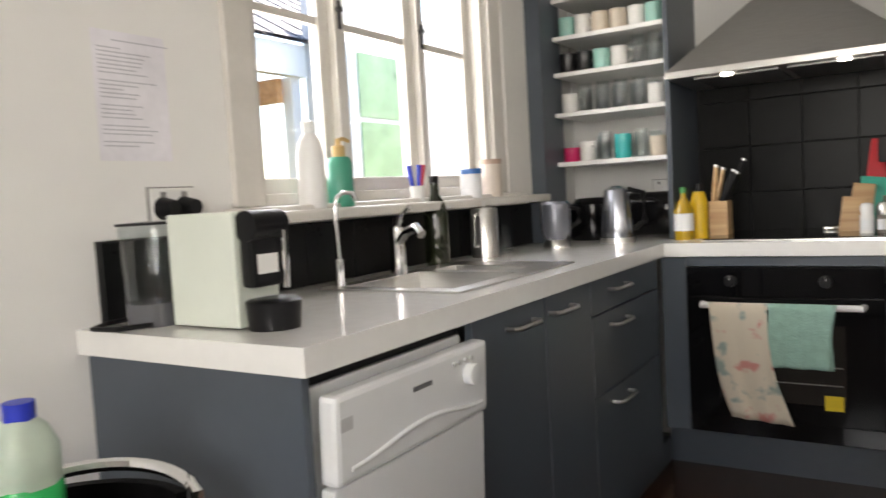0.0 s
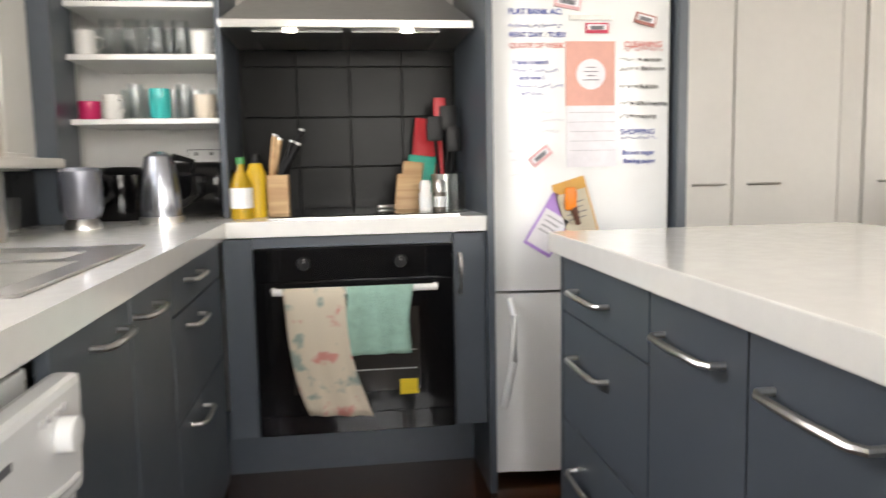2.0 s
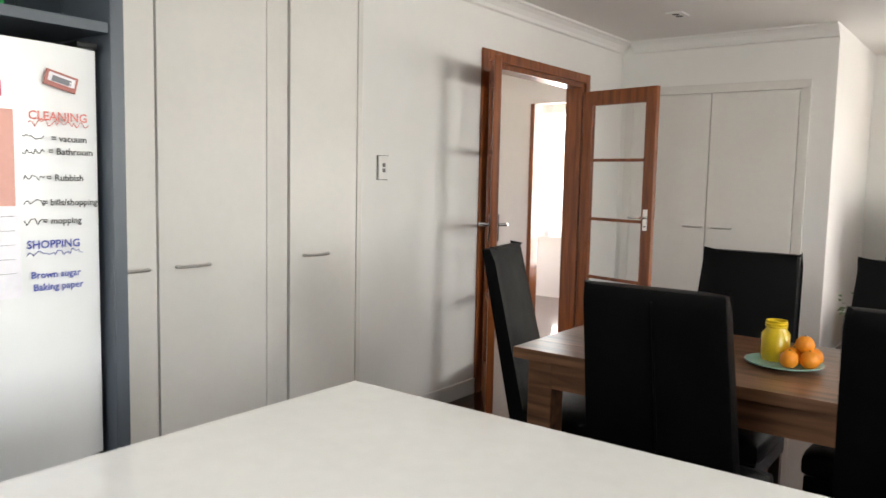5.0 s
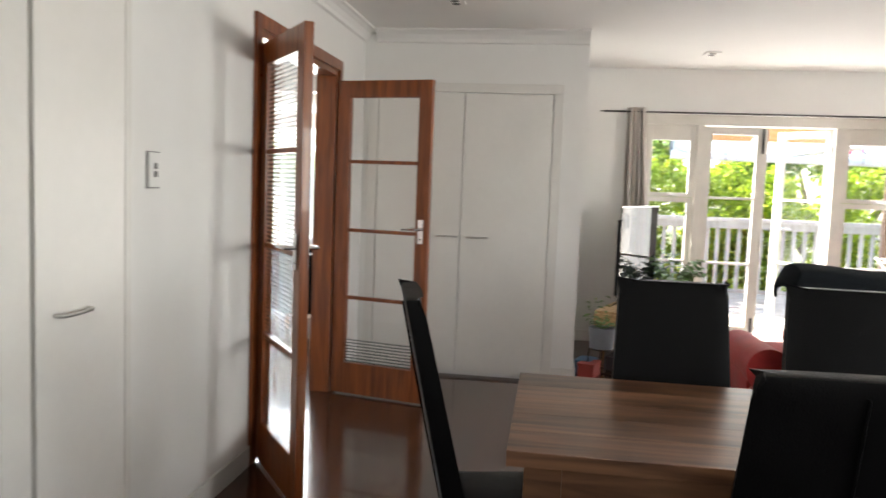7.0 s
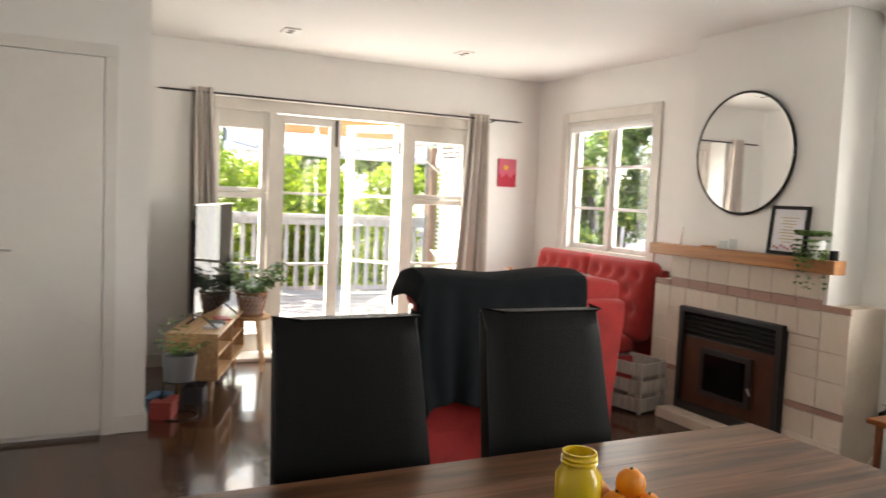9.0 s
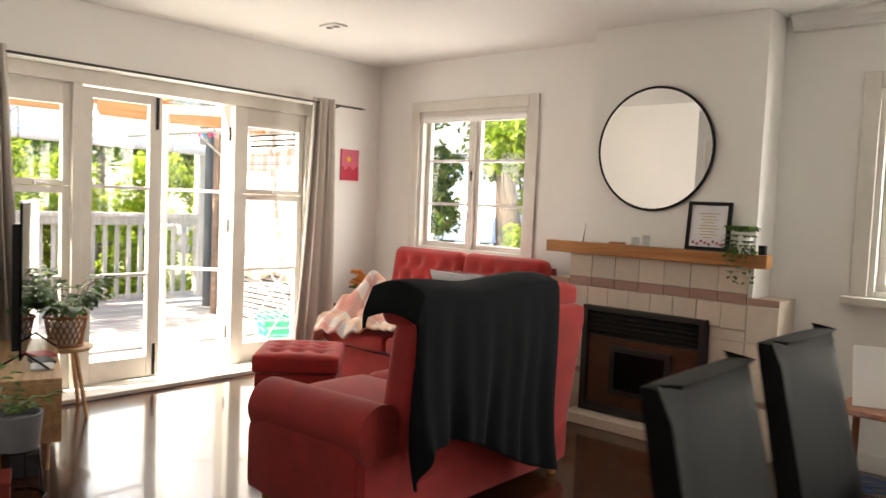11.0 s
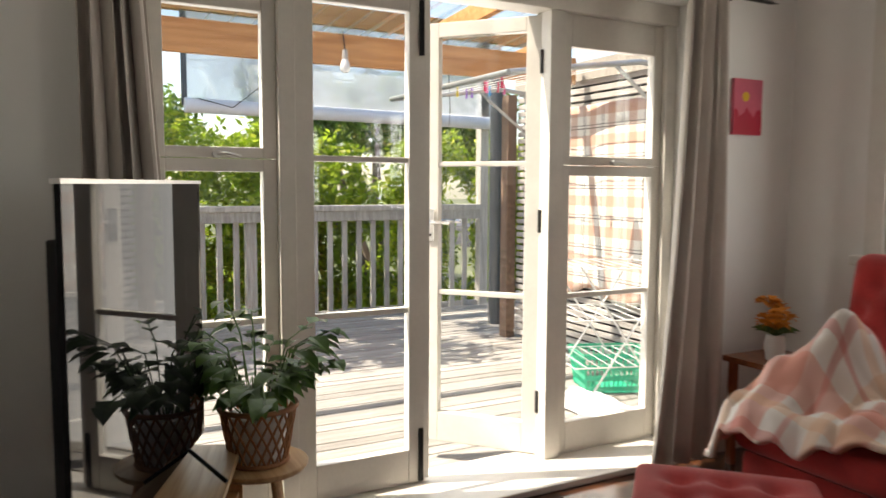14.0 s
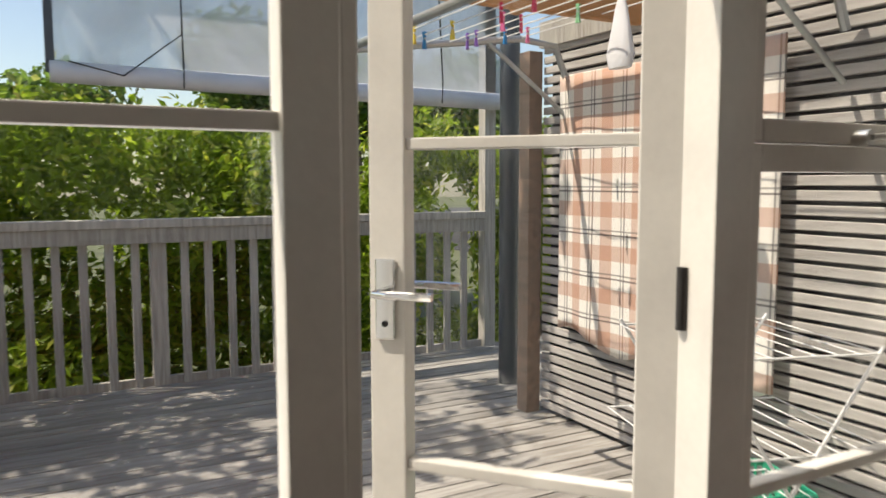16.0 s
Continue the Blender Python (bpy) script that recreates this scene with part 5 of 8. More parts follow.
blanket = thing("blanket", "brown and white checked blanket hung on the slat screen to dry", "blanket", (9.95, -4.47, 0.4))
def plaid(name, base, axes, freq, bands):
    """Cloth woven in crossing bands: (from, to, tone, amount) of each repeat."""
    mat = material(name, base[:3], 0.95, bump=0.4, bscale=300)
    nt = mat.node_tree
    b = nt.nodes["Principled BSDF"]
    co = nt.nodes.new("ShaderNodeTexCoord")
    sep = nt.nodes.new("ShaderNodeSeparateXYZ")
    nt.links.new(co.outputs["Object"], sep.inputs[0])
    def band(sock, freq, lo, hi):
        m = nt.nodes.new("ShaderNodeMath"); m.operation = "MULTIPLY"; m.inputs[1].default_value = freq
        f = nt.nodes.new("ShaderNodeMath"); f.operation = "FRACT"
        a = nt.nodes.new("ShaderNodeMath"); a.operation = "GREATER_THAN"; a.inputs[1].default_value = lo
        c = nt.nodes.new("ShaderNodeMath"); c.operation = "LESS_THAN"; c.inputs[1].default_value = hi
        d = nt.nodes.new("ShaderNodeMath"); d.operation = "MULTIPLY"
        nt.links.new(sock, m.inputs[0]); nt.links.new(m.outputs[0], f.inputs[0])
        nt.links.new(f.outputs[0], a.inputs[0]); nt.links.new(f.outputs[0], c.inputs[0])
        nt.links.new(a.outputs[0], d.inputs[0]); nt.links.new(c.outputs[0], d.inputs[1])
        return d.outputs[0]
    col = None
    for sock in (sep.outputs[axes[0]], sep.outputs[axes[1]]):
        for lo, hi, tone, amount in bands:
            mx = nt.nodes.new("ShaderNodeMix"); mx.data_type = "RGBA"
            s = nt.nodes.new("ShaderNodeMath"); s.operation = "MULTIPLY"; s.inputs[1].default_value = amount
            nt.links.new(band(sock, freq, lo, hi), s.inputs[0])
            nt.links.new(s.outputs[0], mx.inputs[0])
            mx.inputs[7].default_value = tone
            if col is None:
                mx.inputs[6].default_value = base
            else:
                nt.links.new(col, mx.inputs[6])
            col = mx.outputs[2]
    nt.links.new(col, b.inputs["Base Color"])
    return mat
PLAID = plaid("checked_wool", (0.80, 0.76, 0.70, 1), ("X", "Z"), 4.6, ((0.05, 0.40, (0.46, 0.20, 0.11, 1), 0.55), (0.62, 0.66, (0.07, 0.05, 0.05, 1), 0.75), (0.72, 0.76, (0.10, 0.09, 0.09, 1), 0.6)))
bm = bmesh.new()
g = []
for j in range(25):
    v = j / 24
    g.append([bm.verts.new((9.27 + 1.38 * i / 30, -4.485 + 0.012 * math.sin(i * 0.8 + v) * v + 0.01 * math.sin(i * 0.31), 1.83 - (1.38 + 0.05 * math.sin(i * 0.4)) * v)) for i in range(31)])
for j in range(24):
    for i in range(30):
        bm.faces.new((g[j][i], g[j][i + 1], g[j + 1][i + 1], g[j + 1][i]))
ob = part("cloth", bm, PLAID, blanket, smooth=True, world=True)
s = ob.modifiers.new("thickness", "SOLIDIFY")
s.thickness = 0.006

roll = thing("outdoor_blind", "rolled clear plastic veranda blind with grey hem", "blind", (12.45, -3.7, 1.9))
part("roll", rod_bm((12.45, -5.4, 1.90), (12.45, -2.1, 1.93), 0.065, seg=18), material("grey_vinyl", (0.62, 0.63, 0.67), 0.45, bump=0.3, bscale=30), roll, smooth=True, world=True)
def milky(name, share):
    """Creased clear vinyl gone cloudy: partly see-through, partly scattering."""
    mat = bpy.data.materials.new(name)
    mat.use_nodes = True
    nt = mat.node_tree
    tr, tl, df, m1, m2 = (nt.nodes.new(k) for k in ("ShaderNodeBsdfTransparent", "ShaderNodeBsdfTranslucent", "ShaderNodeBsdfDiffuse", "ShaderNodeMixShader", "ShaderNodeMixShader"))
    n = nt.nodes.new("ShaderNodeTexNoise")
    n.inputs["Scale"].default_value, n.inputs["Detail"].default_value, n.inputs["Distortion"].default_value = 1.6, 5, 1.2
    co, rg = nt.nodes.new("ShaderNodeTexCoord"), nt.nodes.new("ShaderNodeMapRange")
    nt.links.new(co.outputs["Object"], n.inputs["Vector"])
    rg.inputs[1].default_value, rg.inputs[2].default_value = 0.3, 0.7
    rg.inputs[3].default_value, rg.inputs[4].default_value = share - 0.2, share + 0.15
    nt.links.new(n.outputs[0], rg.inputs[0])
    tl.inputs[0].default_value = df.inputs[0].default_value = (0.78, 0.80, 0.83, 1)
    nt.links.new(tl.outputs[0], m1.inputs[1])
    nt.links.new(df.outputs[0], m1.inputs[2])
    nt.links.new(rg.outputs[0], m2.inputs[0])
    nt.links.new(tr.outputs[0], m2.inputs[1])
    nt.links.new(m1.outputs[0], m2.inputs[2])
    nt.links.new(m2.outputs[0], nt.nodes["Material Output"].inputs[0])
    return mat


cs = part("clear_sheet", block(12.50, -5.4, 1.93, 12.503, -2.1, 2.75), milky("clear_vinyl", 0.55), roll, world=True)
cs.visible_shadow = False
part("side_hem", block(12.495, -2.13, 1.93, 12.51, -2.08, 2.75), PIPE, roll, world=True)
bm = bmesh.new()
for y in (-2.85, -4.7):
    bent(bm, [(12.38, y, 1.86), (12.37, y, 2.0), (12.44, y, 2.75)], 0.006, 5)
bent(bm, [(12.4, -2.2, 1.99), (12.38, -2.5, 1.92), (12.4, -2.85, 2.2)], 0.005, 5)
part("cord", bm, BLACK, roll, world=True)
tagged(part("veranda_beam", block(12.5, -6.0, 2.76, 12.6, 3.0, 2.95), BEAM, bevel=0.004), "timber beam over the outdoor blind", "beam", kind="structure")
for y in (2.9, -2.68):
    tagged(part("rail_post", block(12.515, y - 0.05, -0.06, 12.60, y + 0.05, 0.984 if y < 0 else 2.75), RAILW, bevel=0.004), "weathered timber post of the deck balustrade", "post")
tagged(part("corner_post", block(12.50, -5.25, -0.06, 12.60, -5.151, 2.75), RAILW, bevel=0.004), "weathered timber corner post of the deck", "post")


def foliage_mesh(name, blobs, leaf, count, tones, seed):
    """Many small folded leaves spread through lumpy clumps: (centre, radii) each."""
    rng = np.random.default_rng(seed)
    vol = np.array([r[0] * r[1] * r[2] for _, r in blobs])
    pick = rng.choice(len(blobs), count, p=vol / vol.sum())
    c = np.array([b[0] for b in blobs])[pick]
    r = np.array([b[1] for b in blobs])[pick]
    d = rng.normal(size=(count, 3))
    d /= np.linalg.norm(d, axis=1)[:, None]
    lump = 0.75 + 0.25 * np.sin(d[:, :1] * 7 + c[:, :1] * 3) * np.sin(d[:, 1:2] * 6 + c[:, 1:2] * 5)
    p = c + d * r * lump * rng.uniform(0.45, 1.0, (count, 1)) ** 0.5
    n = rng.normal(size=(count, 3)) + d * 0.8 + np.array((0, 0, 0.5))
    n /= np.linalg.norm(n, axis=1)[:, None]
    u = np.cross(n, rng.normal(size=(count, 3)))
    u /= np.linalg.norm(u, axis=1)[:, None]
    w = np.cross(n, u)
    s = leaf * rng.uniform(0.6, 1.3, (count, 1))
    v = np.stack([p - u * s, p + w * s * 0.42 + n * s * 0.12, p + u * s, p - w * s * 0.42 + n * s * 0.12], 1).reshape(-1, 3)
    i = np.arange(count)[:, None] * 4
    f = np.concatenate([i + np.array([[0, 1, 2]]), i + np.array([[0, 2, 3]])], 0)
    me = bpy.data.meshes.new(name)
    me.from_pydata(v.tolist(), [], f.tolist())
    me.materials.append(tones)
    return me


def leaf_tones(name, dark, light, odd):
    """Leaves of many greens, thin enough to glow a little against the sun."""
    mat = bpy.data.materials.new(name)
    mat.use_nodes = True
    nt = mat.node_tree
    b = nt.nodes["Principled BSDF"]
    b.inputs["Roughness"].default_value = 0.45
    geo = nt.nodes.new("ShaderNodeNewGeometry")
    cr = nt.nodes.new("ShaderNodeValToRGB")
    cr.color_ramp.elements[0].color, cr.color_ramp.elements[1].color = (*dark, 1), (*odd, 1)
    e = cr.color_ramp.elements.new(0.8)
    e.color = (*light, 1)
    nt.links.new(geo.outputs["Random Per Island"], cr.inputs[0])
    nt.links.new(cr.outputs[0], b.inputs["Base Color"])
    tr, mx = nt.nodes.new("ShaderNodeBsdfTranslucent"), nt.nodes.new("ShaderNodeMixShader")
    nt.links.new(cr.outputs[0], tr.inputs[0])
    mx.inputs[0].default_value = 0.7
    nt.links.new(b.outputs[0], mx.inputs[1])
    nt.links.new(tr.outputs[0], mx.inputs[2])
    nt.links.new(mx.outputs[0], nt.nodes["Material Output"].inputs[0])
    return mat


HEDGE = leaf_tones("hedge_leaves", (0.12, 0.19, 0.02), (0.36, 0.50, 0.04), (0.60, 0.60, 0.09))
TREEL = leaf_tones("tree_leaves", (0.06, 0.12, 0.03), (0.24, 0.38, 0.07), (0.48, 0.44, 0.14))
BARK = wood("bark", (0.06, 0.045, 0.03), (0.16, 0.12, 0.09), 0.9, 3.0, 2)


def bush(name, label, category, base, blobs, leaf, count, tones, seed, trunk=0.06):
    """A plant outdoors: stems that fork towards its clumps, and a crown of leaves."""
    rnd = random.Random(seed)
    t = thing(name, label, category, base)
    bm = bmesh.new()
    z0 = base[2]
    for c, r in blobs[:8]:
        top = Vector(c)
        foot = Vector((base[0] + rnd.uniform(-0.2, 0.2), base[1] * 0.3 + c[1] * 0.7 if name == "hedge" else base[1], z0))
        mid = foot.lerp(top, 0.5) + Vector((rnd.uniform(-0.2, 0.2), rnd.uniform(-0.2, 0.2), 0))
        tube(bm, foot, mid, trunk, trunk * 0.6, 8)
        tube(bm, mid, top, trunk * 0.6, trunk * 0.25, 8)
    part("trunk", bm, BARK, t, world=True)
    ob = new("crown", foliage_mesh("crown", blobs, leaf, count, tones, seed))
    ob.parent, ob.matrix_parent_inverse = t, t.matrix_basis.inverted()
    tagged(ob, "dense green leaves", kind="stuff")


rnd = random.Random(11)
def row_blobs(x0, x1, y0, y1, step, zlo, zhi, rad):
    out, y = [], y0
    while y < y1:
        for z in np.arange(zlo, zhi, rad * 0.9):
            out.append(((rnd.uniform(x0, x1), y + rnd.uniform(-0.2, 0.2), z + rnd.uniform(-0.2, 0.2)), tuple(rad * rnd.uniform(0.7, 1.2) for _ in range(3))))
        y += step
    return out
bush("hedge", "tall sunlit green hedge behind the deck balustrade", "hedge", (13.9, -3.0, -0.6), row_blobs(13.5, 14.3, -8.0, 4.5, 0.65, -0.2, 1.75, 0.6), 0.055, 90000, HEDGE, 3)
bush("tree", "broad leafy garden tree behind the hedge", "tree", (17.5, -0.6, -0.6), [((17.5 + rnd.uniform(-1.2, 1.2), -0.6 + rnd.uniform(-1.9, 1.9), rnd.uniform(1.4, 3.3)), (0.9, 0.9, 0.75)) for _ in range(16)], 0.08, 26000, TREEL, 4, 0.12)
bush("tree", "broad leafy garden tree behind the hedge", "tree", (18.5, -6.5, -0.6), [((18.5 + rnd.uniform(-1.2, 1.2), -6.5 + rnd.uniform(-2.2, 2.2), rnd.uniform(1.2, 3.0)), (0.9, 0.9, 0.75)) for _ in range(14)], 0.08, 22000, TREEL, 6, 0.12)
bush("tree", "leafy street tree outside the living room window", "tree", (9.6, -8.6, -0.6), [((9.6 + rnd.uniform(-1.6, 1.6), -8.6 + rnd.uniform(-0.8, 0.8), rnd.uniform(1.9, 3.6)), (0.7, 0.6, 0.55)) for _ in range(13)], 0.07, 13000, TREEL, 7, 0.10)
bush("shrub", "pale flowering shrub outside the living room window", "shrub", (7.8, -7.0, -0.6), [((7.8 + rnd.uniform(-0.7, 0.55), -7.0 + rnd.uniform(-0.5, 0.5), rnd.uniform(0.0, 2.3)), (0.45, 0.5, 0.45)) for _ in range(15)], 0.06, 22000, HEDGE, 8, 0.04)
bush("shrub", "sunlit shrubs outside the window beside the fireplace", "shrub", (3.6, -7.2, -0.6), [((3.8 + rnd.uniform(-1.9, 1.2), -7.3 + rnd.uniform(-0.6, 0.6), rnd.uniform(0.0, 2.6)), (0.6, 0.6, 0.5)) for _ in range(14)], 0.06, 20000, HEDGE, 9, 0.05)
# canopy added above the view to throw dappled shade on the far deck
bush("tree", "overhead tree, canopy out of view, added to dapple the far deck with shade", "tree", (14.6, 0.4, -0.6), [((12.6 + rnd.uniform(-1.0, 1.2), -1.2 + rnd.uniform(-1.9, 1.9), rnd.uniform(3.4, 4.6)), (0.7, 0.7, 0.5)) for _ in range(12)], 0.075, 7500, HEDGE, 12, 0.012)
bush("shrub", "tall leafy shrub by the street outside the living room", "shrub", (11.0, -7.5, -0.6), [((11.0 + rnd.uniform(-0.6, 0.9), -7.5 + rnd.uniform(-0.5, 0.5), rnd.uniform(0.6, 3.3)), (0.45, 0.5, 0.45)) for _ in range(14)], 0.065, 15000, TREEL, 14, 0.05)
bush("shrub", "sunlit yellow-green shrub beyond the fireplace wall", "shrub", (5.7, -7.3, -0.6), [((5.7 + rnd.uniform(-0.7, 0.6), -7.3 + rnd.uniform(-0.5, 0.5), rnd.uniform(0.0, 3.0)), (0.45, 0.5, 0.45)) for _ in range(14)], 0.06, 17000, HEDGE, 15, 0.05)

# ---- kitchen things ----
def plain(name, rgb, rough=0.4, **k):
    return bpy.data.materials.get(name) or material(name, rgb, rough, **k)


def single(name, bm, mat, label, category, at=(0, 0, 0), rz=0, bevel=0.0, smooth=True, group=""):
    """A thing of one mesh, built round its base."""
    ob = part(name, bm, mat, bevel=bevel, smooth=smooth)
    ob.matrix_basis = pose(*at, 0, 0, rz)
    return tagged(ob, label, category, group)


CLEAR = glass("drinking_glass", (0.93, 0.95, 0.95))
TEAL = plain("teal_plastic", (0.05, 0.30, 0.20), 0.35)

# tiles behind the cooktop and under the window sill
splash = thing("splashback", "dark grey tiled splashback behind the cooktop", "splashback", (0.41, 0.61, 0.92), kind="structure")
part("backing", block(0.0, 0.602, 0.921, 0.823, 0.6185, 1.54), GROUT, splash, world=True)
me = mesh_of("tile", block(-0.0992, -0.006, 0.002, 0.0992, 0.004, 0.1885), DARKTILE, 0.002, seg=1)
for r in range(3):
    for c in range(4):
        piece("tile", me, splash, (0.108 + 0.2 * c - 0.41 + 0.005, 0.599 - 0.61, 0.165 + 0.19 * r - 0.002))
me = mesh_of("tile", block(-0.0975, -0.006, 0.002, 0.0975, 0.004, 0.16), DARKTILE, 0.002, seg=1)
for c in range(4):
    piece("tile", me, splash, (0.108 + 0.2 * c - 0.41 + 0.005, 0.599 - 0.61, 0.002))
sp2 = thing("splashback", "dark tiled strip between worktop and window sill", "splashback", (-0.575, -0.9, 0.92), kind="structure")
part("backing", block(-0.5795, -1.875, 0.921, -0.572, 0.10, 1.088), GROUT, sp2, world=True)
me = mesh_of("tile", block(-0.004, -0.0975, 0.002, 0.006, 0.0975, 0.166), DARKTILE, 0.002, seg=1)
for c in range(10):
    piece("tile", me, sp2, (0.004, -1.775 + 0.1985 * c + 0.9, 0.0))
# sill board
tagged(part("sill_board", block(-0.58, -1.52, 1.095, -0.47, 0.095, 1.125), FRAME, bevel=0.008), "cream painted sill board under the kitchen window", "sill", kind="structure")
tagged(part("trim", block(-0.579, -0.108, 1.126, -0.555, 0.098, H - 0.002), TRIM, bevel=0.004), "wide cream trim beside the kitchen window", "trim", kind="structure")

paper = thing("wall_notice", "printed paper notice taped to the wall", "notice", (-0.578, -1.76, 1.25))
part("sheet", block(-0.5795, -1.845, 1.25, -0.5785, -1.672, 1.515), plain("paper", (0.78, 0.76, 0.80), 0.7), paper, world=True)
rnd = random.Random(2)
bm = bmesh.new()
z = 1.495
while z > 1.27:
    w = rnd.uniform(0.05, 0.14)
    y = -1.835 if z < 1.49 else -1.80
    box(bm, -0.5784, y, z, -0.5780, y + w, z + 0.0025)
    z -= 0.0085 if rnd.random() < 0.8 else 0.016
part("text_lines", bm, plain("pale_print", (0.50, 0.49, 0.53), 0.7), paper, "lines of small print", world=True)


def outlet(label, at, axis, gangs=2, plugs=0):
    o = thing("power_outlet", label, "outlet", at)
    m = {"x": Matrix.Identity(4), "y": Matrix.Rotation(radians(-90), 4, "Z"), "s": Matrix.Rotation(radians(90), 4, "Z")}[axis]
    # slightly larger grey slab gives the plate a darker outline
    part("surround", block(0, -0.061, -0.039, 0.004, 0.061, 0.039, m=m), plain("grey_surround", (0.22, 0.21, 0.2), 0.5), o, "grey rim round the plate")
    part("plate", block(0.004, -0.058, -0.036, 0.011, 0.058, 0.036, m=m), WHITEP, o, bevel=0.003)
    for k in range(gangs):
        y = -0.028 + 0.056 * k
        part("switch", block(0.011, y - 0.006, 0.016, 0.015, y + 0.006, 0.028, m=m), plain("grey_surround", (0.22, 0.21, 0.2)), o)
        if k < plugs:
            bm = bmesh.new()
            a, b = m @ Vector((0.009, y, -0.008)), m @ Vector((0.05, y, -0.008))
            tube(bm, a, b, 0.026, 0.017, 16)
            part("plug", bm, BLACK, o, "black plug", smooth=True)
    return o


outlet("white double power outlet with two black plugs", (-0.58, -1.685, 1.155), "x", 2, 2)
outlet("white double power outlet under the shelves", (-0.14, 0.592, 1.12), "y")
outlet("white power outlet low beside the fireplace", (4.41, -4.14, 0.33), "s", 1, 1)
sw = thing("light_switch", "white light switch plate by the pantry", "light switch", (3.473, 0.95, 1.385))
# grey slab shows as a dark border round the white plate
part("surround", block(-0.042, -0.004, -0.064, 0.042, 0.0, 0.064), plain("grey_surround", (0.22, 0.21, 0.2), 0.5), sw, "grey rim round the plate")
part("plate", block(-0.038, -0.012, -0.06, 0.038, -0.004, 0.06), WHITEP, sw, bevel=0.003)
for z in (-0.014, 0.014):
    part("rocker", block(-0.008, -0.017, z - 0.010, 0.008, -0.012, z + 0.010), plain("grey_surround", (0.22, 0.21, 0.2)), sw)

cm = thing("coffee_machine", "white and black capsule coffee machine with clear water tank", "coffee machine", (-0.30, -1.805, 0.92))
part("body", block(-0.088, -0.045, 0.004, 0.09, 0.06, 0.213), material("pale_shell", (0.66, 0.70, 0.62), 0.3, vary=0.03), cm, bevel=0.005)
part("front", block(0.0915, -0.035, 0.075, 0.125, 0.045, 0.195), BLACK, cm, bevel=0.010)
part("cap", rod_bm((0.112, -0.036, 0.186), (0.112, 0.046, 0.186), 0.028, seg=24), BLACK, cm, smooth=True)
part("drip_tray", turned([(0.0, 0.0), (0.046, 0.0), (0.05, 0.05), (0.044, 0.054), (0.0, 0.054)], (0.128, 0.005, 0), 24), BLACK, cm, smooth=True)
part("lever", rod_bm((0.135, 0.035, 0.07), (0.135, 0.035, 0.175), 0.007), CHROME, cm, "chrome frother tube")
part("label", block(0.1255, -0.025, 0.10, 0.1263, 0.025, 0.135), WHITEP, cm, "white product sticker")
tank = part("water_tank", turned([(0.050, 0.03), (0.056, 0.195), (0.053, 0.195), (0.047, 0.034)], (-0.165, -0.03, 0), 28), CLEAR, cm, "clear plastic water tank", smooth=True)
part("tank_lid", turned([(0.0, 0.196), (0.059, 0.196), (0.059, 0.201), (0.0, 0.203)], (-0.165, -0.03, 0), 28), BLACK, tank)
part("tank_base", turned([(0.0, 0.0), (0.051, 0.0), (0.051, 0.045), (0.0, 0.047)], (-0.165, -0.03, 0), 28), plain("smoke_plastic", (0.12, 0.12, 0.13), 0.2), tank, smooth=True)
bm = bmesh.new()
bent(bm, [(-0.22, -0.02, 0.012), (-0.235, -0.09, 0.008), (-0.20, -0.14, 0.008), (-0.14, -0.13, 0.008), (-0.12, -0.07, 0.008)], 0.005)
part("cord", bm, BLACK, cm, "black power cord", smooth=True)

tap = thing("mixer_tap", "chrome kitchen mixer tap behind the sink", "tap", (-0.44, -1.04, 0.925))
part("body", rod_bm((0, 0, 0), (0, 0, 0.135), 0.023, 0.021, 20), CHROME, tap, smooth=True)
bm = bmesh.new()
bent(bm, [(0, 0, 0.085), (0.05, -0.025, 0.12), (0.10, -0.05, 0.135), (0.125, -0.06, 0.115)], 0.013, 12)
part("spout", bm, CHROME, tap, smooth=True)
bm = bmesh.new()
bent(bm, [(0, 0, 0.13), (0.02, -0.005, 0.165), (0.06, -0.02, 0.19)], 0.007)
part("lever", bm, CHROME, tap, smooth=True)
ft = thing("filter_tap", "thin chrome water filter tap beside the sink", "tap", (-0.44, -1.30, 0.925))
part("base", rod_bm((0, 0, 0), (0, 0, 0.07), 0.013, seg=16), CHROME, ft, smooth=True)
bm = bmesh.new()
bent(bm, [(0, 0, 0.06), (0, 0, 0.20), (0.005, 0.003, 0.225), (0.02, 0.012, 0.238), (0.04, 0.022, 0.235), (0.048, 0.026, 0.215)], 0.006, 10)
part("neck", bm, CHROME, ft, smooth=True)


def bottle(label, at, profile, mat, cap=None, capmat=None, cat="bottle", seg=20, name="bottle"):
    b = thing(name, label, cat, at)
    part("body", turned(profile, seg=seg), mat, b, smooth=True)
    if cap:
        part("cap", turned(cap, seg=seg), capmat, b, smooth=True)
    return b


DGLASS = plain("dark_green_glass", (0.012, 0.016, 0.006), 0.06, coat=0.3)
bottle("dark green glass oil bottle with pourer", (-0.50, -0.74, 0.92), [(0, 0), (0.037, 0), (0.039, 0.02), (0.039, 0.16), (0.03, 0.20), (0.014, 0.225), (0.013, 0.265), (0, 0.266)], DGLASS, [(0, 0.262), (0.015, 0.262), (0.015, 0.285), (0, 0.287)], BLACK)
SILL = 1.126
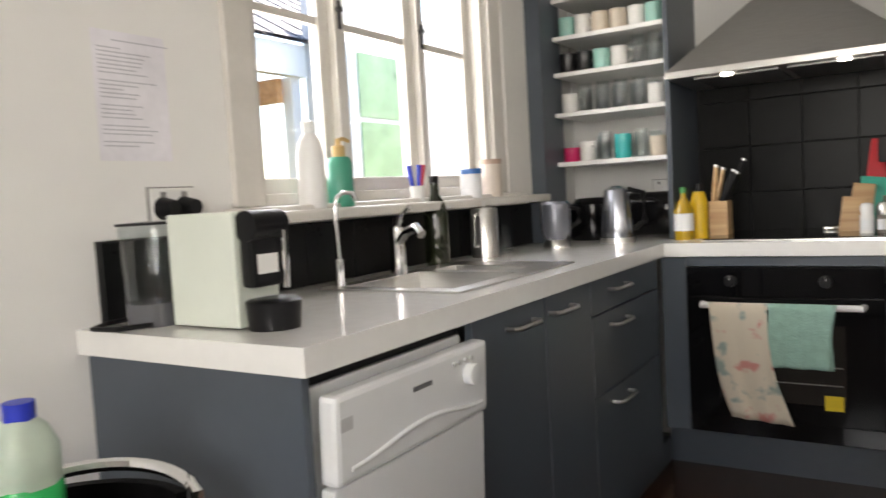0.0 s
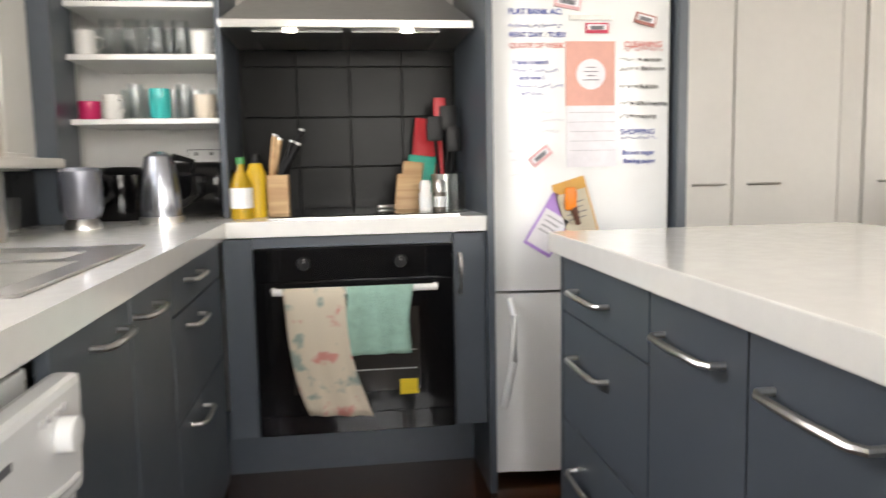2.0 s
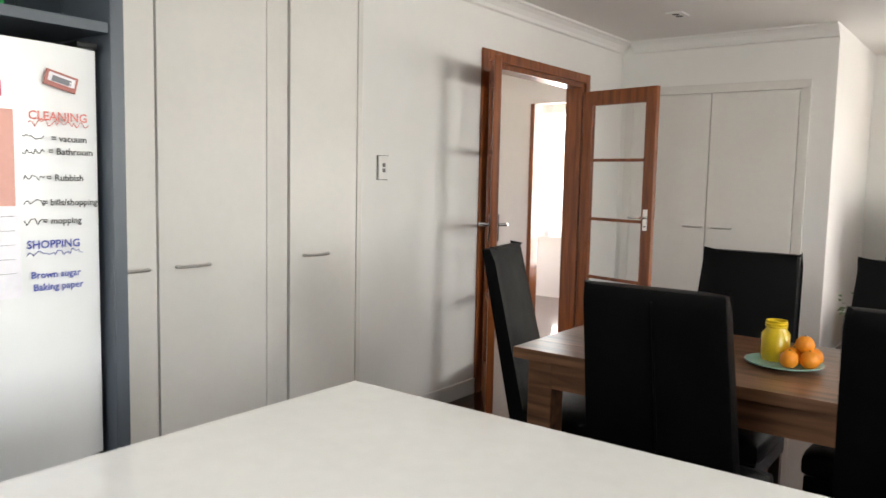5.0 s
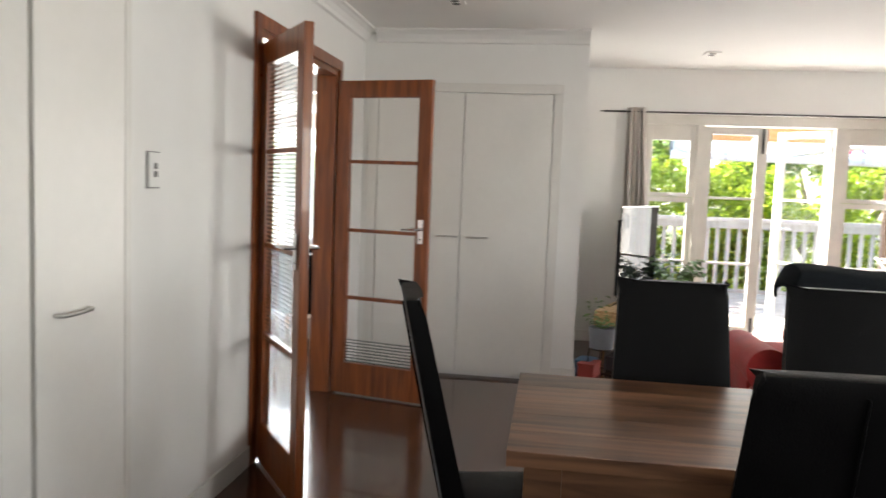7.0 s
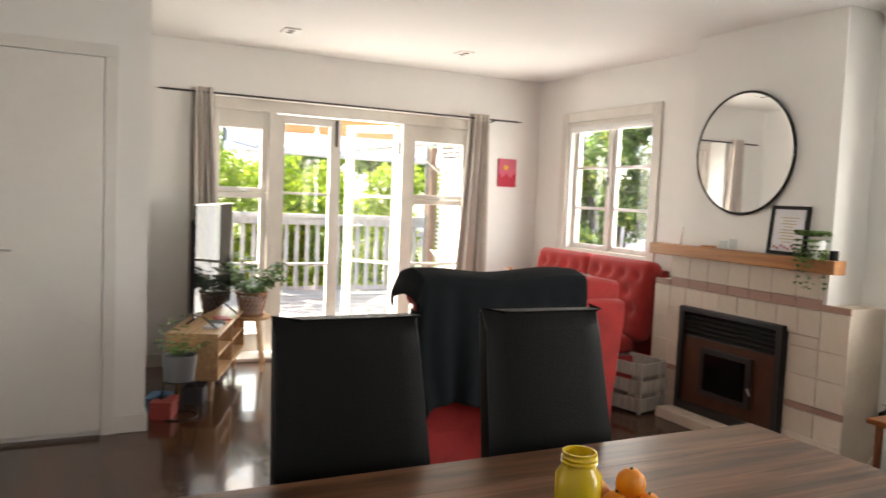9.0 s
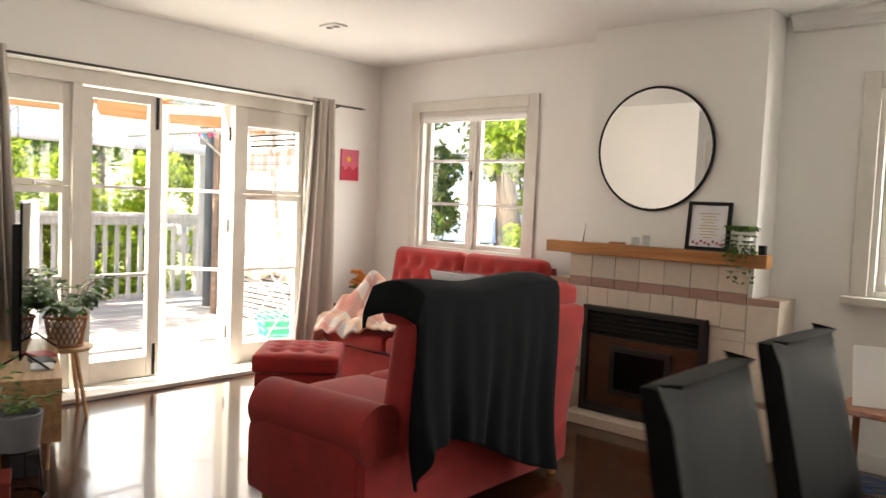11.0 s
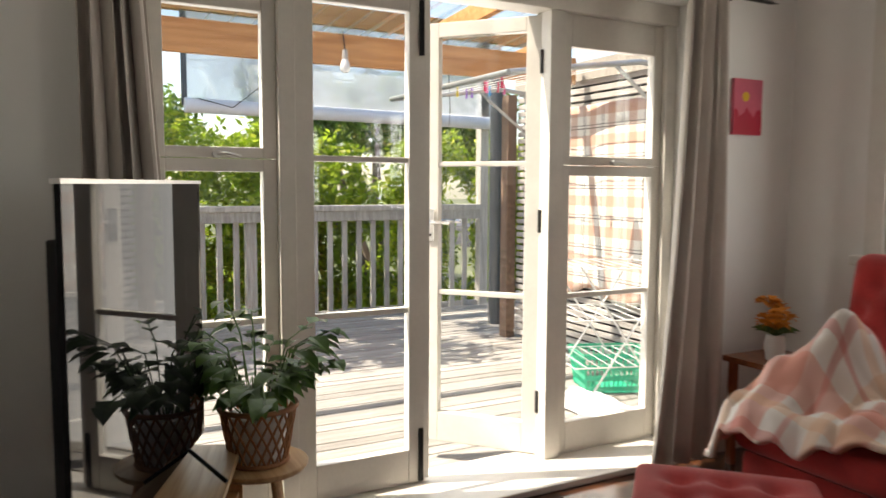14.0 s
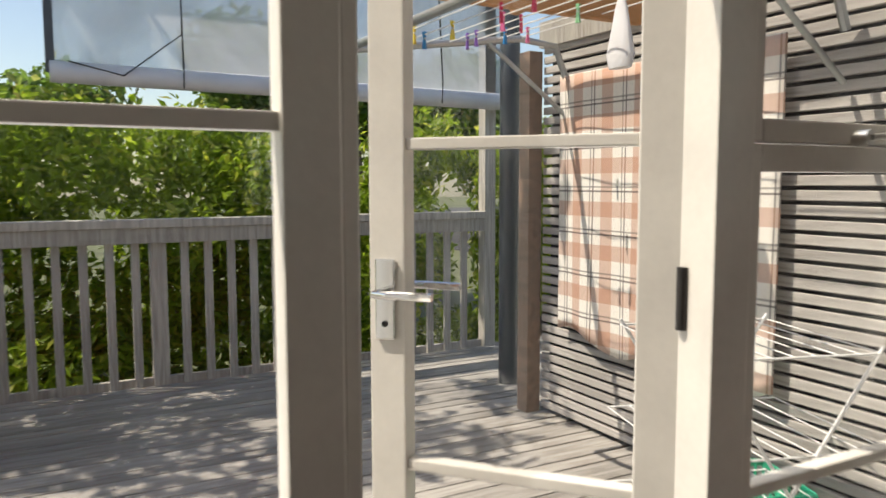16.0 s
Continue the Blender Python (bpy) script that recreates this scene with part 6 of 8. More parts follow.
b = bottle("green soap bottle with a wooden-look pump on the sill", (-0.525, -1.17, SILL), [(0, 0), (0.034, 0), (0.036, 0.01), (0.036, 0.12), (0.028, 0.135), (0.0, 0.136)], TEAL, [(0, 0.134), (0.018, 0.134), (0.018, 0.165), (0.008, 0.168), (0.008, 0.185), (0, 0.186)], plain("bamboo", (0.55, 0.36, 0.14), 0.5))
bm = bmesh.new()
bent(bm, [(0, 0, 0.18), (0.0, 0.02, 0.186), (0.0, 0.045, 0.18)], 0.006)
part("nozzle", bm, plain("bamboo", (0.55, 0.36, 0.14)), b, smooth=True)
bottle("white dish liquid bottle on the kitchen sill", (-0.53, -1.28, SILL), [(0, 0), (0.034, 0), (0.036, 0.01), (0.036, 0.14), (0.030, 0.175), (0.016, 0.195), (0, 0.196)], WHITEP, [(0, 0.194), (0.015, 0.194), (0.017, 0.225), (0.010, 0.228), (0, 0.229)], WHITE)
pens = thing("brush_cup", "small cup of blue and red brushes on the sill", "cup", (-0.525, -0.80, SILL))
part("cup", turned([(0, 0), (0.022, 0), (0.024, 0.05), (0.021, 0.05), (0.019, 0.004), (0, 0.004)], seg=16), WHITEP, pens, smooth=True)
for k, (c, dx, dy) in enumerate((((0.03, 0.06, 0.5), -0.012, -0.01), ((0.5, 0.03, 0.05), 0.01, 0.012), ((0.03, 0.06, 0.5), 0.004, 0.006))):
    part("brush", rod_bm((dx * 0.4, dy * 0.4, 0.005), (dx * 1.5, dy * 1.5, 0.115), 0.006, 0.009), plain(f"brush_tone_{k}", c, 0.4), pens)
for lab, y, r, h, c1, c2 in (("white tin with a blue lid on the sill", -0.46, 0.037, 0.085, (0.72, 0.72, 0.72), (0.02, 0.12, 0.35)), ("beige cardboard canister on the sill", -0.31, 0.038, 0.12, (0.55, 0.48, 0.42), (0.38, 0.26, 0.2))):
    t = thing("canister", lab, "canister", (-0.525, y, SILL))
    part("body", turned([(0, 0), (r, 0), (r, h), (0, h)], seg=24), plain(lab[:12] + "_body", c1), t, smooth=True)
    part("lid", turned([(0, h), (r + 0.002, h), (r + 0.002, h + 0.018), (0, h + 0.019)], seg=24), plain(lab[:12] + "_lid", c2), t, smooth=True)
press = thing("coffee_press", "brushed steel coffee press with bar handle", "coffee press", (-0.47, -0.48, 0.92))
part("body", turned([(0, 0), (0.047, 0), (0.047, 0.165), (0.044, 0.17), (0, 0.175)], seg=28), STEEL, press, smooth=True)
part("knob", rod_bm((0, 0, 0.17), (0, 0, 0.195), 0.006), STEEL, press)
bm = bmesh.new()
bent(bm, [(0.0, -0.046, 0.15), (0.01, -0.085, 0.15), (0.012, -0.088, 0.04), (0.0, -0.046, 0.045)], 0.006)
part("handle", bm, STEEL, press, smooth=True)
for y, h in ((-0.36, 0.12), (-0.28, 0.10)):
    bottle("clear glass soap dispenser by the wall" if h > 0.11 else "clear glass jar by the wall", (-0.50, y, 0.92), [(0.0, 0), (0.033, 0), (0.034, h), (0.030, h), (0.029, 0.006), (0, 0.006)], CLEAR, [(0, h), (0.02, h), (0.02, h + 0.02), (0.004, h + 0.022), (0.004, h + 0.05), (0, h + 0.052)] if h > 0.11 else None, BLACK, name="glass_jar", cat="jar")
bl = thing("blender_cup", "grey metal blender jug with steel foot", "blender", (-0.37, -0.10, 0.92))
part("jug", turned([(0, 0.03), (0.045, 0.03), (0.058, 0.06), (0.058, 0.165), (0.05, 0.175), (0, 0.178)], seg=28), plain("grey_metal", (0.25, 0.26, 0.30), 0.25, metal=0.7), bl, smooth=True)
part("foot", turned([(0, 0), (0.05, 0), (0.05, 0.012), (0.038, 0.032), (0, 0.033)], seg=28), STEEL, bl, smooth=True)
bm = bmesh.new()
bent(bm, [(0.04, 0.035, 0.15), (0.065, 0.07, 0.14), (0.065, 0.07, 0.09), (0.04, 0.038, 0.07)], 0.008)
part("handle", bm, BLACK, bl, smooth=True)
kt = thing("kettle", "brushed steel and black electric kettle", "kettle", (-0.19, 0.08, 0.92))
part("body", turned([(0, 0.02), (0.062, 0.02), (0.064, 0.06), (0.05, 0.17), (0.044, 0.205), (0.02, 0.22), (0, 0.222)], seg=32), plain("kettle_steel", (0.30, 0.31, 0.34), 0.2, metal=0.9), kt, smooth=True)
part("base", turned([(0, 0), (0.066, 0), (0.066, 0.02), (0, 0.02)], seg=32), STEEL, kt, smooth=True)
bm = bmesh.new()
bent(bm, [(0.035, 0.03, 0.205), (0.085, 0.07, 0.19), (0.088, 0.072, 0.08), (0.05, 0.045, 0.05)], 0.011, 10)
part("handle", bm, BLACK, kt, smooth=True)
ts = thing("toaster", "black rounded two-slice toaster", "toaster", (-0.14, 0.33, 0.92))
bm = bmesh.new()
cushion(bm, -0.145, -0.085, 0.01, 0.145, 0.085, 0.19, 0.0, 0.055, 8)
part("body", bm, BLACKGLASS, ts, smooth=True)
for y in (-0.03, 0.03):
    part("slot", block(-0.10, y - 0.012, 0.1885, 0.10, y + 0.012, 0.1905), STEEL, ts)
ts2 = single("bread_bin", turned([(0, 0), (0.10, 0), (0.105, 0.03), (0.10, 0.15), (0.07, 0.175), (0, 0.178)], seg=28), BLACKGLASS, "glossy black round canister on the worktop", "canister", (-0.37, 0.30, 0.92))
ob_ = bottle("clear bottle of yellow cooking oil with label", (0.045, 0.16, 0.92), [(0, 0), (0.035, 0), (0.036, 0.11), (0.022, 0.145), (0.012, 0.16), (0.012, 0.18), (0, 0.181)], plain("yellow_oil", (0.75, 0.48, 0.03), 0.08, trans=0.5), [(0, 0.178), (0.014, 0.178), (0.014, 0.20), (0, 0.201)], plain("green_cap", (0.03, 0.2, 0.05)))
part("label", turned([(0.0362, 0.035), (0.0368, 0.036), (0.0368, 0.10), (0.0362, 0.101)], seg=24), WHITEP, ob_, "white and green paper label")
bottle("tall yellow plastic bottle", (0.085, 0.235, 0.92), [(0, 0), (0.03, 0), (0.032, 0.14), (0.02, 0.18), (0, 0.182)], plain("yellow_plastic", (0.72, 0.46, 0.02)), [(0, 0.18), (0.014, 0.18), (0.013, 0.21), (0, 0.211)], BLACK)
kb = thing("knife_block", "wooden block of knives with wood and steel handles", "knife block", (0.155, 0.28, 0.92))
part("block", block(-0.035, -0.045, 0, 0.035, 0.045, 0.14), PINE, kb, bevel=0.004)
for k, (dx, dy, l, c) in enumerate(((-0.02, -0.02, 0.13, 0), (-0.015, 0.02, 0.12, 0), (0.015, -0.025, 0.10, 0), (0.02, 0.02, 0.15, 1), (0.005, 0.0, 0.11, 0))):
    kn = part("knife", rod_bm((dx, dy, 0.14), (dx * 2.2 + 0.04, dy * 1.6, 0.14 + l), 0.010, 0.009), PINE if k < 2 else BLACK, kb, "knife handle")
    part("bolster", rod_bm((dx * 2.2 + 0.04, dy * 1.6, 0.14 + l), (dx * 2.2 + 0.043, dy * 1.6, 0.147 + l), 0.0095), STEEL, kn)
ub = thing("utensil_holder", "steel holder of black, teal and red utensils", "utensil holder", (0.745, 0.38, 0.92))
part("pot", turned([(0, 0), (0.045, 0), (0.048, 0.13), (0.044, 0.13), (0.042, 0.006), (0, 0.006)], seg=24), STEEL, ub, smooth=True)
for dx, dy, l, c, r in ((-0.02, 0.0, 0.26, BLACK, 0.03), (0.015, 0.02, 0.30, BLACK, 0.034), (0.02, -0.02, 0.22, BLACK, 0.026), (-0.005, 0.025, 0.33, plain("red_plastic", (0.5, 0.01, 0.02)), 0.022)):
    u = part("utensil", rod_bm((dx * 0.5, dy * 0.5, 0.01), (dx * 1.6, dy * 1.6, l), 0.006), c, ub)
    bm = bmesh.new()
    cushion(bm, dx * 1.6 - r, dy * 1.6 - 0.006, l - 0.01, dx * 1.6 + r, dy * 1.6 + 0.006, l + 0.08, 0, 0.006, 3)
    part("head", bm, c, u, smooth=True)
for lab, x, y, w, h, lean, c in (("pale wooden chopping board leaning on the wall", 0.60, 0.33, 0.09, 0.13, 12, PINE), ("teal chopping board leaning on the panel", 0.65, 0.42, 0.10, 0.20, 10, plain("teal_board", (0.02, 0.35, 0.25))), ("round-ended wooden serving board", 0.615, 0.39, 0.075, 0.18, 14, PINE), ("red handled board leaning on the panel", 0.67, 0.47, 0.11, 0.34, 8, plain("red_plastic", (0.5, 0.01, 0.02)))):
    bm = block(-w / 2, -0.008, 0, w / 2, 0.008, h, m=Matrix.Rotation(radians(-lean), 4, "X") @ Matrix.Rotation(radians(7), 4, "Y"))
    single("chopping_board", bm, c, lab, "chopping board", (x, y, 0.923), bevel=0.004)
for lab, x, y, letter in (("glass salt grinder with white cap", 0.655, 0.20, ""), ("glass pepper grinder with the letter P", 0.705, 0.21, "P")):
    g_ = bottle(lab, (x, y, 0.92), [(0, 0), (0.022, 0), (0.022, 0.07), (0, 0.07)], WHITEP if not letter else plain("pepper", (0.16, 0.14, 0.12)), [(0, 0.07), (0.019, 0.07), (0.021, 0.10), (0.014, 0.112), (0, 0.113)], WHITEP if not letter else STEEL, name="grinder", cat="grinder")
    part("label", turned([(0.0222, 0.02), (0.0226, 0.021), (0.0226, 0.055), (0.0222, 0.056)], seg=20), WHITE, g_)
bottle("clear glass jar beside the grinders", (0.765, 0.22, 0.92), [(0, 0), (0.03, 0), (0.03, 0.11), (0.022, 0.13), (0.022, 0.14), (0.019, 0.14), (0.026, 0.1), (0.026, 0.006), (0, 0.006)], CLEAR, name="glass_jar", cat="jar")
single("spoon_rest", block(-0.05, -0.012, 0, 0.05, 0.012, 0.012), STEEL, "steel tool lying on the cooktop", "utensil", (0.55, 0.42, 0.929), 15, bevel=0.003)


# cups and glasses on the shelves
def cup(label, at, r, h, mat, handle=True, kind="mug", rz=0):
    c = thing(kind, label, "mug" if kind == "mug" else "glass", at, rz, group="cups on the shelves")
    part("bowl", turned([(0, 0), (r * 0.85, 0), (r, h * 0.12), (r, h), (r - 0.004, h), (r - 0.004, 0.006), (0, 0.006)], seg=18), mat, c, smooth=True)
    if handle:
        bm = bmesh.new()
        bent(bm, [(r - 0.002, 0, h * 0.8), (r + 0.022, 0, h * 0.75), (r + 0.024, 0, h * 0.4), (r - 0.002, 0, h * 0.22)], 0.005, 8)
        part("handle", bm, mat, c, smooth=True)


MUGS = {"white": plain("mug_white", (0.7, 0.69, 0.66), 0.2), "black": plain("mug_black", (0.012, 0.012, 0.013), 0.25), "mint": plain("mug_mint", (0.30, 0.55, 0.48), 0.25), "pink": plain("mug_pink", (0.55, 0.02, 0.12), 0.3), "teal": plain("tumbler_teal", (0.03, 0.42, 0.40), 0.15), "cream": plain("mug_cream", (0.6, 0.52, 0.42), 0.3)}
xs = (-0.445, -0.37, -0.295, -0.22, -0.145, -0.075)
for z, kinds in zip(SHELF_Z, (("pink", "white", "glass", "teal", "glass", "cream"), ("white", "glass", "glass", "glass", "glass", "white"), ("black", "black", "mint", "white", "glass", "glass"), ("mint", "white", "cream", "cream", "white", "mint"))):
    for x, k in zip(xs, kinds):
        y = 0.29 + 0.02 * math.sin(x * 90)
        if k == "glass":
            cup("clear drinking glass on the white shelf", (x, y, z), 0.027, 0.115, CLEAR, False, "drinking_glass")
        elif k == "teal":
            cup("teal plastic tumbler on the white shelf", (x, y, z), 0.034, 0.10, MUGS[k], False, "tumbler")
        else:
            cup(f"{k} china mug on the white shelf", (x, y, z), 0.035, 0.08 if k != "pink" else 0.06, MUGS[k], True, "mug", rnd.uniform(-60, 60))
        if k != "pink":
            cup("clear drinking glass at the back of the shelf", (x + 0.02, y + 0.13, z), 0.028, 0.11, CLEAR, False, "drinking_glass")
for k in range(4):
    single("bowl", turned([(0, 0), (0.03, 0), (0.048, 0.018), (0.045, 0.018), (0.028, 0.004), (0, 0.004)], seg=20), MUGS["white"], "white striped bowl in a stack", "bowl", (-0.075, 0.36, SHELF_Z[0] + 0.013 * k), group="stacked bowls")

# glasses over the fridge
for k in range(7):
    x = 0.90 + 0.082 * k
    w = thing("wine_glass" if k in (1, 5, 6) else "drinking_glass", "clear glass standing over the fridge", "glass", (x, 0.06 + 0.04 * (k % 2), 1.672), group="glasses over the fridge")
    prof = [(0, 0), (0.03, 0), (0.03, 0.003), (0.005, 0.008), (0.004, 0.07), (0.03, 0.10), (0.036, 0.13), (0.03, 0.175), (0.028, 0.175), (0.033, 0.13), (0.028, 0.102), (0, 0.075)] if k in (1, 5, 6) else [(0, 0), (0.03, 0), (0.034, 0.12), (0.031, 0.12), (0.028, 0.008), (0, 0.008)]
    part("bowl", turned(prof, seg=20), CLEAR, w, smooth=True)
bottle("small green glass bottle over the fridge", (1.27, 0.12, 1.672), [(0, 0), (0.025, 0), (0.025, 0.10), (0.01, 0.14), (0, 0.142)], plain("green_glass", (0.02, 0.22, 0.06), 0.08))


# tea towels on the oven handle
def towel(label, x0, x1, z_low, skew, mat, seed):
    t = thing("tea_towel", label, "towel", ((x0 + x1) / 2, -0.08, z_low))
    bm = bmesh.new()
    rows_ = []
    for j in range(19):
        v = j / 18
        if v < 0.12:
            y, z = -0.045 - 0.028 * v / 0.12, 0.700 + 0.018 * math.sin(v / 0.12 * math.pi * 0.6)
        else:
            y, z = -0.075 - 0.004 * math.sin(v * 5), 0.717 - (0.717 - z_low) * (v - 0.12) / 0.88
        rows_.append([bm.verts.new((x0 + (x1 - x0) * i / 14 + skew * v * v + 0.006 * math.sin(v * 6 + i), y + 0.006 * math.sin(i * 1.1 + seed) * v, z - 0.012 * (i / 14) * (1 if skew > 0 else 0) * v)) for i in range(15)])
    for a, b in zip(rows_, rows_[1:]):
        for i in range(14):
            bm.faces.new((a[i], a[i + 1], b[i + 1], b[i]))
    ob = part("cloth", bm, mat, t, smooth=True, world=True)
    ob.modifiers.new("thickness", "SOLIDIFY").thickness = 0.004


def printed():
    """Pale linen printed with loose red, green and grey blots."""
    mat = material("printed_linen", (0.66, 0.58, 0.46), 0.9, bump=0.3, bscale=400)
    nt = mat.node_tree
    b = nt.nodes["Principled BSDF"]
    co = nt.nodes.new("ShaderNodeTexCoord")
    n = nt.nodes.new("ShaderNodeTexNoise")
    n.inputs["Scale"].default_value, n.inputs["Detail"].default_value = 11, 3
    nt.links.new(co.outputs["Object"], n.inputs["Vector"])
    cr = nt.nodes.new("ShaderNodeValToRGB")
    for p, c in ((0.36, (0.28, 0.34, 0.30, 1)), (0.43, (0.66, 0.58, 0.46, 1)), (0.60, (0.66, 0.58, 0.46, 1)), (0.66, (0.60, 0.26, 0.22, 1))):
        e = cr.color_ramp.elements.new(p)
        e.color = c
    cr.color_ramp.elements.remove(cr.color_ramp.elements[0])
    cr.color_ramp.elements.remove(cr.color_ramp.elements[-1])
    nt.links.new(n.outputs[0], cr.inputs[0])
    nt.links.new(cr.outputs[0], b.inputs["Base Color"])
    return mat


towel("cream tea towel printed with flowers hung on the oven", 0.175, 0.365, 0.315, 0.075, printed(), 1)
towel("mint green waffle tea towel hung on the oven", 0.37, 0.575, 0.50, -0.01, material("mint_waffle", (0.30, 0.48, 0.40), 0.95, vary=0.15, scale=40, bump=1.0, bscale=160), 3)


# ---- fridge notes ----
def ink(words, at, size, mat, parent, shear=0.0, rz=0):
    """Words written on the fridge door, facing -y."""
    cu = bpy.data.curves.new("words", "FONT")
    cu.body, cu.size, cu.shear, cu.resolution_u, cu.offset = words, size, shear, 2, size * 0.018
    tmp = bpy.data.objects.new("words", cu)
    scene.collection.objects.link(tmp)
    me = bpy.data.meshes.new_from_object(tmp.evaluated_get(bpy.context.evaluated_depsgraph_get()))
    bpy.data.objects.remove(tmp)
    me.materials.clear()
    me.materials.append(mat)
    ob = new("writing", me)
    ob.parent = parent
    ob.matrix_basis = pose(*at, 90, rz, 0)
    return ob


BLUE, RINK, BINK, FAINT = plain("blue_ink", (0.03, 0.06, 0.35), 0.5), plain("red_ink", (0.65, 0.18, 0.15), 0.5), plain("black_ink", (0.02, 0.02, 0.02), 0.5), plain("faint_ink", (0.52, 0.50, 0.56), 0.5)
YF = -0.0225
for words, x, z, s, m in (("FLAT BANK AC:", 0.900, 1.545, 0.0245, BLUE), ("RENT DAY : TUES!", 0.902, 1.475, 0.0225, BLUE), ("CLEANING", 1.275, 1.445, 0.026, RINK), ("QUOTE OF WEEK", 0.902, 1.442, 0.022, RINK), ("I have created", 0.912, 1.392, 0.020, BLUE), ("and now I", 0.935, 1.344, 0.020, BLUE), ("Brown sugar", 1.272, 1.105, 0.021, BLUE), ("Baking paper", 1.276, 1.078, 0.021, BLUE), ("= vacuum", 1.322, 1.400, 0.020, BINK), ("= Bathroom", 1.315, 1.372, 0.020, BINK), ("= Rubbish", 1.310, 1.315, 0.020, BINK), ("= bills/shopping", 1.300, 1.262, 0.0195, BINK), ("= mopping", 1.300, 1.222, 0.0195, BINK), ("SHOPPING", 1.265, 1.170, 0.024, BLUE)):
    ink(words, (x, YF, z), s, m, fd_top)
rnd = random.Random(8)
bm, br, bk, bf = (bmesh.new() for _ in range(4))
def scrawl(bm, x, z, w, h):
    n = max(5, int(w / 0.0045))
    pts = [(x + w * k / n, YF, z + h * rnd.uniform(-0.5, 0.5)) for k in range(n + 1)]
    for a, b in zip(pts, pts[1:]):
        tube(bm, a, b, 0.0008, seg=4)
for x, z, w in ((0.902, 1.510, 0.17), (0.91, 1.372, 0.15), (0.915, 1.325, 0.16), (0.94, 1.30, 0.07), (1.265, 1.16, 0.12)):
    scrawl(bm, x, z, w, 0.014)
for x, z, w in ((1.275, 1.437, 0.13),):
    scrawl(br, x, z, w, 0.016)
for z in (1.405, 1.377, 1.32, 1.267, 1.227):
    scrawl(bk, 1.262, z, 0.045, 0.016)
for x, z, w in ((0.92, 1.245, 0.12), (0.93, 1.215, 0.15), (0.93, 1.185, 0.13), (0.90, 1.12, 0.03), (0.905, 1.09, 0.03), (0.91, 1.05, 0.04)):
    scrawl(bf, x, z, w, 0.016)
for b_, m_, l_ in ((bm, BLUE, "blue handwriting"), (br, RINK, "red handwriting"), (bk, BINK, "black handwriting"), (bf, FAINT, "faint rubbed handwriting")):
    part("handwriting", b_, m_, fd_top, l_)
cal = thing("wall_calendar", "pink and white calendar on the fridge door", "calendar", (1.165, -0.024, 1.07))
part("cover", block(1.083, -0.0262, 1.262, 1.244, -0.0225, 1.462), plain("pink_card", (0.68, 0.36, 0.30), 0.6), cal, world=True)
part("page", block(1.087, -0.028, 1.068, 1.25, -0.0225, 1.262), plain("paper", (0.78, 0.76, 0.80)), cal, world=True)
part("circle", rod_bm((1.165, -0.0263, 1.360), (1.165, -0.0269, 1.360), 0.048, seg=32), plain("paper", (0.78, 0.76, 0.80)), cal, "white printed circle", world=True)
bm = bmesh.new()
for k, w in enumerate((0.03, 0.045, 0.03, 0.055)):
    box(bm, 1.165 - w / 2, -0.0276, 1.38 - 0.013 * k, 1.165 + w / 2, -0.027, 1.3825 - 0.013 * k)
for k in range(5):
    box(bm, 1.095, -0.0286, 1.24 - 0.03 * k, 1.24, -0.0281, 1.2408 - 0.03 * k)
part("print", bm, plain("ink", (0.15, 0.15, 0.17)), cal, world=True)


def note(name, label, cat, x, z, w, h, ang, body, band=None, band_h=0.35):
    m = Matrix.Translation((x, -0.0245, z)) @ Matrix.Rotation(radians(ang), 4, "Y")
    t = thing(name, label, cat, (x, -0.0245, z))
    part("card", block(-w / 2, -0.003, -h / 2, w / 2, 0.002, h / 2, m=m), body, t, bevel=0.001, world=True)
    if band:
        part("panel", block(-w / 2 + 0.006, -0.0038, -h / 2 + 0.01, w / 2 - 0.006, -0.0031, h / 2 - h * band_h, m=m), band, t, world=True)
        bm = bmesh.new()
        for k in range(4):
            box(bm, -w * 0.3, -0.0046, h * (0.1 - 0.09 * k), w * 0.3 * (1 - 0.2 * (k % 2)), -0.0039, h * (0.1 - 0.09 * k) + 0.003, m)
        part("print", bm, plain("ink", (0.15, 0.15, 0.17)), t, world=True)


RED_CARD, PAPER = plain("red_card", (0.55, 0.05, 0.10), 0.5), bpy.data.materials["paper"]
note("magnet", "red ticket-shaped magnet on the fridge", "magnet", 1.185, 1.503, 0.075, 0.032, 0, RED_CARD, PAPER, 0.15)
note("magnet", "brown book-shaped magnet on the fridge", "magnet", 1.345, 1.530, 0.07, 0.034, 14, plain("brown_card", (0.35, 0.12, 0.10), 0.5), PAPER, 0.15)
note("magnet", "pale pink ticket magnet on the fridge", "magnet", 1.09, 1.582, 0.085, 0.04, 10, plain("pink_card2", (0.70, 0.40, 0.42), 0.5), PAPER, 0.2)
note("magnet", "silver bar magnet on the fridge", "magnet", 1.165, 1.535, 0.14, 0.016, 0, STEEL)
note("magnet", "pale pink tag magnet on the fridge", "magnet", 1.00, 1.105, 0.075, 0.035, -38, plain("pink_card2", (0.70, 0.40, 0.42), 0.5), PAPER, 0.2)
note("leaflet", "orange and cream leaflet pinned on the fridge", "leaflet", 1.115, 0.935, 0.11, 0.19, -16, plain("orange_card", (0.62, 0.33, 0.06), 0.5), plain("cream_card", (0.62, 0.55, 0.42), 0.6), 0.2)
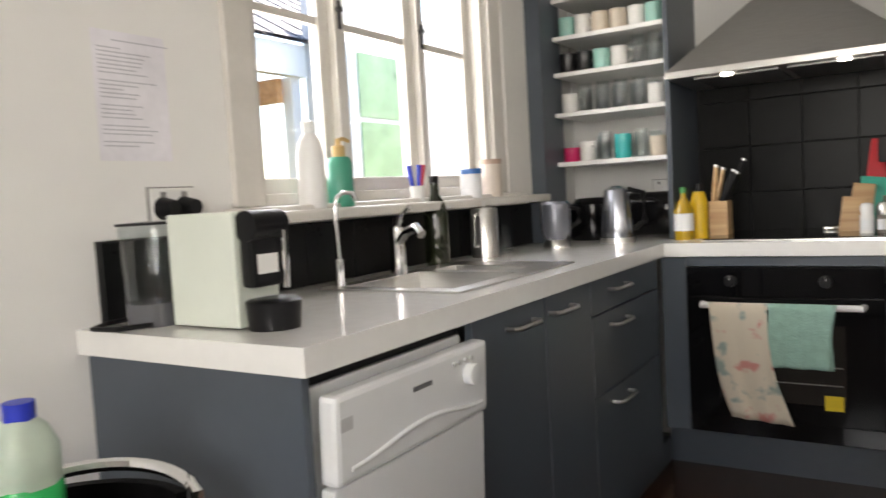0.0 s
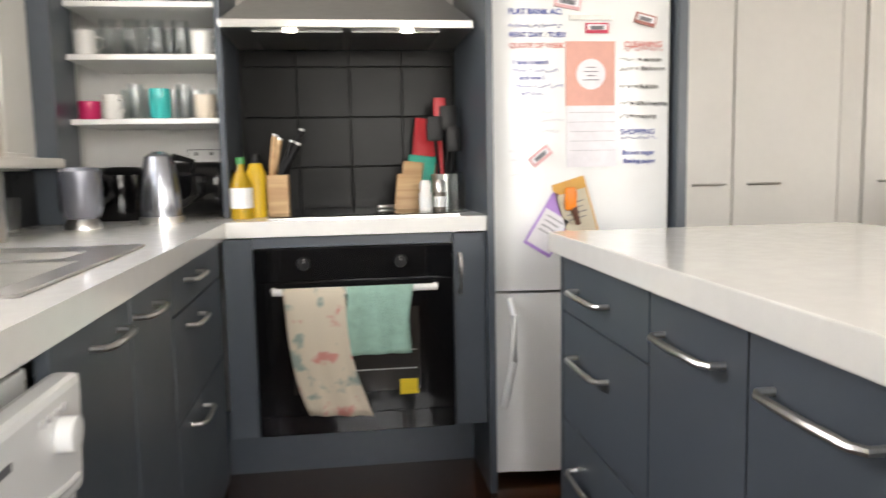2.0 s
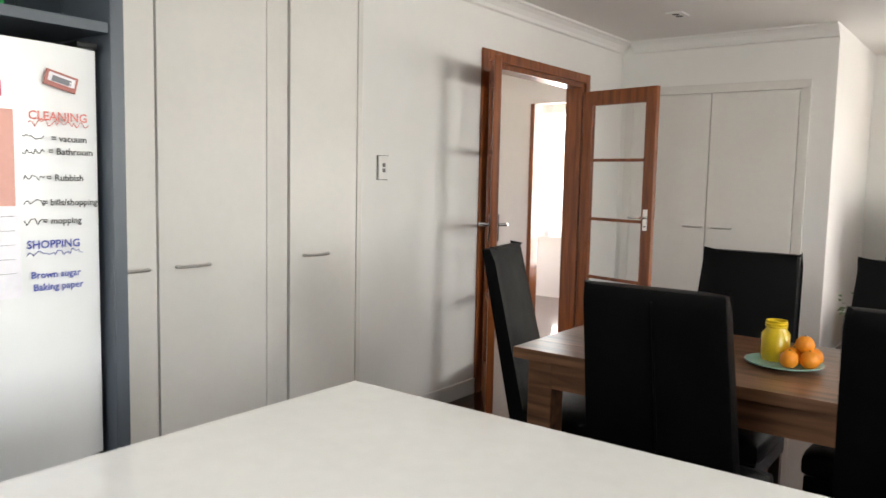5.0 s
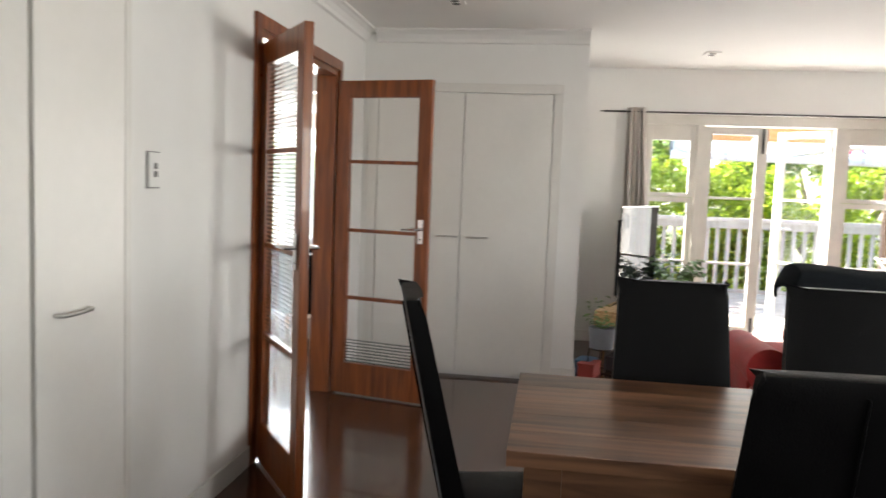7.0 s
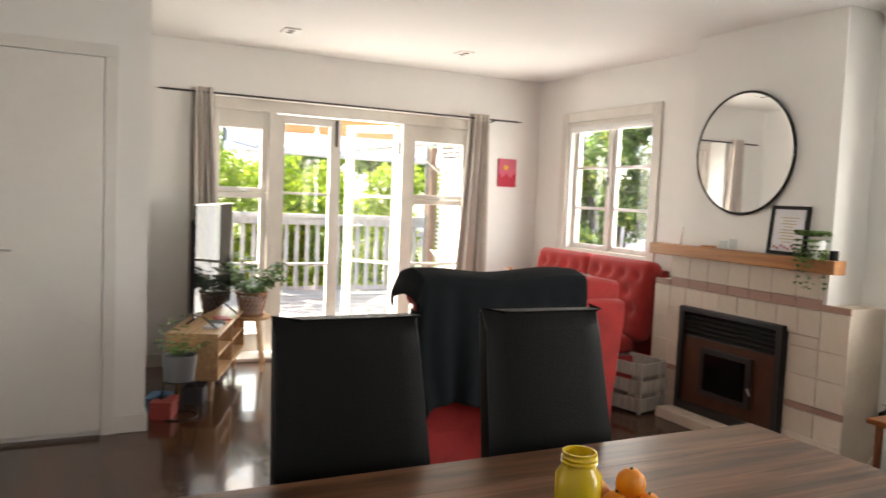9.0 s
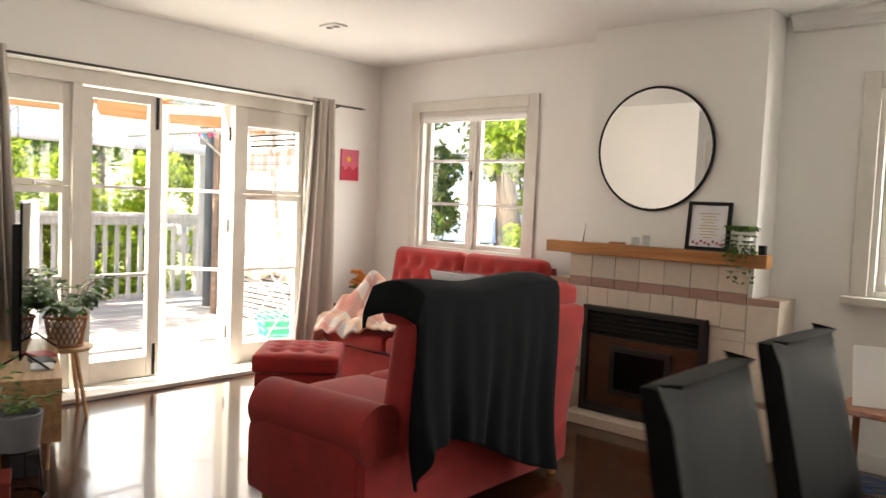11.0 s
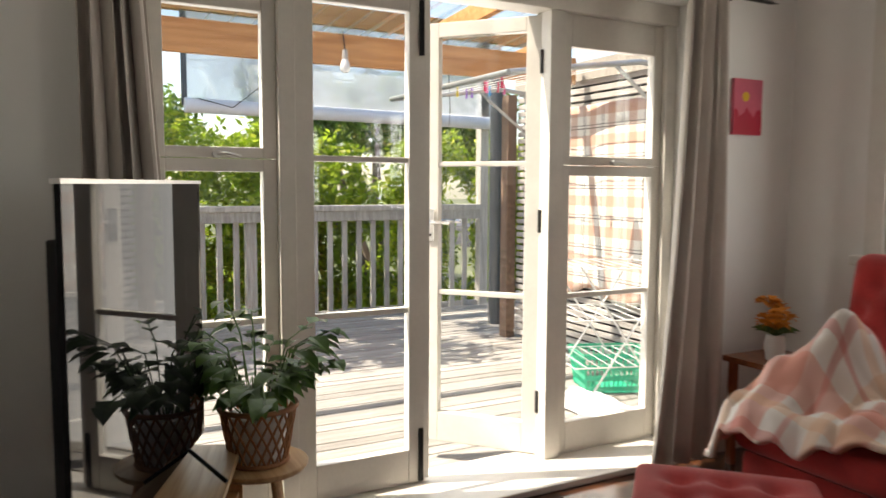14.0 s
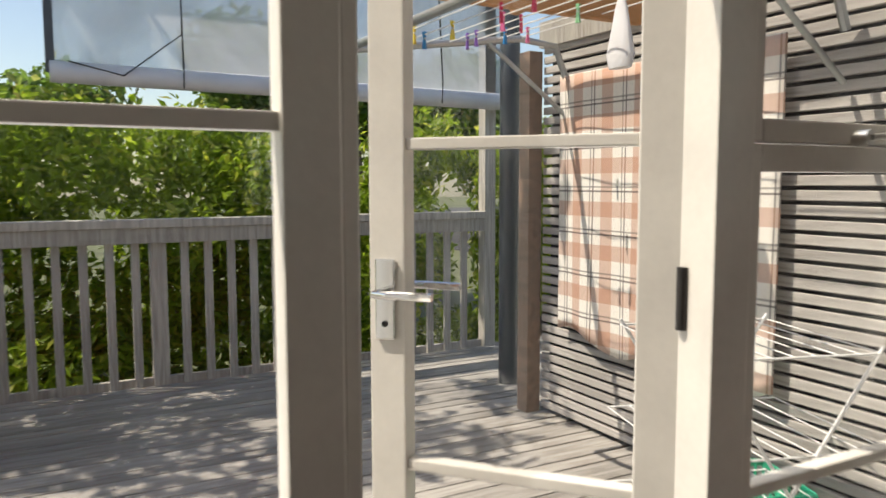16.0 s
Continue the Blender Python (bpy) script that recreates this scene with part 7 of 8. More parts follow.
note("leaflet", "purple and white leaflet pinned on the fridge", "leaflet", 1.035, 0.885, 0.10, 0.19, 32, plain("purple_card", (0.42, 0.24, 0.62), 0.5), PAPER, 0.3)
mg = thing("bottle_opener", "orange and brown toy magnet holding leaflets", "magnet", (1.095, -0.03, 0.96))
bm = bmesh.new()
cushion(bm, -0.02, -0.02, -0.03, 0.02, 0.0, 0.045, 0, 0.01, 3)
part("top", bm, plain("orange_plastic", (0.80, 0.22, 0.01), 0.4), mg, smooth=True)
part("tail", rod_bm((0.01, -0.01, -0.02), (0.025, -0.012, -0.075), 0.012, 0.008), plain("brown_plastic", (0.12, 0.05, 0.03), 0.4), mg)

# jug and chair beside the bench end
jug = thing("detergent_bottle", "clear plastic bottle of green liquid with a blue cap", "bottle", (-0.19, -2.255, 0.70))
bm = bmesh.new()
cushion(bm, -0.040, -0.040, 0.0, 0.040, 0.040, 0.165, 0.02, 0.026, 6)
part("body", bm, plain("milky_plastic", (0.62, 0.72, 0.60), 0.35, trans=0.3), jug, smooth=True)
bm = bmesh.new()
cushion(bm, -0.0412, -0.0412, 0.001, 0.0412, 0.0412, 0.112, 0.0, 0.026, 6)
part("liquid", bm, plain("green_liquid", (0.02, 0.45, 0.12), 0.2), jug, "bright green liquid", smooth=True)
part("cap", turned([(0.018, 0.178), (0.020, 0.178), (0.020, 0.202), (0.0, 0.204)], seg=24), plain("blue_cap", (0.02, 0.04, 0.45), 0.35), jug, smooth=True)
part("neck", turned([(0, 0.16), (0.020, 0.16), (0.017, 0.18), (0, 0.18)], seg=24), plain("milky_plastic", (0.62, 0.72, 0.60)), jug, smooth=True)
st = thing("bar_stool", "black padded stool with a chrome rim beside the bench", "stool", (-0.16, -2.24, 0.0))
part("seat", turned([(0, 0.64), (0.16, 0.64), (0.175, 0.66), (0.17, 0.69), (0.14, 0.70), (0, 0.70)], seg=32), LEATHER, st, smooth=True)
bm = bmesh.new()
bent(bm, [(0.18 * math.cos(a), 0.18 * math.sin(a), 0.665) for a in [2 * math.pi * k / 32 for k in range(33)]], 0.011, 8)
part("rim", bm, CHROME, st, "chrome rim", smooth=True)
arc = [math.radians(62 + 120 * k / 14) for k in range(15)]
bm = bmesh.new()
bent(bm, [(0.185 * math.cos(arc[0]), 0.185 * math.sin(arc[0]), 0.66)] + [(0.185 * math.cos(a), 0.185 * math.sin(a), 0.735 + 0.015 * math.sin((a - arc[0]) / (arc[-1] - arc[0]) * math.pi)) for a in arc] + [(0.185 * math.cos(arc[-1]), 0.185 * math.sin(arc[-1]), 0.66)], 0.011, 8)
part("back_rail", bm, CHROME, st, "bent chrome back rail", smooth=True)
bm = bmesh.new()
pad = [[bm.verts.new((r * math.cos(a), r * math.sin(a), z)) for a in arc[1:-1]] for r, z in ((0.178, 0.69), (0.178, 0.73), (0.160, 0.73), (0.160, 0.69))]
for q in range(4):
    for k in range(12):
        bm.faces.new((pad[q][k], pad[q][k + 1], pad[(q + 1) % 4][k + 1], pad[(q + 1) % 4][k]))
for k in (0, 12):
    bm.faces.new([pad[q][k] for q in range(4)])
part("backrest", bm, LEATHER, st, smooth=True)
for a in (0.8, 2.4, 3.9, 5.5):
    part("leg", rod_bm((0.19 * math.cos(a), 0.19 * math.sin(a), 0), (0.13 * math.cos(a), 0.13 * math.sin(a), 0.645), 0.011), CHROME, st, smooth=True)

# downlights
for x, y in ((5.51, 0.19), (7.07, -2.88), (7.12, -1.58), (4.99, -2.94), (5.0, -1.5)):
    d = thing("ceiling_light", "small square recessed ceiling downlight, switched off", "ceiling light", (x, y, H - 0.012), group="recessed downlights")
    part("frame", block(-0.075, -0.055, 0.0, 0.075, 0.055, 0.011), WHITEP, d, bevel=0.003)
    for s in (-0.033, 0.033):
        part("lens", rod_bm((s, 0, -0.002), (s, 0, 0.0), 0.024, seg=20), plain("lens_grey", (0.15, 0.15, 0.15), 0.2), d, "dark lamp lens")

# ---- on the table ----
jar = thing("yellow_jar", "yellow glass jar with a ribbed neck on the plate", "jar", (3.075, -1.105, 0.782))
part("body", turned([(0, 0), (0.040, 0), (0.043, 0.012), (0.043, 0.085), (0.032, 0.10), (0.032, 0.107), (0.035, 0.109), (0.032, 0.113), (0.035, 0.117), (0.032, 0.122), (0.033, 0.128), (0.028, 0.128), (0.028, 0.1), (0, 0.01)], seg=28), plain("yellow_enamel", (0.72, 0.50, 0.02), 0.25), jar, smooth=True)
single("dinner_plate", turned([(0, 0), (0.06, 0), (0.085, 0.006), (0.115, 0.012), (0.115, 0.015), (0.08, 0.010), (0, 0.008)], seg=40), plain("mint_china", (0.30, 0.52, 0.45), 0.2), "mint green plate holding oranges on the table", "plate", (3.045, -1.14, 0.773))
for dx, dy, dz in ((-0.025, -0.055, 0), (0.033, -0.055, 0), (-0.052, -0.003, 0), (0.068, -0.005, 0), (0.005, -0.003, 0), (0.004, -0.034, 0.040)):
    o = thing("orange", "ripe orange on the mint plate", "fruit", (3.035 + dx, -1.165 + dy, 0.783 + dz), group="oranges on the plate")
    part("peel", turned([(0, 0), (0.015, 0.0025), (0.026, 0.013), (0.0285, 0.027), (0.025, 0.041), (0.0135, 0.052), (0, 0.054)], seg=20), plain("orange_peel", (0.80, 0.26, 0.01), 0.45, bump=0.4, bscale=200), o, smooth=True)
    part("stalk", rod_bm((0, 0, 0.0525), (0, 0, 0.057), 0.003), plain("stalk", (0.08, 0.1, 0.02)), o)


# ---- soft things in the living room ----
def draped(name, label, cat, at, fn, nu, nv, mat, thick=0.012):
    """Cloth as a sheet of nu by nv faces; fn gives a place for u, v."""
    t = thing(name, label, cat, at)
    bm = bmesh.new()
    g = [[bm.verts.new(fn(i / nu, j / nv)) for i in range(nu + 1)] for j in range(nv + 1)]
    for j in range(nv):
        for i in range(nu):
            bm.faces.new((g[j][i], g[j][i + 1], g[j + 1][i + 1], g[j + 1][i]))
    ob = part("cloth", bm, mat, t, smooth=True, world=True)
    s = ob.modifiers.new("thickness", "SOLIDIFY")
    s.thickness, s.offset = thick, 0
    return t


def over_back(u, v):
    """The throw: up from the seat, over the loveseat's top and down behind it, its end hanging over the side."""
    w = 1.03 * u - 0.12
    out = max(0.0, -w)
    y = -1.715 - max(0.0, w) + 0.012 * math.sin(v * 9) + 0.035 * min(1.0, out * 12)
    wave = 0.018 * math.sin(u * 23 + v * 2) + 0.012 * math.sin(u * 51)
    top, edge = 1.0 + 0.012 * math.sin(u * 9), 0.32 + 0.10 * math.sin(u * 4.0 + 0.5) - 0.12 * max(0, u - 0.3)
    if v < 0.25:
        k = v / 0.25
        x, z = 5.375 - 0.02 * k, 0.93 + 0.015 * math.sin(u * 7) * (1 - k) + (top - 0.95) * k
    elif v < 0.42:
        k = (v - 0.25) / 0.17
        x, z = 5.355 - 0.25 * k, top - 0.02 + 0.03 * math.sin(k * math.pi)
    else:
        k = (v - 0.42) / 0.58
        x, z = 5.10 - 0.04 * k + wave * k, top - 0.02 - (top - edge) * k
        y += 0.03 * math.sin(k * 4 + u * 6) * k
    if out:
        z -= out * 0.9
        x += 0.02 * math.sin(out * 20 + v * 5) * out / 0.3
    return Vector((x, y, z))


draped("throw_blanket", "charcoal knitted throw hung over the loveseat's back", "throw", (5.2, -2.1, 0.3), over_back, 70, 60, THROW, 0.014)


def pile(u, v):
    """A crumpled blanket over the sofa's end."""
    x = 7.36 - 0.80 * u + 0.03 * math.sin(v * 7)
    y = -3.02 - 0.62 * v + 0.05 * math.sin(u * 6)
    n = noise.noise(Vector((u * 5.2, v * 4.1, 1.3)))
    n2 = noise.noise(Vector((u * 12, v * 10, 4.7)))
    peak = 0.20 * math.exp(-((u - 0.33) / 0.085) ** 2 - ((v - 0.62) / 0.22) ** 2)
    shoulder = 0.13 * math.exp(-abs((u - 0.26) / 0.24) ** 3 - abs((v - 0.60) / 0.34) ** 3)
    tail = 0.09 * math.exp(-((u - 0.80) / 0.14) ** 2 - ((v - 0.70) / 0.22) ** 2)
    fold = 0.022 * abs(math.sin(u * 15 + 3.0 * v + 2.0 * n)) + 0.014 * abs(math.sin(v * 17 - u * 6))
    z = 0.49 + 0.04 * n + 0.022 * n2 + fold + peak + shoulder + tail
    if u < 0.12:
        z -= (0.12 - u) * 1.4
    if v < 0.10:
        z -= (0.10 - v) * 1.3 * (1 - u)
        y += 0.02
    return Vector((x, y, max(z, 0.492 if u > 0.12 and v > 0.1 else 0.30)))


draped("fleece_blanket", "crumpled pink and cream checked fleece blanket on the sofa", "blanket", (6.95, -3.3, 0.45), pile, 90, 80, plaid("pink_fleece", (0.80, 0.74, 0.68, 1), ("X", "Y"), 3.1, ((0.05, 0.36, (0.66, 0.24, 0.17, 1), 0.62), (0.48, 0.62, (0.74, 0.45, 0.26, 1), 0.5), (0.80, 0.86, (0.60, 0.16, 0.13, 1), 0.55))), 0.02)


def pillow(label, at, rx, rz, w, mat, fluff=0):
    t = thing("cushion", label, "cushion", at, rz)
    bm = bmesh.new()
    n = 18
    m = Matrix.Rotation(radians(rx), 4, "X")
    for s in (1, -1):
        g = [[bm.verts.new(m @ Vector(((2 * i / n - 1) * w * (1 - 0.08 * (1 - abs(2 * j / n - 1))), (2 * j / n - 1) * w * (1 - 0.08 * (1 - abs(2 * i / n - 1))), s * 0.085 * ((1 - (2 * i / n - 1) ** 2) * (1 - (2 * j / n - 1) ** 2)) ** 0.45 + (0.004 * math.sin(i * 7 + j * 5) if fluff else 0)))) for i in range(n + 1)] for j in range(n + 1)]
        for j in range(n):
            for i in range(n):
                bm.faces.new((g[j][i], g[j][i + 1], g[j + 1][i + 1], g[j + 1][i]))
    bmesh.ops.remove_doubles(bm, verts=bm.verts, dist=1e-4)
    cover = part("cover", bm, mat, t, smooth=True)
    if fluff:
        rng = random.Random(3)
        bm = bmesh.new()
        for _ in range(2600):
            a, b = rng.uniform(-0.96, 0.96), rng.uniform(-0.96, 0.96)
            p = m @ Vector((a * w * 0.95, b * w * 0.95, 0.083 * ((1 - a * a) * (1 - b * b)) ** 0.45))
            q = p + m @ Vector((rng.uniform(-0.02, 0.02), rng.uniform(-0.02, 0.02), rng.uniform(0.004, 0.016)))
            d = m @ Vector((0.002, 0, 0))
            bm.faces.new((bm.verts.new(p - d), bm.verts.new(p + d), bm.verts.new(q)))
        tagged(part("pile", bm, mat, cover, "shaggy grey pile"), kind="stuff")


pillow("fluffy pale grey cushion on the sofa", (6.30, -3.45, 0.69), 60, 10, 0.235, material("grey_shag", (0.42, 0.43, 0.45), 0.95, vary=0.2, scale=30, bump=1.0, bscale=120), 1)
pillow("plain pale pink cushion on the sofa", (6.10, -3.17, 0.60), 38, -20, 0.19, material("pink_linen", (0.66, 0.44, 0.42), 0.9, vary=0.06, bump=0.3, bscale=300))

# side table with flowers in the corner
sd2 = thing("side_table", "small dark corner table beside the sofa", "side table", (7.66, -3.78, 0))
part("top", block(-0.17, -0.17, 0.47, 0.17, 0.17, 0.495), DOORWOOD, sd2, bevel=0.004)
for x in (-0.15, 0.12):
    for y in (-0.15, 0.12):
        part("leg", block(x, y, 0, x + 0.03, y + 0.03, 0.47), DOORWOOD, sd2)
fl = thing("flower_vase", "orange and yellow flowers in a white vase", "flowers", (7.66, -3.74, 0.495))
part("vase", turned([(0, 0), (0.035, 0), (0.045, 0.06), (0.035, 0.11), (0.032, 0.11), (0, 0.1)], seg=20), WHITEP, fl, smooth=True)
rng = random.Random(4)
bm = bmesh.new()
for k in range(24):
    a, r, h = rng.uniform(0, 6.28), rng.uniform(0, 0.09), rng.uniform(0.15, 0.27)
    c = Vector((r * math.cos(a), r * math.sin(a), h))
    for q in range(9):
        b2 = q * 0.7
        leaf_card(bm, c, c + Vector((0.032 * math.cos(b2), 0.032 * math.sin(b2), rng.uniform(-0.012, 0.034))), 0.015)
part("petals", bm, plain("petal_orange", (0.72, 0.26, 0.02), 0.6), fl, "orange petals")
bm = bmesh.new()
for k in range(10):
    a = k * 0.63
    leaf_card(bm, (0, 0, 0.10), (0.1 * math.cos(a), 0.1 * math.sin(a), 0.17), 0.02)
part("leaves", bm, LEAF, fl)

# on the mantel
pf = thing("picture_frame", "black framed floral print leaning on the mantel", "picture frame", (4.90, -3.845, 1.126))
tl = Matrix.Rotation(radians(6), 4, "X")
bm = bmesh.new()
for v in ((-0.125, 0, -0.105, 0.275), (0.105, 0, 0.125, 0.275), (-0.105, 0, 0.105, 0.02), (-0.105, 0.255, 0.105, 0.275)):
    box(bm, v[0], 0.0, v[1], v[2], 0.018, v[3], tl)
part("frame", bm, BLACK, pf)
part("print", block(-0.105, 0.004, 0.02, 0.105, 0.010, 0.255, m=tl), plain("print_paper", (0.70, 0.70, 0.74), 0.4), pf)
bm = bmesh.new()
for k in range(9):
    w = (0.03, 0.05, 0.04, 0.06, 0.05)[k % 5]
    box(bm, -w, 0.0102, 0.07 + 0.017 * k, w, 0.0115, 0.075 + 0.017 * k, tl)
part("lettering", bm, plain("gold_ink", (0.5, 0.38, 0.18), 0.5), pf, "unreadable gold lettering")
bm = bmesh.new()
for k in range(8):
    tube(bm, tl @ Vector((-0.08 + 0.023 * k, 0.0103, 0.035 + 0.008 * (k % 3))), tl @ Vector((-0.08 + 0.023 * k, 0.0113, 0.035 + 0.008 * (k % 3))), 0.009)
part("flowers", bm, plain("dusty_rose", (0.45, 0.15, 0.18), 0.6), pf)
mp_ = thing("potted_plant", "trailing green plant in a white pot on the mantel", "plant", (4.675, -3.80, 1.126))
part("pot", turned([(0, 0), (0.035, 0), (0.045, 0.10), (0.04, 0.10), (0, 0.09)], seg=24), WHITE, mp_, smooth=True)
bm = bmesh.new()
for k in range(34):
    a = rng.uniform(0.3, 2.6) if k % 3 else rng.uniform(0, 6.28)
    L = rng.uniform(0.08, 0.40)
    p = Vector((0, 0, 0.10))
    for j in range(int(L / 0.02)):
        s = j * 0.02
        out = min(0.095 if math.sin(a) > 0.5 else 0.045, 0.02 + s * 1.4)
        q = Vector((out * math.cos(a) + 0.01 * math.sin(j), out * math.sin(a), 0.13 + 0.02 * math.sin(s * 30) - max(0, s - 0.10)))
        b2 = rng.uniform(0, 6.28)
        leaf_card(bm, q, q + Vector((0.026 * math.cos(b2), 0.026 * math.sin(b2), -0.006)), 0.012)
part("foliage", bm, LEAF, mp_, "small trailing leaves")
for lab, x, h, r in (("small clear glass candle holder", 5.33, 0.05, 0.025), ("small clear glass candle holder", 5.26, 0.065, 0.022)):
    bottle(lab, (x, -3.82, 1.126), [(0, 0), (r, 0), (r, h), (r - 0.003, h), (r - 0.003, 0.01), (0, 0.01)], CLEAR, name="candle_holder", cat="candle")
single("wood_trinket", block(-0.05, -0.015, 0, 0.05, 0.015, 0.012), MANTEL, "small carved wooden dish on the mantel", "ornament", (5.45, -3.82, 1.126), 8, bevel=0.004)
single("incense_stick", rod_bm((0, 0, 0), (-0.015, 0, 0.12), 0.004, 0.001, 8), BLACK, "thin dark stick standing on the mantel", "ornament", (5.69, -3.82, 1.126))
single("dark_candle", turned([(0, 0), (0.022, 0), (0.022, 0.05), (0, 0.05)], seg=20), BLACK, "short dark candle jar on the mantel", "candle", (4.585, -3.82, 1.126))

# crate by the hearth
cr_ = thing("wooden_crate", "weathered wooden crate by the fireplace", "crate", (5.93, -3.70, 0), 12)
for z in (0.02, 0.135, 0.25):
    for v in ((-0.18, -0.15, 0.18, -0.138), (-0.18, 0.138, 0.18, 0.15), (-0.18, -0.138, -0.168, 0.138), (0.168, -0.138, 0.18, 0.138)):
        part("slat", block(v[0], v[1], z, v[2], v[3], z + 0.085), RAILW, cr_, bevel=0.003)
for x in (-0.167, 0.147):
    for y in (-0.137, 0.117):
        part("corner_post", block(x, y, 0, x + 0.02, y + 0.02, 0.34), RAILW, cr_)
part("bottom", block(-0.167, -0.137, 0.01, 0.167, 0.137, 0.02), RAILW, cr_)

# small table with a frame, monitor on the sill side
stb = thing("side_table", "small oak side table by the window", "side table", (3.88, -3.62, 0))
part("top", block(-0.22, -0.16, 0.44, 0.22, 0.16, 0.465), DOORWOOD, stb, bevel=0.006)
for x in (-0.19, 0.17):
    for y in (-0.13, 0.11):
        part("leg", rod_bm((x + 0.01, y + 0.01, 0), (x + 0.01, y + 0.01, 0.44), 0.014, 0.018), DOORWOOD, stb)
fr2 = thing("picture_frame", "white framed colourful picture leaning on the side table", "picture frame", (3.95, -3.60, 0.466), 200)
tl = Matrix.Rotation(radians(-22), 4, "X")
part("frame", block(-0.10, 0, 0, 0.10, 0.015, 0.29, m=tl), WHITEP, fr2, bevel=0.003)
part("print", block(-0.075, 0.0152, 0.03, 0.075, 0.017, 0.26, m=tl), material("colour_print", (0.55, 0.42, 0.10), 0.5, vary=0.6, scale=14), fr2)
mon = thing("monitor", "black computer monitor on a desk by the window", "monitor", (3.62, -3.80, 0.74), 6)
part("screen", block(-0.24, -0.012, 0.14, 0.24, 0.012, 0.43), BLACK, mon, bevel=0.004)
part("stand", rod_bm((0, -0.02, 0.005), (0, -0.02, 0.16), 0.018), BLACK, mon)
part("foot", turned([(0, 0), (0.10, 0), (0.10, 0.008), (0, 0.01)], seg=28), BLACK, mon)
dsk = thing("desk", "white desk under the dining room window", "desk", (3.35, -3.85, 0))
part("top", block(-0.50, -0.27, 0.71, 0.40, 0.25, 0.738), WHITEP, dsk, bevel=0.003)
for x in (-0.48, 0.34):
    for y in (-0.25, 0.19):
        part("leg", block(x, y, 0, x + 0.04, y + 0.04, 0.71), WHITEP, dsk)
cb = thing("cable_tangle", "loose tangle of blue cables on the floor", "cable", (4.0, -3.75, 0))
bm = bmesh.new()
rng = random.Random(6)
for k in range(4):
    pts, p = [], Vector((rng.uniform(-0.2, 0.2), rng.uniform(-0.1, 0.1), 0.01))
    for j in range(28):
        a = j * 0.6 + k
        pts.append(p + Vector((0.12 * math.cos(a) + 0.01 * j - 0.1, 0.07 * math.sin(a * 1.1), 0.02 + 0.02 * math.sin(a * 0.7) + 0.01 * k)))
    bent(bm, pts, 0.004, 6)
part("cables", bm, plain("blue_cable", (0.03, 0.10, 0.25), 0.5), cb, smooth=True)
bm = bmesh.new()
bent(bm, [(4.41, -4.10, 0.32), (4.405, -4.06, 0.25), (4.43, -4.05, 0.12), (4.47, -4.03, 0.02), (4.3, -3.95, 0.008), (4.1, -3.9, 0.008)], 0.005, 6)
part("white_cord", bm, WHITEP, cb, "white power cord", world=True)

# magazines and clutter by the television
for k, (dx, c) in enumerate(((0.25, (0.6, 0.6, 0.62)), (0.40, (0.06, 0.06, 0.07)), (0.56, (0.5, 0.08, 0.08)))):
    m = pose(6.82, -0.94, 0, 0, 0, -20)
    p = m @ Vector((dx, -0.08, 0.45))
    single("magazine", block(-0.07, -0.05, 0, 0.07, 0.05, 0.012), plain(f"magazine_{k}", c, 0.4), "magazine lying on the television unit", "magazine", tuple(p), -20 + 12 * k, bevel=0.001, smooth=False)
for k, (x, y, z, c) in enumerate(((6.62, -0.76, 0.0, (0.35, 0.05, 0.04)), (6.72, -0.74, 0.0, (0.08, 0.2, 0.35)), (6.90, -0.98, 0.0, (0.05, 0.05, 0.06)), (7.15, -1.06, 0.0, (0.4, 0.35, 0.3)))):
    bx = thing("storage_box", "small cardboard box of games under the television unit", "box", (x, y, z), -20)
    part("box", block(-0.09, -0.06, 0, 0.09, 0.06, 0.085), plain(f"box_tone_{k}", c, 0.6), bx, bevel=0.003)
    part("lid", block(-0.093, -0.063, 0.0855, 0.093, 0.063, 0.105), plain(f"box_tone_{k}", c), bx, bevel=0.002)

# ---- on the deck ----
lamp = thing("light_bulb", "bare white bulb hanging from the veranda beam", "light bulb", (9.94, -2.63, 1.93))
part("bulb", turned([(0, 0), (0.02, 0.004), (0.032, 0.025), (0.03, 0.05), (0.016, 0.085), (0, 0.086)], seg=20), WHITE, lamp, smooth=True)
part("socket", rod_bm((0, 0, 0.08), (0, 0, 0.14), 0.018), plain("socket_grey", (0.4, 0.38, 0.36)), lamp)
part("flex", rod_bm((0, 0, 0.14), (0.04, 0, 0.26), 0.004), BLACK, lamp)
cl = thing("clothesline", "folding steel wall clothesline with bright pegs on white cords", "clothesline", (9.8, -4.45, 1.95))
ALU = plain("dull_aluminium", (0.45, 0.47, 0.48), 0.45, metal=0.8)
for x in (9.05, 10.62):
    bm = bmesh.new()
    bent(bm, [(x, -4.5, 1.80), (x, -4.42, 1.98), (x, -4.2, 2.0), (x, -3.25, 1.87)], 0.018, 8)
    part("arm", bm, ALU, cl, "grey steel arm", smooth=True, world=True)
    bm = bmesh.new()
    tube(bm, (x, -4.5, 1.62), (x, -4.0, 1.97), 0.012)
    part("brace", bm, ALU, cl, world=True)
part("front_bar", rod_bm((9.05, -3.25, 1.87), (10.62, -3.25, 1.87), 0.018), ALU, cl, world=True)
for k in range(7):
    y = -3.36 - 0.14 * k
    part("cord", rod_bm((9.06, y, 1.875 - (y + 3.25) * 0.137), (10.61, y, 1.875 - (y + 3.25) * 0.137), 0.003, seg=6), WHITEP, cl, world=True)
rng = random.Random(9)
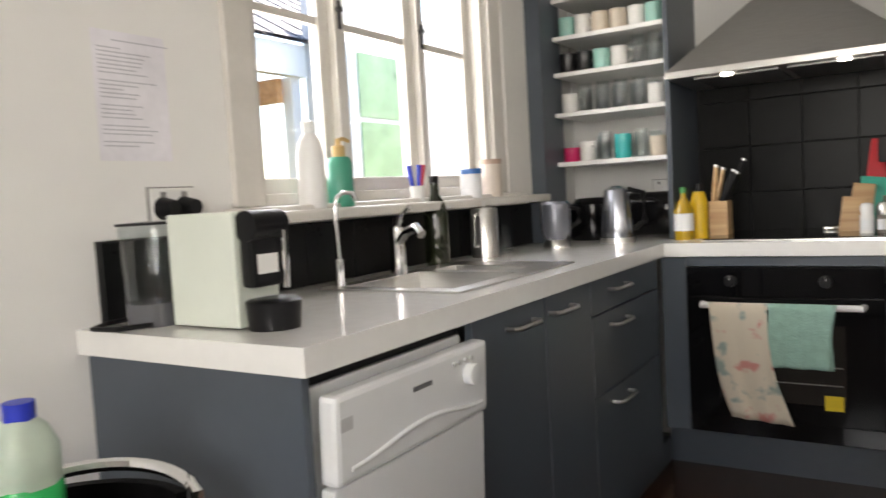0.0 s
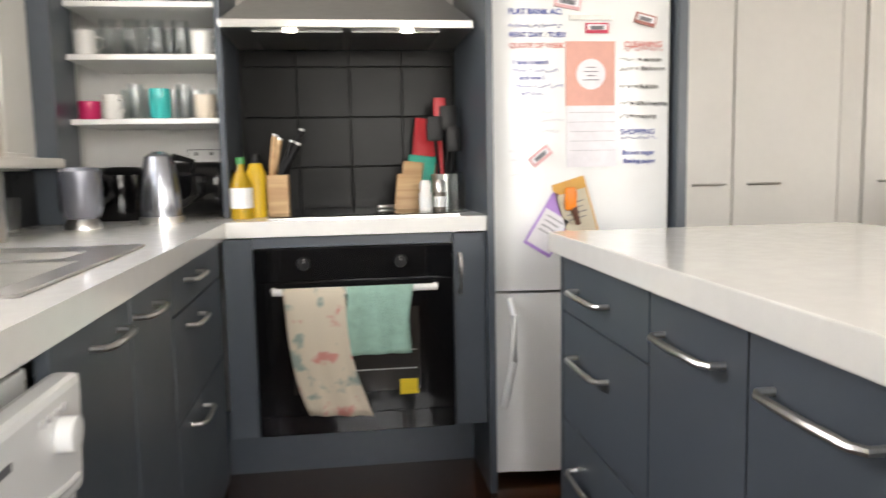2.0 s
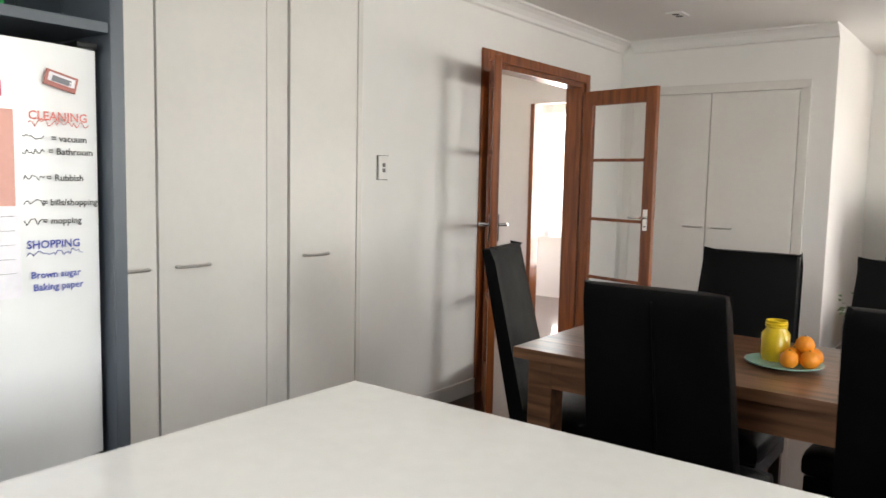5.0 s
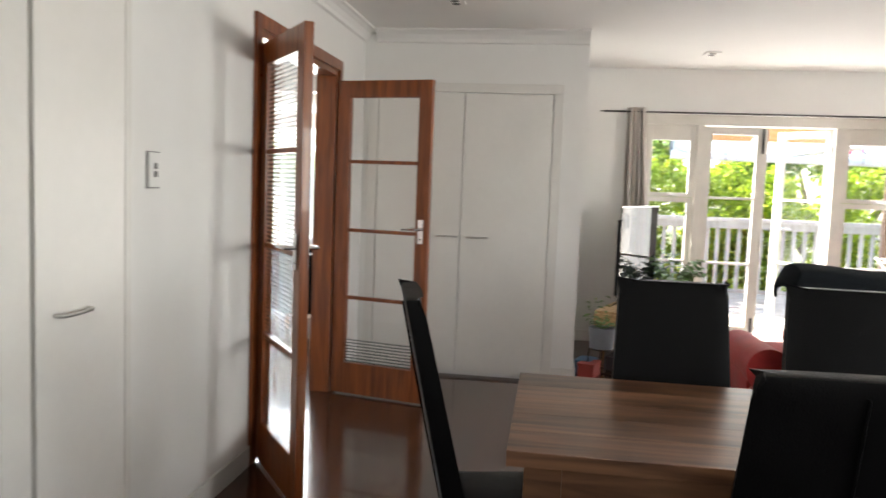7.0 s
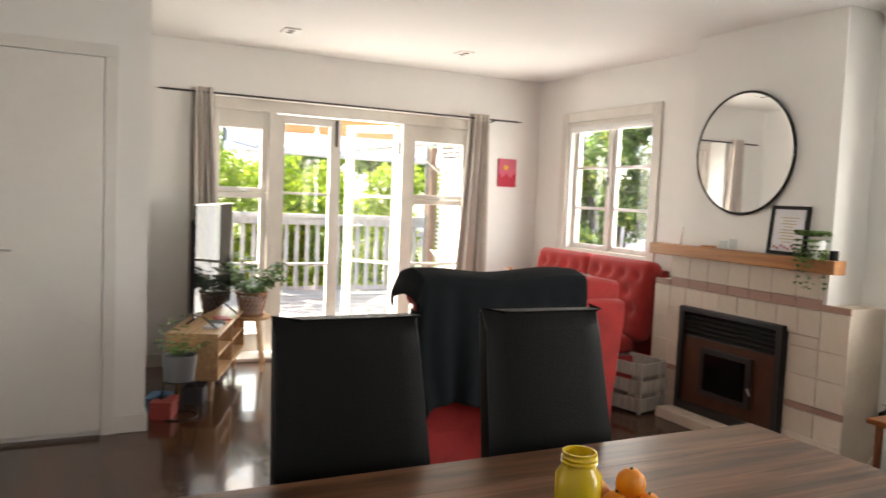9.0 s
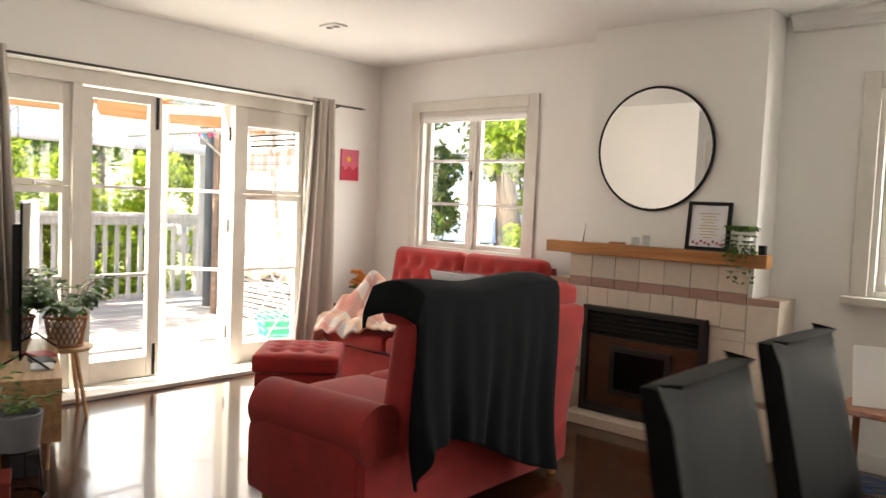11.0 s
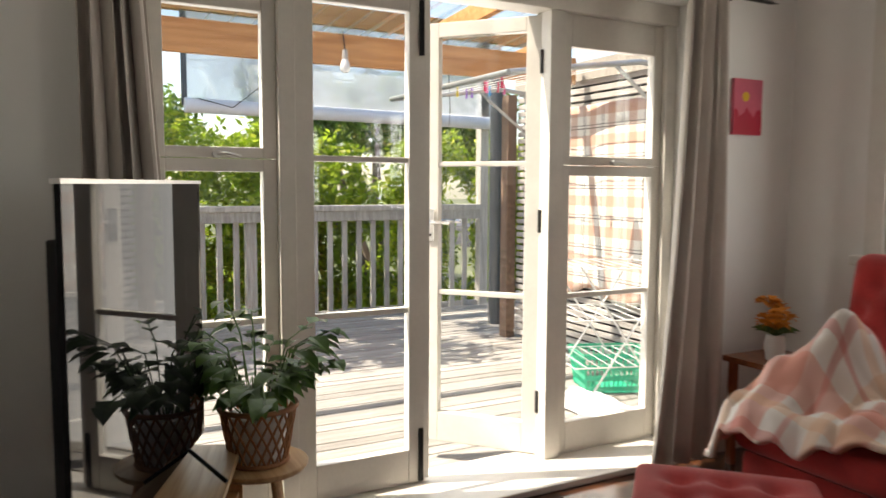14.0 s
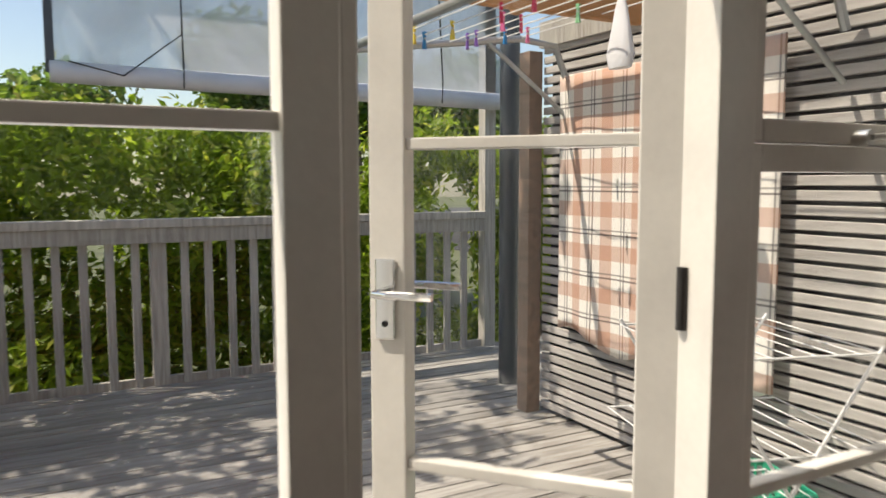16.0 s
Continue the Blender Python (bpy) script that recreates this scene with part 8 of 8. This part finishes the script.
TONES = [plain("peg_red", (0.7, 0.03, 0.10), 0.4), plain("peg_blue", (0.02, 0.25, 0.60), 0.4), plain("peg_green", (0.25, 0.55, 0.30), 0.4), plain("peg_pink", (0.75, 0.15, 0.35), 0.4), plain("peg_yellow", (0.75, 0.6, 0.05), 0.4), plain("peg_purple", (0.25, 0.12, 0.5), 0.4)]
for k in range(13):
    y = -3.36 - 0.14 * rng.randrange(7)
    pg = thing("clothes_peg", "plastic clothes peg clipped on the line", "clothes peg", (rng.uniform(9.2, 10.5), y, 1.813 - (y + 3.25) * 0.137), rng.uniform(0, 180), group="pegs on the line")
    for s in (-1, 1):
        part("jaw", block(-0.006, s * 0.006 - 0.004, 0, 0.006, s * 0.006 + 0.004, 0.075, m=Matrix.Rotation(radians(s * 8), 4, "X")), TONES[k % 6], pg)
    part("spring", rod_bm((-0.008, 0, 0.045), (0.008, 0, 0.045), 0.005, seg=8), STEEL, pg)
hang = single("hanging_cloth", turned([(0.0, 0), (0.055, 0.0), (0.07, 0.05), (0.045, 0.15), (0.03, 0.22), (0.012, 0.27), (0, 0.272)], seg=14), plain("white_rag", (0.72, 0.72, 0.74), 0.9, bump=0.5), "white cloth hanging bunched from the line", "cloth", (9.55, -3.92, 1.695))
hang.scale = (1, 0.5, 1)

rack = thing("drying_rack", "white wire folding clothes drying rack on the deck", "drying rack", (8.98, -3.93, -0.06), 72)
WIRE = plain("white_wire", (0.75, 0.75, 0.74), 0.4)
for y in (-0.28, 0.28):
    for s in (-1, 1):
        bm = bmesh.new()
        bent(bm, [(-s * 0.28, y, 0.0), (s * 0.26, y, 0.83), (s * 0.28, y, 0.86)], 0.006, 8)
        part("leg", bm, WIRE, rack, smooth=True)
for z, x0, x1 in ((0.84, -0.28, 0.28), (0.55, -0.32, 0.32), (0.28, -0.30, 0.30)):
    for y in (-0.28, 0.28):
        part("side_wire", rod_bm((x0, y, z), (x1, y, z), 0.004, seg=6), WIRE, rack)
    for k in range(9):
        x = x0 + (x1 - x0) * k / 8
        part("rung", rod_bm((x, -0.28, z), (x, 0.28, z), 0.0026, seg=6), WIRE, rack)
bas = thing("laundry_basket", "green plastic laundry basket with slotted sides", "laundry basket", (9.20, -4.16, -0.058), 68)
GREENP = plain("green_basket", (0.02, 0.42, 0.25), 0.35)
part("floor", block(-0.19, -0.13, 0.0, 0.19, 0.13, 0.008), GREENP, bas)
for z, g in ((0.03, 0.0), (0.10, 0.012), (0.17, 0.024), (0.24, 0.036)):
    bm = bmesh.new()
    for v in ((-0.20 - g, -0.14 - g, 0.20 + g, -0.133 - g), (-0.20 - g, 0.133 + g, 0.20 + g, 0.14 + g), (-0.20 - g, -0.133 - g, -0.193 - g, 0.133 + g), (0.193 + g, -0.133 - g, 0.20 + g, 0.133 + g)):
        box(bm, v[0], v[1], z - 0.012, v[2], v[3], z + 0.016)
    part("band", bm, GREENP, bas)
bm = bmesh.new()
for k in range(15):
    u = -0.2 + 0.4 * k / 14
    for s in (-1, 1):
        tube(bm, (u, s * 0.13, 0.0), (u * 1.17, s * 0.172, 0.25), 0.005, seg=5)
for k in range(10):
    u = -0.13 + 0.26 * k / 9
    for s in (-1, 1):
        tube(bm, (s * 0.19, u, 0.0), (s * 0.232, u * 1.25, 0.25), 0.005, seg=5)
part("ribs", bm, GREENP, bas)
draped("white_laundry", "white crumpled laundry on the deck by the basket", "laundry", (8.95, -3.75, -0.05), lambda u, v: Vector((8.75 + 0.45 * u, -3.95 + 0.35 * v, -0.045 + 0.10 * max(0, 0.5 + noise.noise(Vector((u * 5, v * 5, 2)))) * math.sin(math.pi * u) * math.sin(math.pi * v))), 30, 26, plain("white_rag", (0.72, 0.72, 0.74), 0.9), 0.008)
dc = thing("garden_chair", "grey fabric camping chair on the deck", "chair", (11.6, -1.32, -0.06), 200)
part("sling", block(-0.24, -0.02, 0.0, 0.24, 0.02, 0.55, m=Matrix.Translation((0, 0.2, 0.35)) @ Matrix.Rotation(radians(-24), 4, "X")), plain("grey_canvas", (0.10, 0.11, 0.12), 0.9), dc, bevel=0.01)
part("seat", block(-0.24, -0.24, 0.34, 0.24, 0.22, 0.37), plain("grey_canvas", (0.10, 0.11, 0.12)), dc, bevel=0.01)
for x in (-0.23, 0.23):
    for a, b in (((x, -0.26, 0), (x, 0.22, 0.38)), ((x, 0.28, 0), (x, -0.22, 0.38))):
        part("leg", rod_bm(a, b, 0.011), ALU, dc)

# ---- beyond the windows ----
structure("road", block(2.0, -30, -0.598, 40, -12.2, 0.0), material("asphalt", (0.06, 0.06, 0.065), 0.9, vary=0.2, scale=3), "grey asphalt street", "road")


def van(at, rz):
    c = thing("parked_car", "silver grey people carrier parked in the street", "car", at, rz)
    PAINT = plain("silver_paint", (0.36, 0.46, 0.60), 0.3, metal=0.3)
    bm = bmesh.new()
    prof = [(-2.2, 0.35), (-2.25, 0.9), (-2.1, 1.05), (-1.85, 1.68), (0.7, 1.74), (1.35, 1.12), (2.15, 0.92), (2.25, 0.4)]
    L = [[bm.verts.new((x, s * (0.86 if z < 1.2 else 0.74), z)) for x, z in prof] for s in (-1, 1)]
    n = len(prof)
    for k in range(n):
        bm.faces.new((L[0][k], L[0][(k + 1) % n], L[1][(k + 1) % n], L[1][k]))
    bm.faces.new(L[0][::-1])
    bm.faces.new(L[1])
    part("body", bm, PAINT, c, bevel=0.05, smooth=True)
    for s in (-1, 1):
        for x0, x1 in ((-1.75, -0.95), (-0.88, -0.05), (0.02, 0.80)):
            part("window", block(x0, -0.02, 1.10, x1, 0.02, 1.55, m=Matrix.Translation((0, s * 0.815, 0)) @ Matrix.Translation((0, 0, 1.3)) @ Matrix.Rotation(radians(s * 13), 4, "X") @ Matrix.Translation((0, 0, -1.3))), BLACKGLASS, c, bevel=0.006)
        for x in (-1.4, 1.45):
            wh = part("wheel", rod_bm((x, s * 0.70, 0.32), (x, s * 0.89, 0.32), 0.32, seg=28), plain("tyre", (0.015, 0.015, 0.016), 0.8), c, smooth=True)
            part("rim", rod_bm((x, s * 0.885, 0.32), (x, s * 0.90, 0.32), 0.20, seg=20), ALU, wh)
        part("headlight", block(2.05, s * 0.62 - 0.15, 0.72, 2.22, s * 0.62 + 0.15, 0.88), CLEAR, c, bevel=0.02)


van((16.6, -17.0, 0.0), -73)
house = thing("neighbour_house", "pale weatherboard house across the street", "house", (15, -26, 0.0))
part("wall", block(6, -26, -0.56, 24, -22, 3.2), material("pale_board", (0.55, 0.62, 0.72), 0.7, vary=0.08), house, world=True)
bm = bmesh.new()
v = [bm.verts.new(p) for p in ((5.5, -26.5, 3.2), (24.5, -26.5, 3.2), (24.5, -21.5, 3.2), (5.5, -21.5, 3.2), (6.5, -24, 4.8), (23.5, -24, 4.8))]
for q in ((0, 1, 5, 4), (1, 2, 5), (2, 3, 4, 5), (3, 0, 4), (3, 2, 1, 0)):
    bm.faces.new([v[i] for i in q])
part("roof", bm, material("roof_grey", (0.12, 0.12, 0.13), 0.8), house, world=True)
for x in (10.5, 14.5, 18.5):
    w = part("window", block(x, -21.99, 0.6, x + 1.6, -21.95, 2.0), WHITEP, house, world=True)
    part("pane", block(x + 0.08, -21.96, 0.68, x + 1.52, -21.94, 1.92), BLACKGLASS, w)

# neighbouring white building and carport outside the kitchen window
nb = thing("white_outbuilding", "white boarded building with a green-curtained window beyond the kitchen", "building", (-3.2, 2.4, -0.6))
part("wall", block(-3.25, 1.75, -0.6, -3.05, 5.0, 2.75), material("white_board", (0.55, 0.55, 0.56), 0.6, vary=0.05), nb, world=True)
w = part("window", block(-3.055, 2.02, 1.20, -3.03, 3.05, 2.40), WHITE, nb, world=True)
for z0, z1 in ((1.28, 1.78), (1.82, 2.34)):
    part("pane", block(-3.035, 2.13, z0, -3.02, 2.95, z1), material("green_pane", (0.16, 0.28, 0.16), 0.3, vary=0.35, scale=4), w, "greenish reflecting pane")
bm = bmesh.new()
for k in range(26):
    box(bm, -3.05, 1.75, -0.5 + 0.125 * k, -3.046, 2.0, -0.4 + 0.125 * k)
part("boards", bm, WHITEP, nb, "white weatherboards", world=True)
cp = thing("carport", "open timber carport with bare rafters and white fascia", "carport", (-4.5, 0.0, -0.6))
part("fascia", block(-3.3, -4.0, 2.12, -3.22, 1.74, 2.36), WHITEP, cp, world=True)
for k in range(9):
    y = -3.8 + 0.66 * k
    part("rafter", block(-7.5, y, 1.92, -3.3, y + 0.06, 2.10), BEAM, cp, world=True)
for x in (-4.4, -5.8):
    part("brace", block(x, -4.0, 1.80, x + 0.06, 1.74, 1.92), BEAM, cp, world=True)
CPROOF = material("carport_roof", (0.10, 0.10, 0.11), 0.6, vary=0.2, scale=3)
bm = bmesh.new()
for k in range(30):
    y0 = -4.1 + 9.1 * k / 30
    q = [bm.verts.new(p) for p in ((-3.18, y0, 2.37), (-3.18, y0 + 0.29, 2.37), (-6.2, y0 + 0.29, 4.05), (-6.2, y0, 4.05))]
    bm.faces.new(q)
    bm.faces.new([bm.verts.new(v.co + Vector((0, 0, 0.03))) for v in q][::-1])
    rib = [bm.verts.new(p) for p in ((-3.18, y0 + 0.29, 2.37), (-3.18, y0 + 0.3033, 2.41), (-6.2, y0 + 0.3033, 4.09), (-6.2, y0 + 0.29, 4.05))]
    bm.faces.new(rib)
part("roof", bm, CPROOF, cp, "dark grey ribbed metal roof", world=True)
for y in (-3.9, 1.6):
    part("post", block(-3.36, y, -0.6, -3.26, y + 0.1, 2.12), WHITEP, cp, world=True)
part("back_wall", block(-7.7, -4.1, -0.6, -7.6, 1.7, 1.3), material("pale_fence", (0.45, 0.36, 0.28), 0.8), cp, world=True)
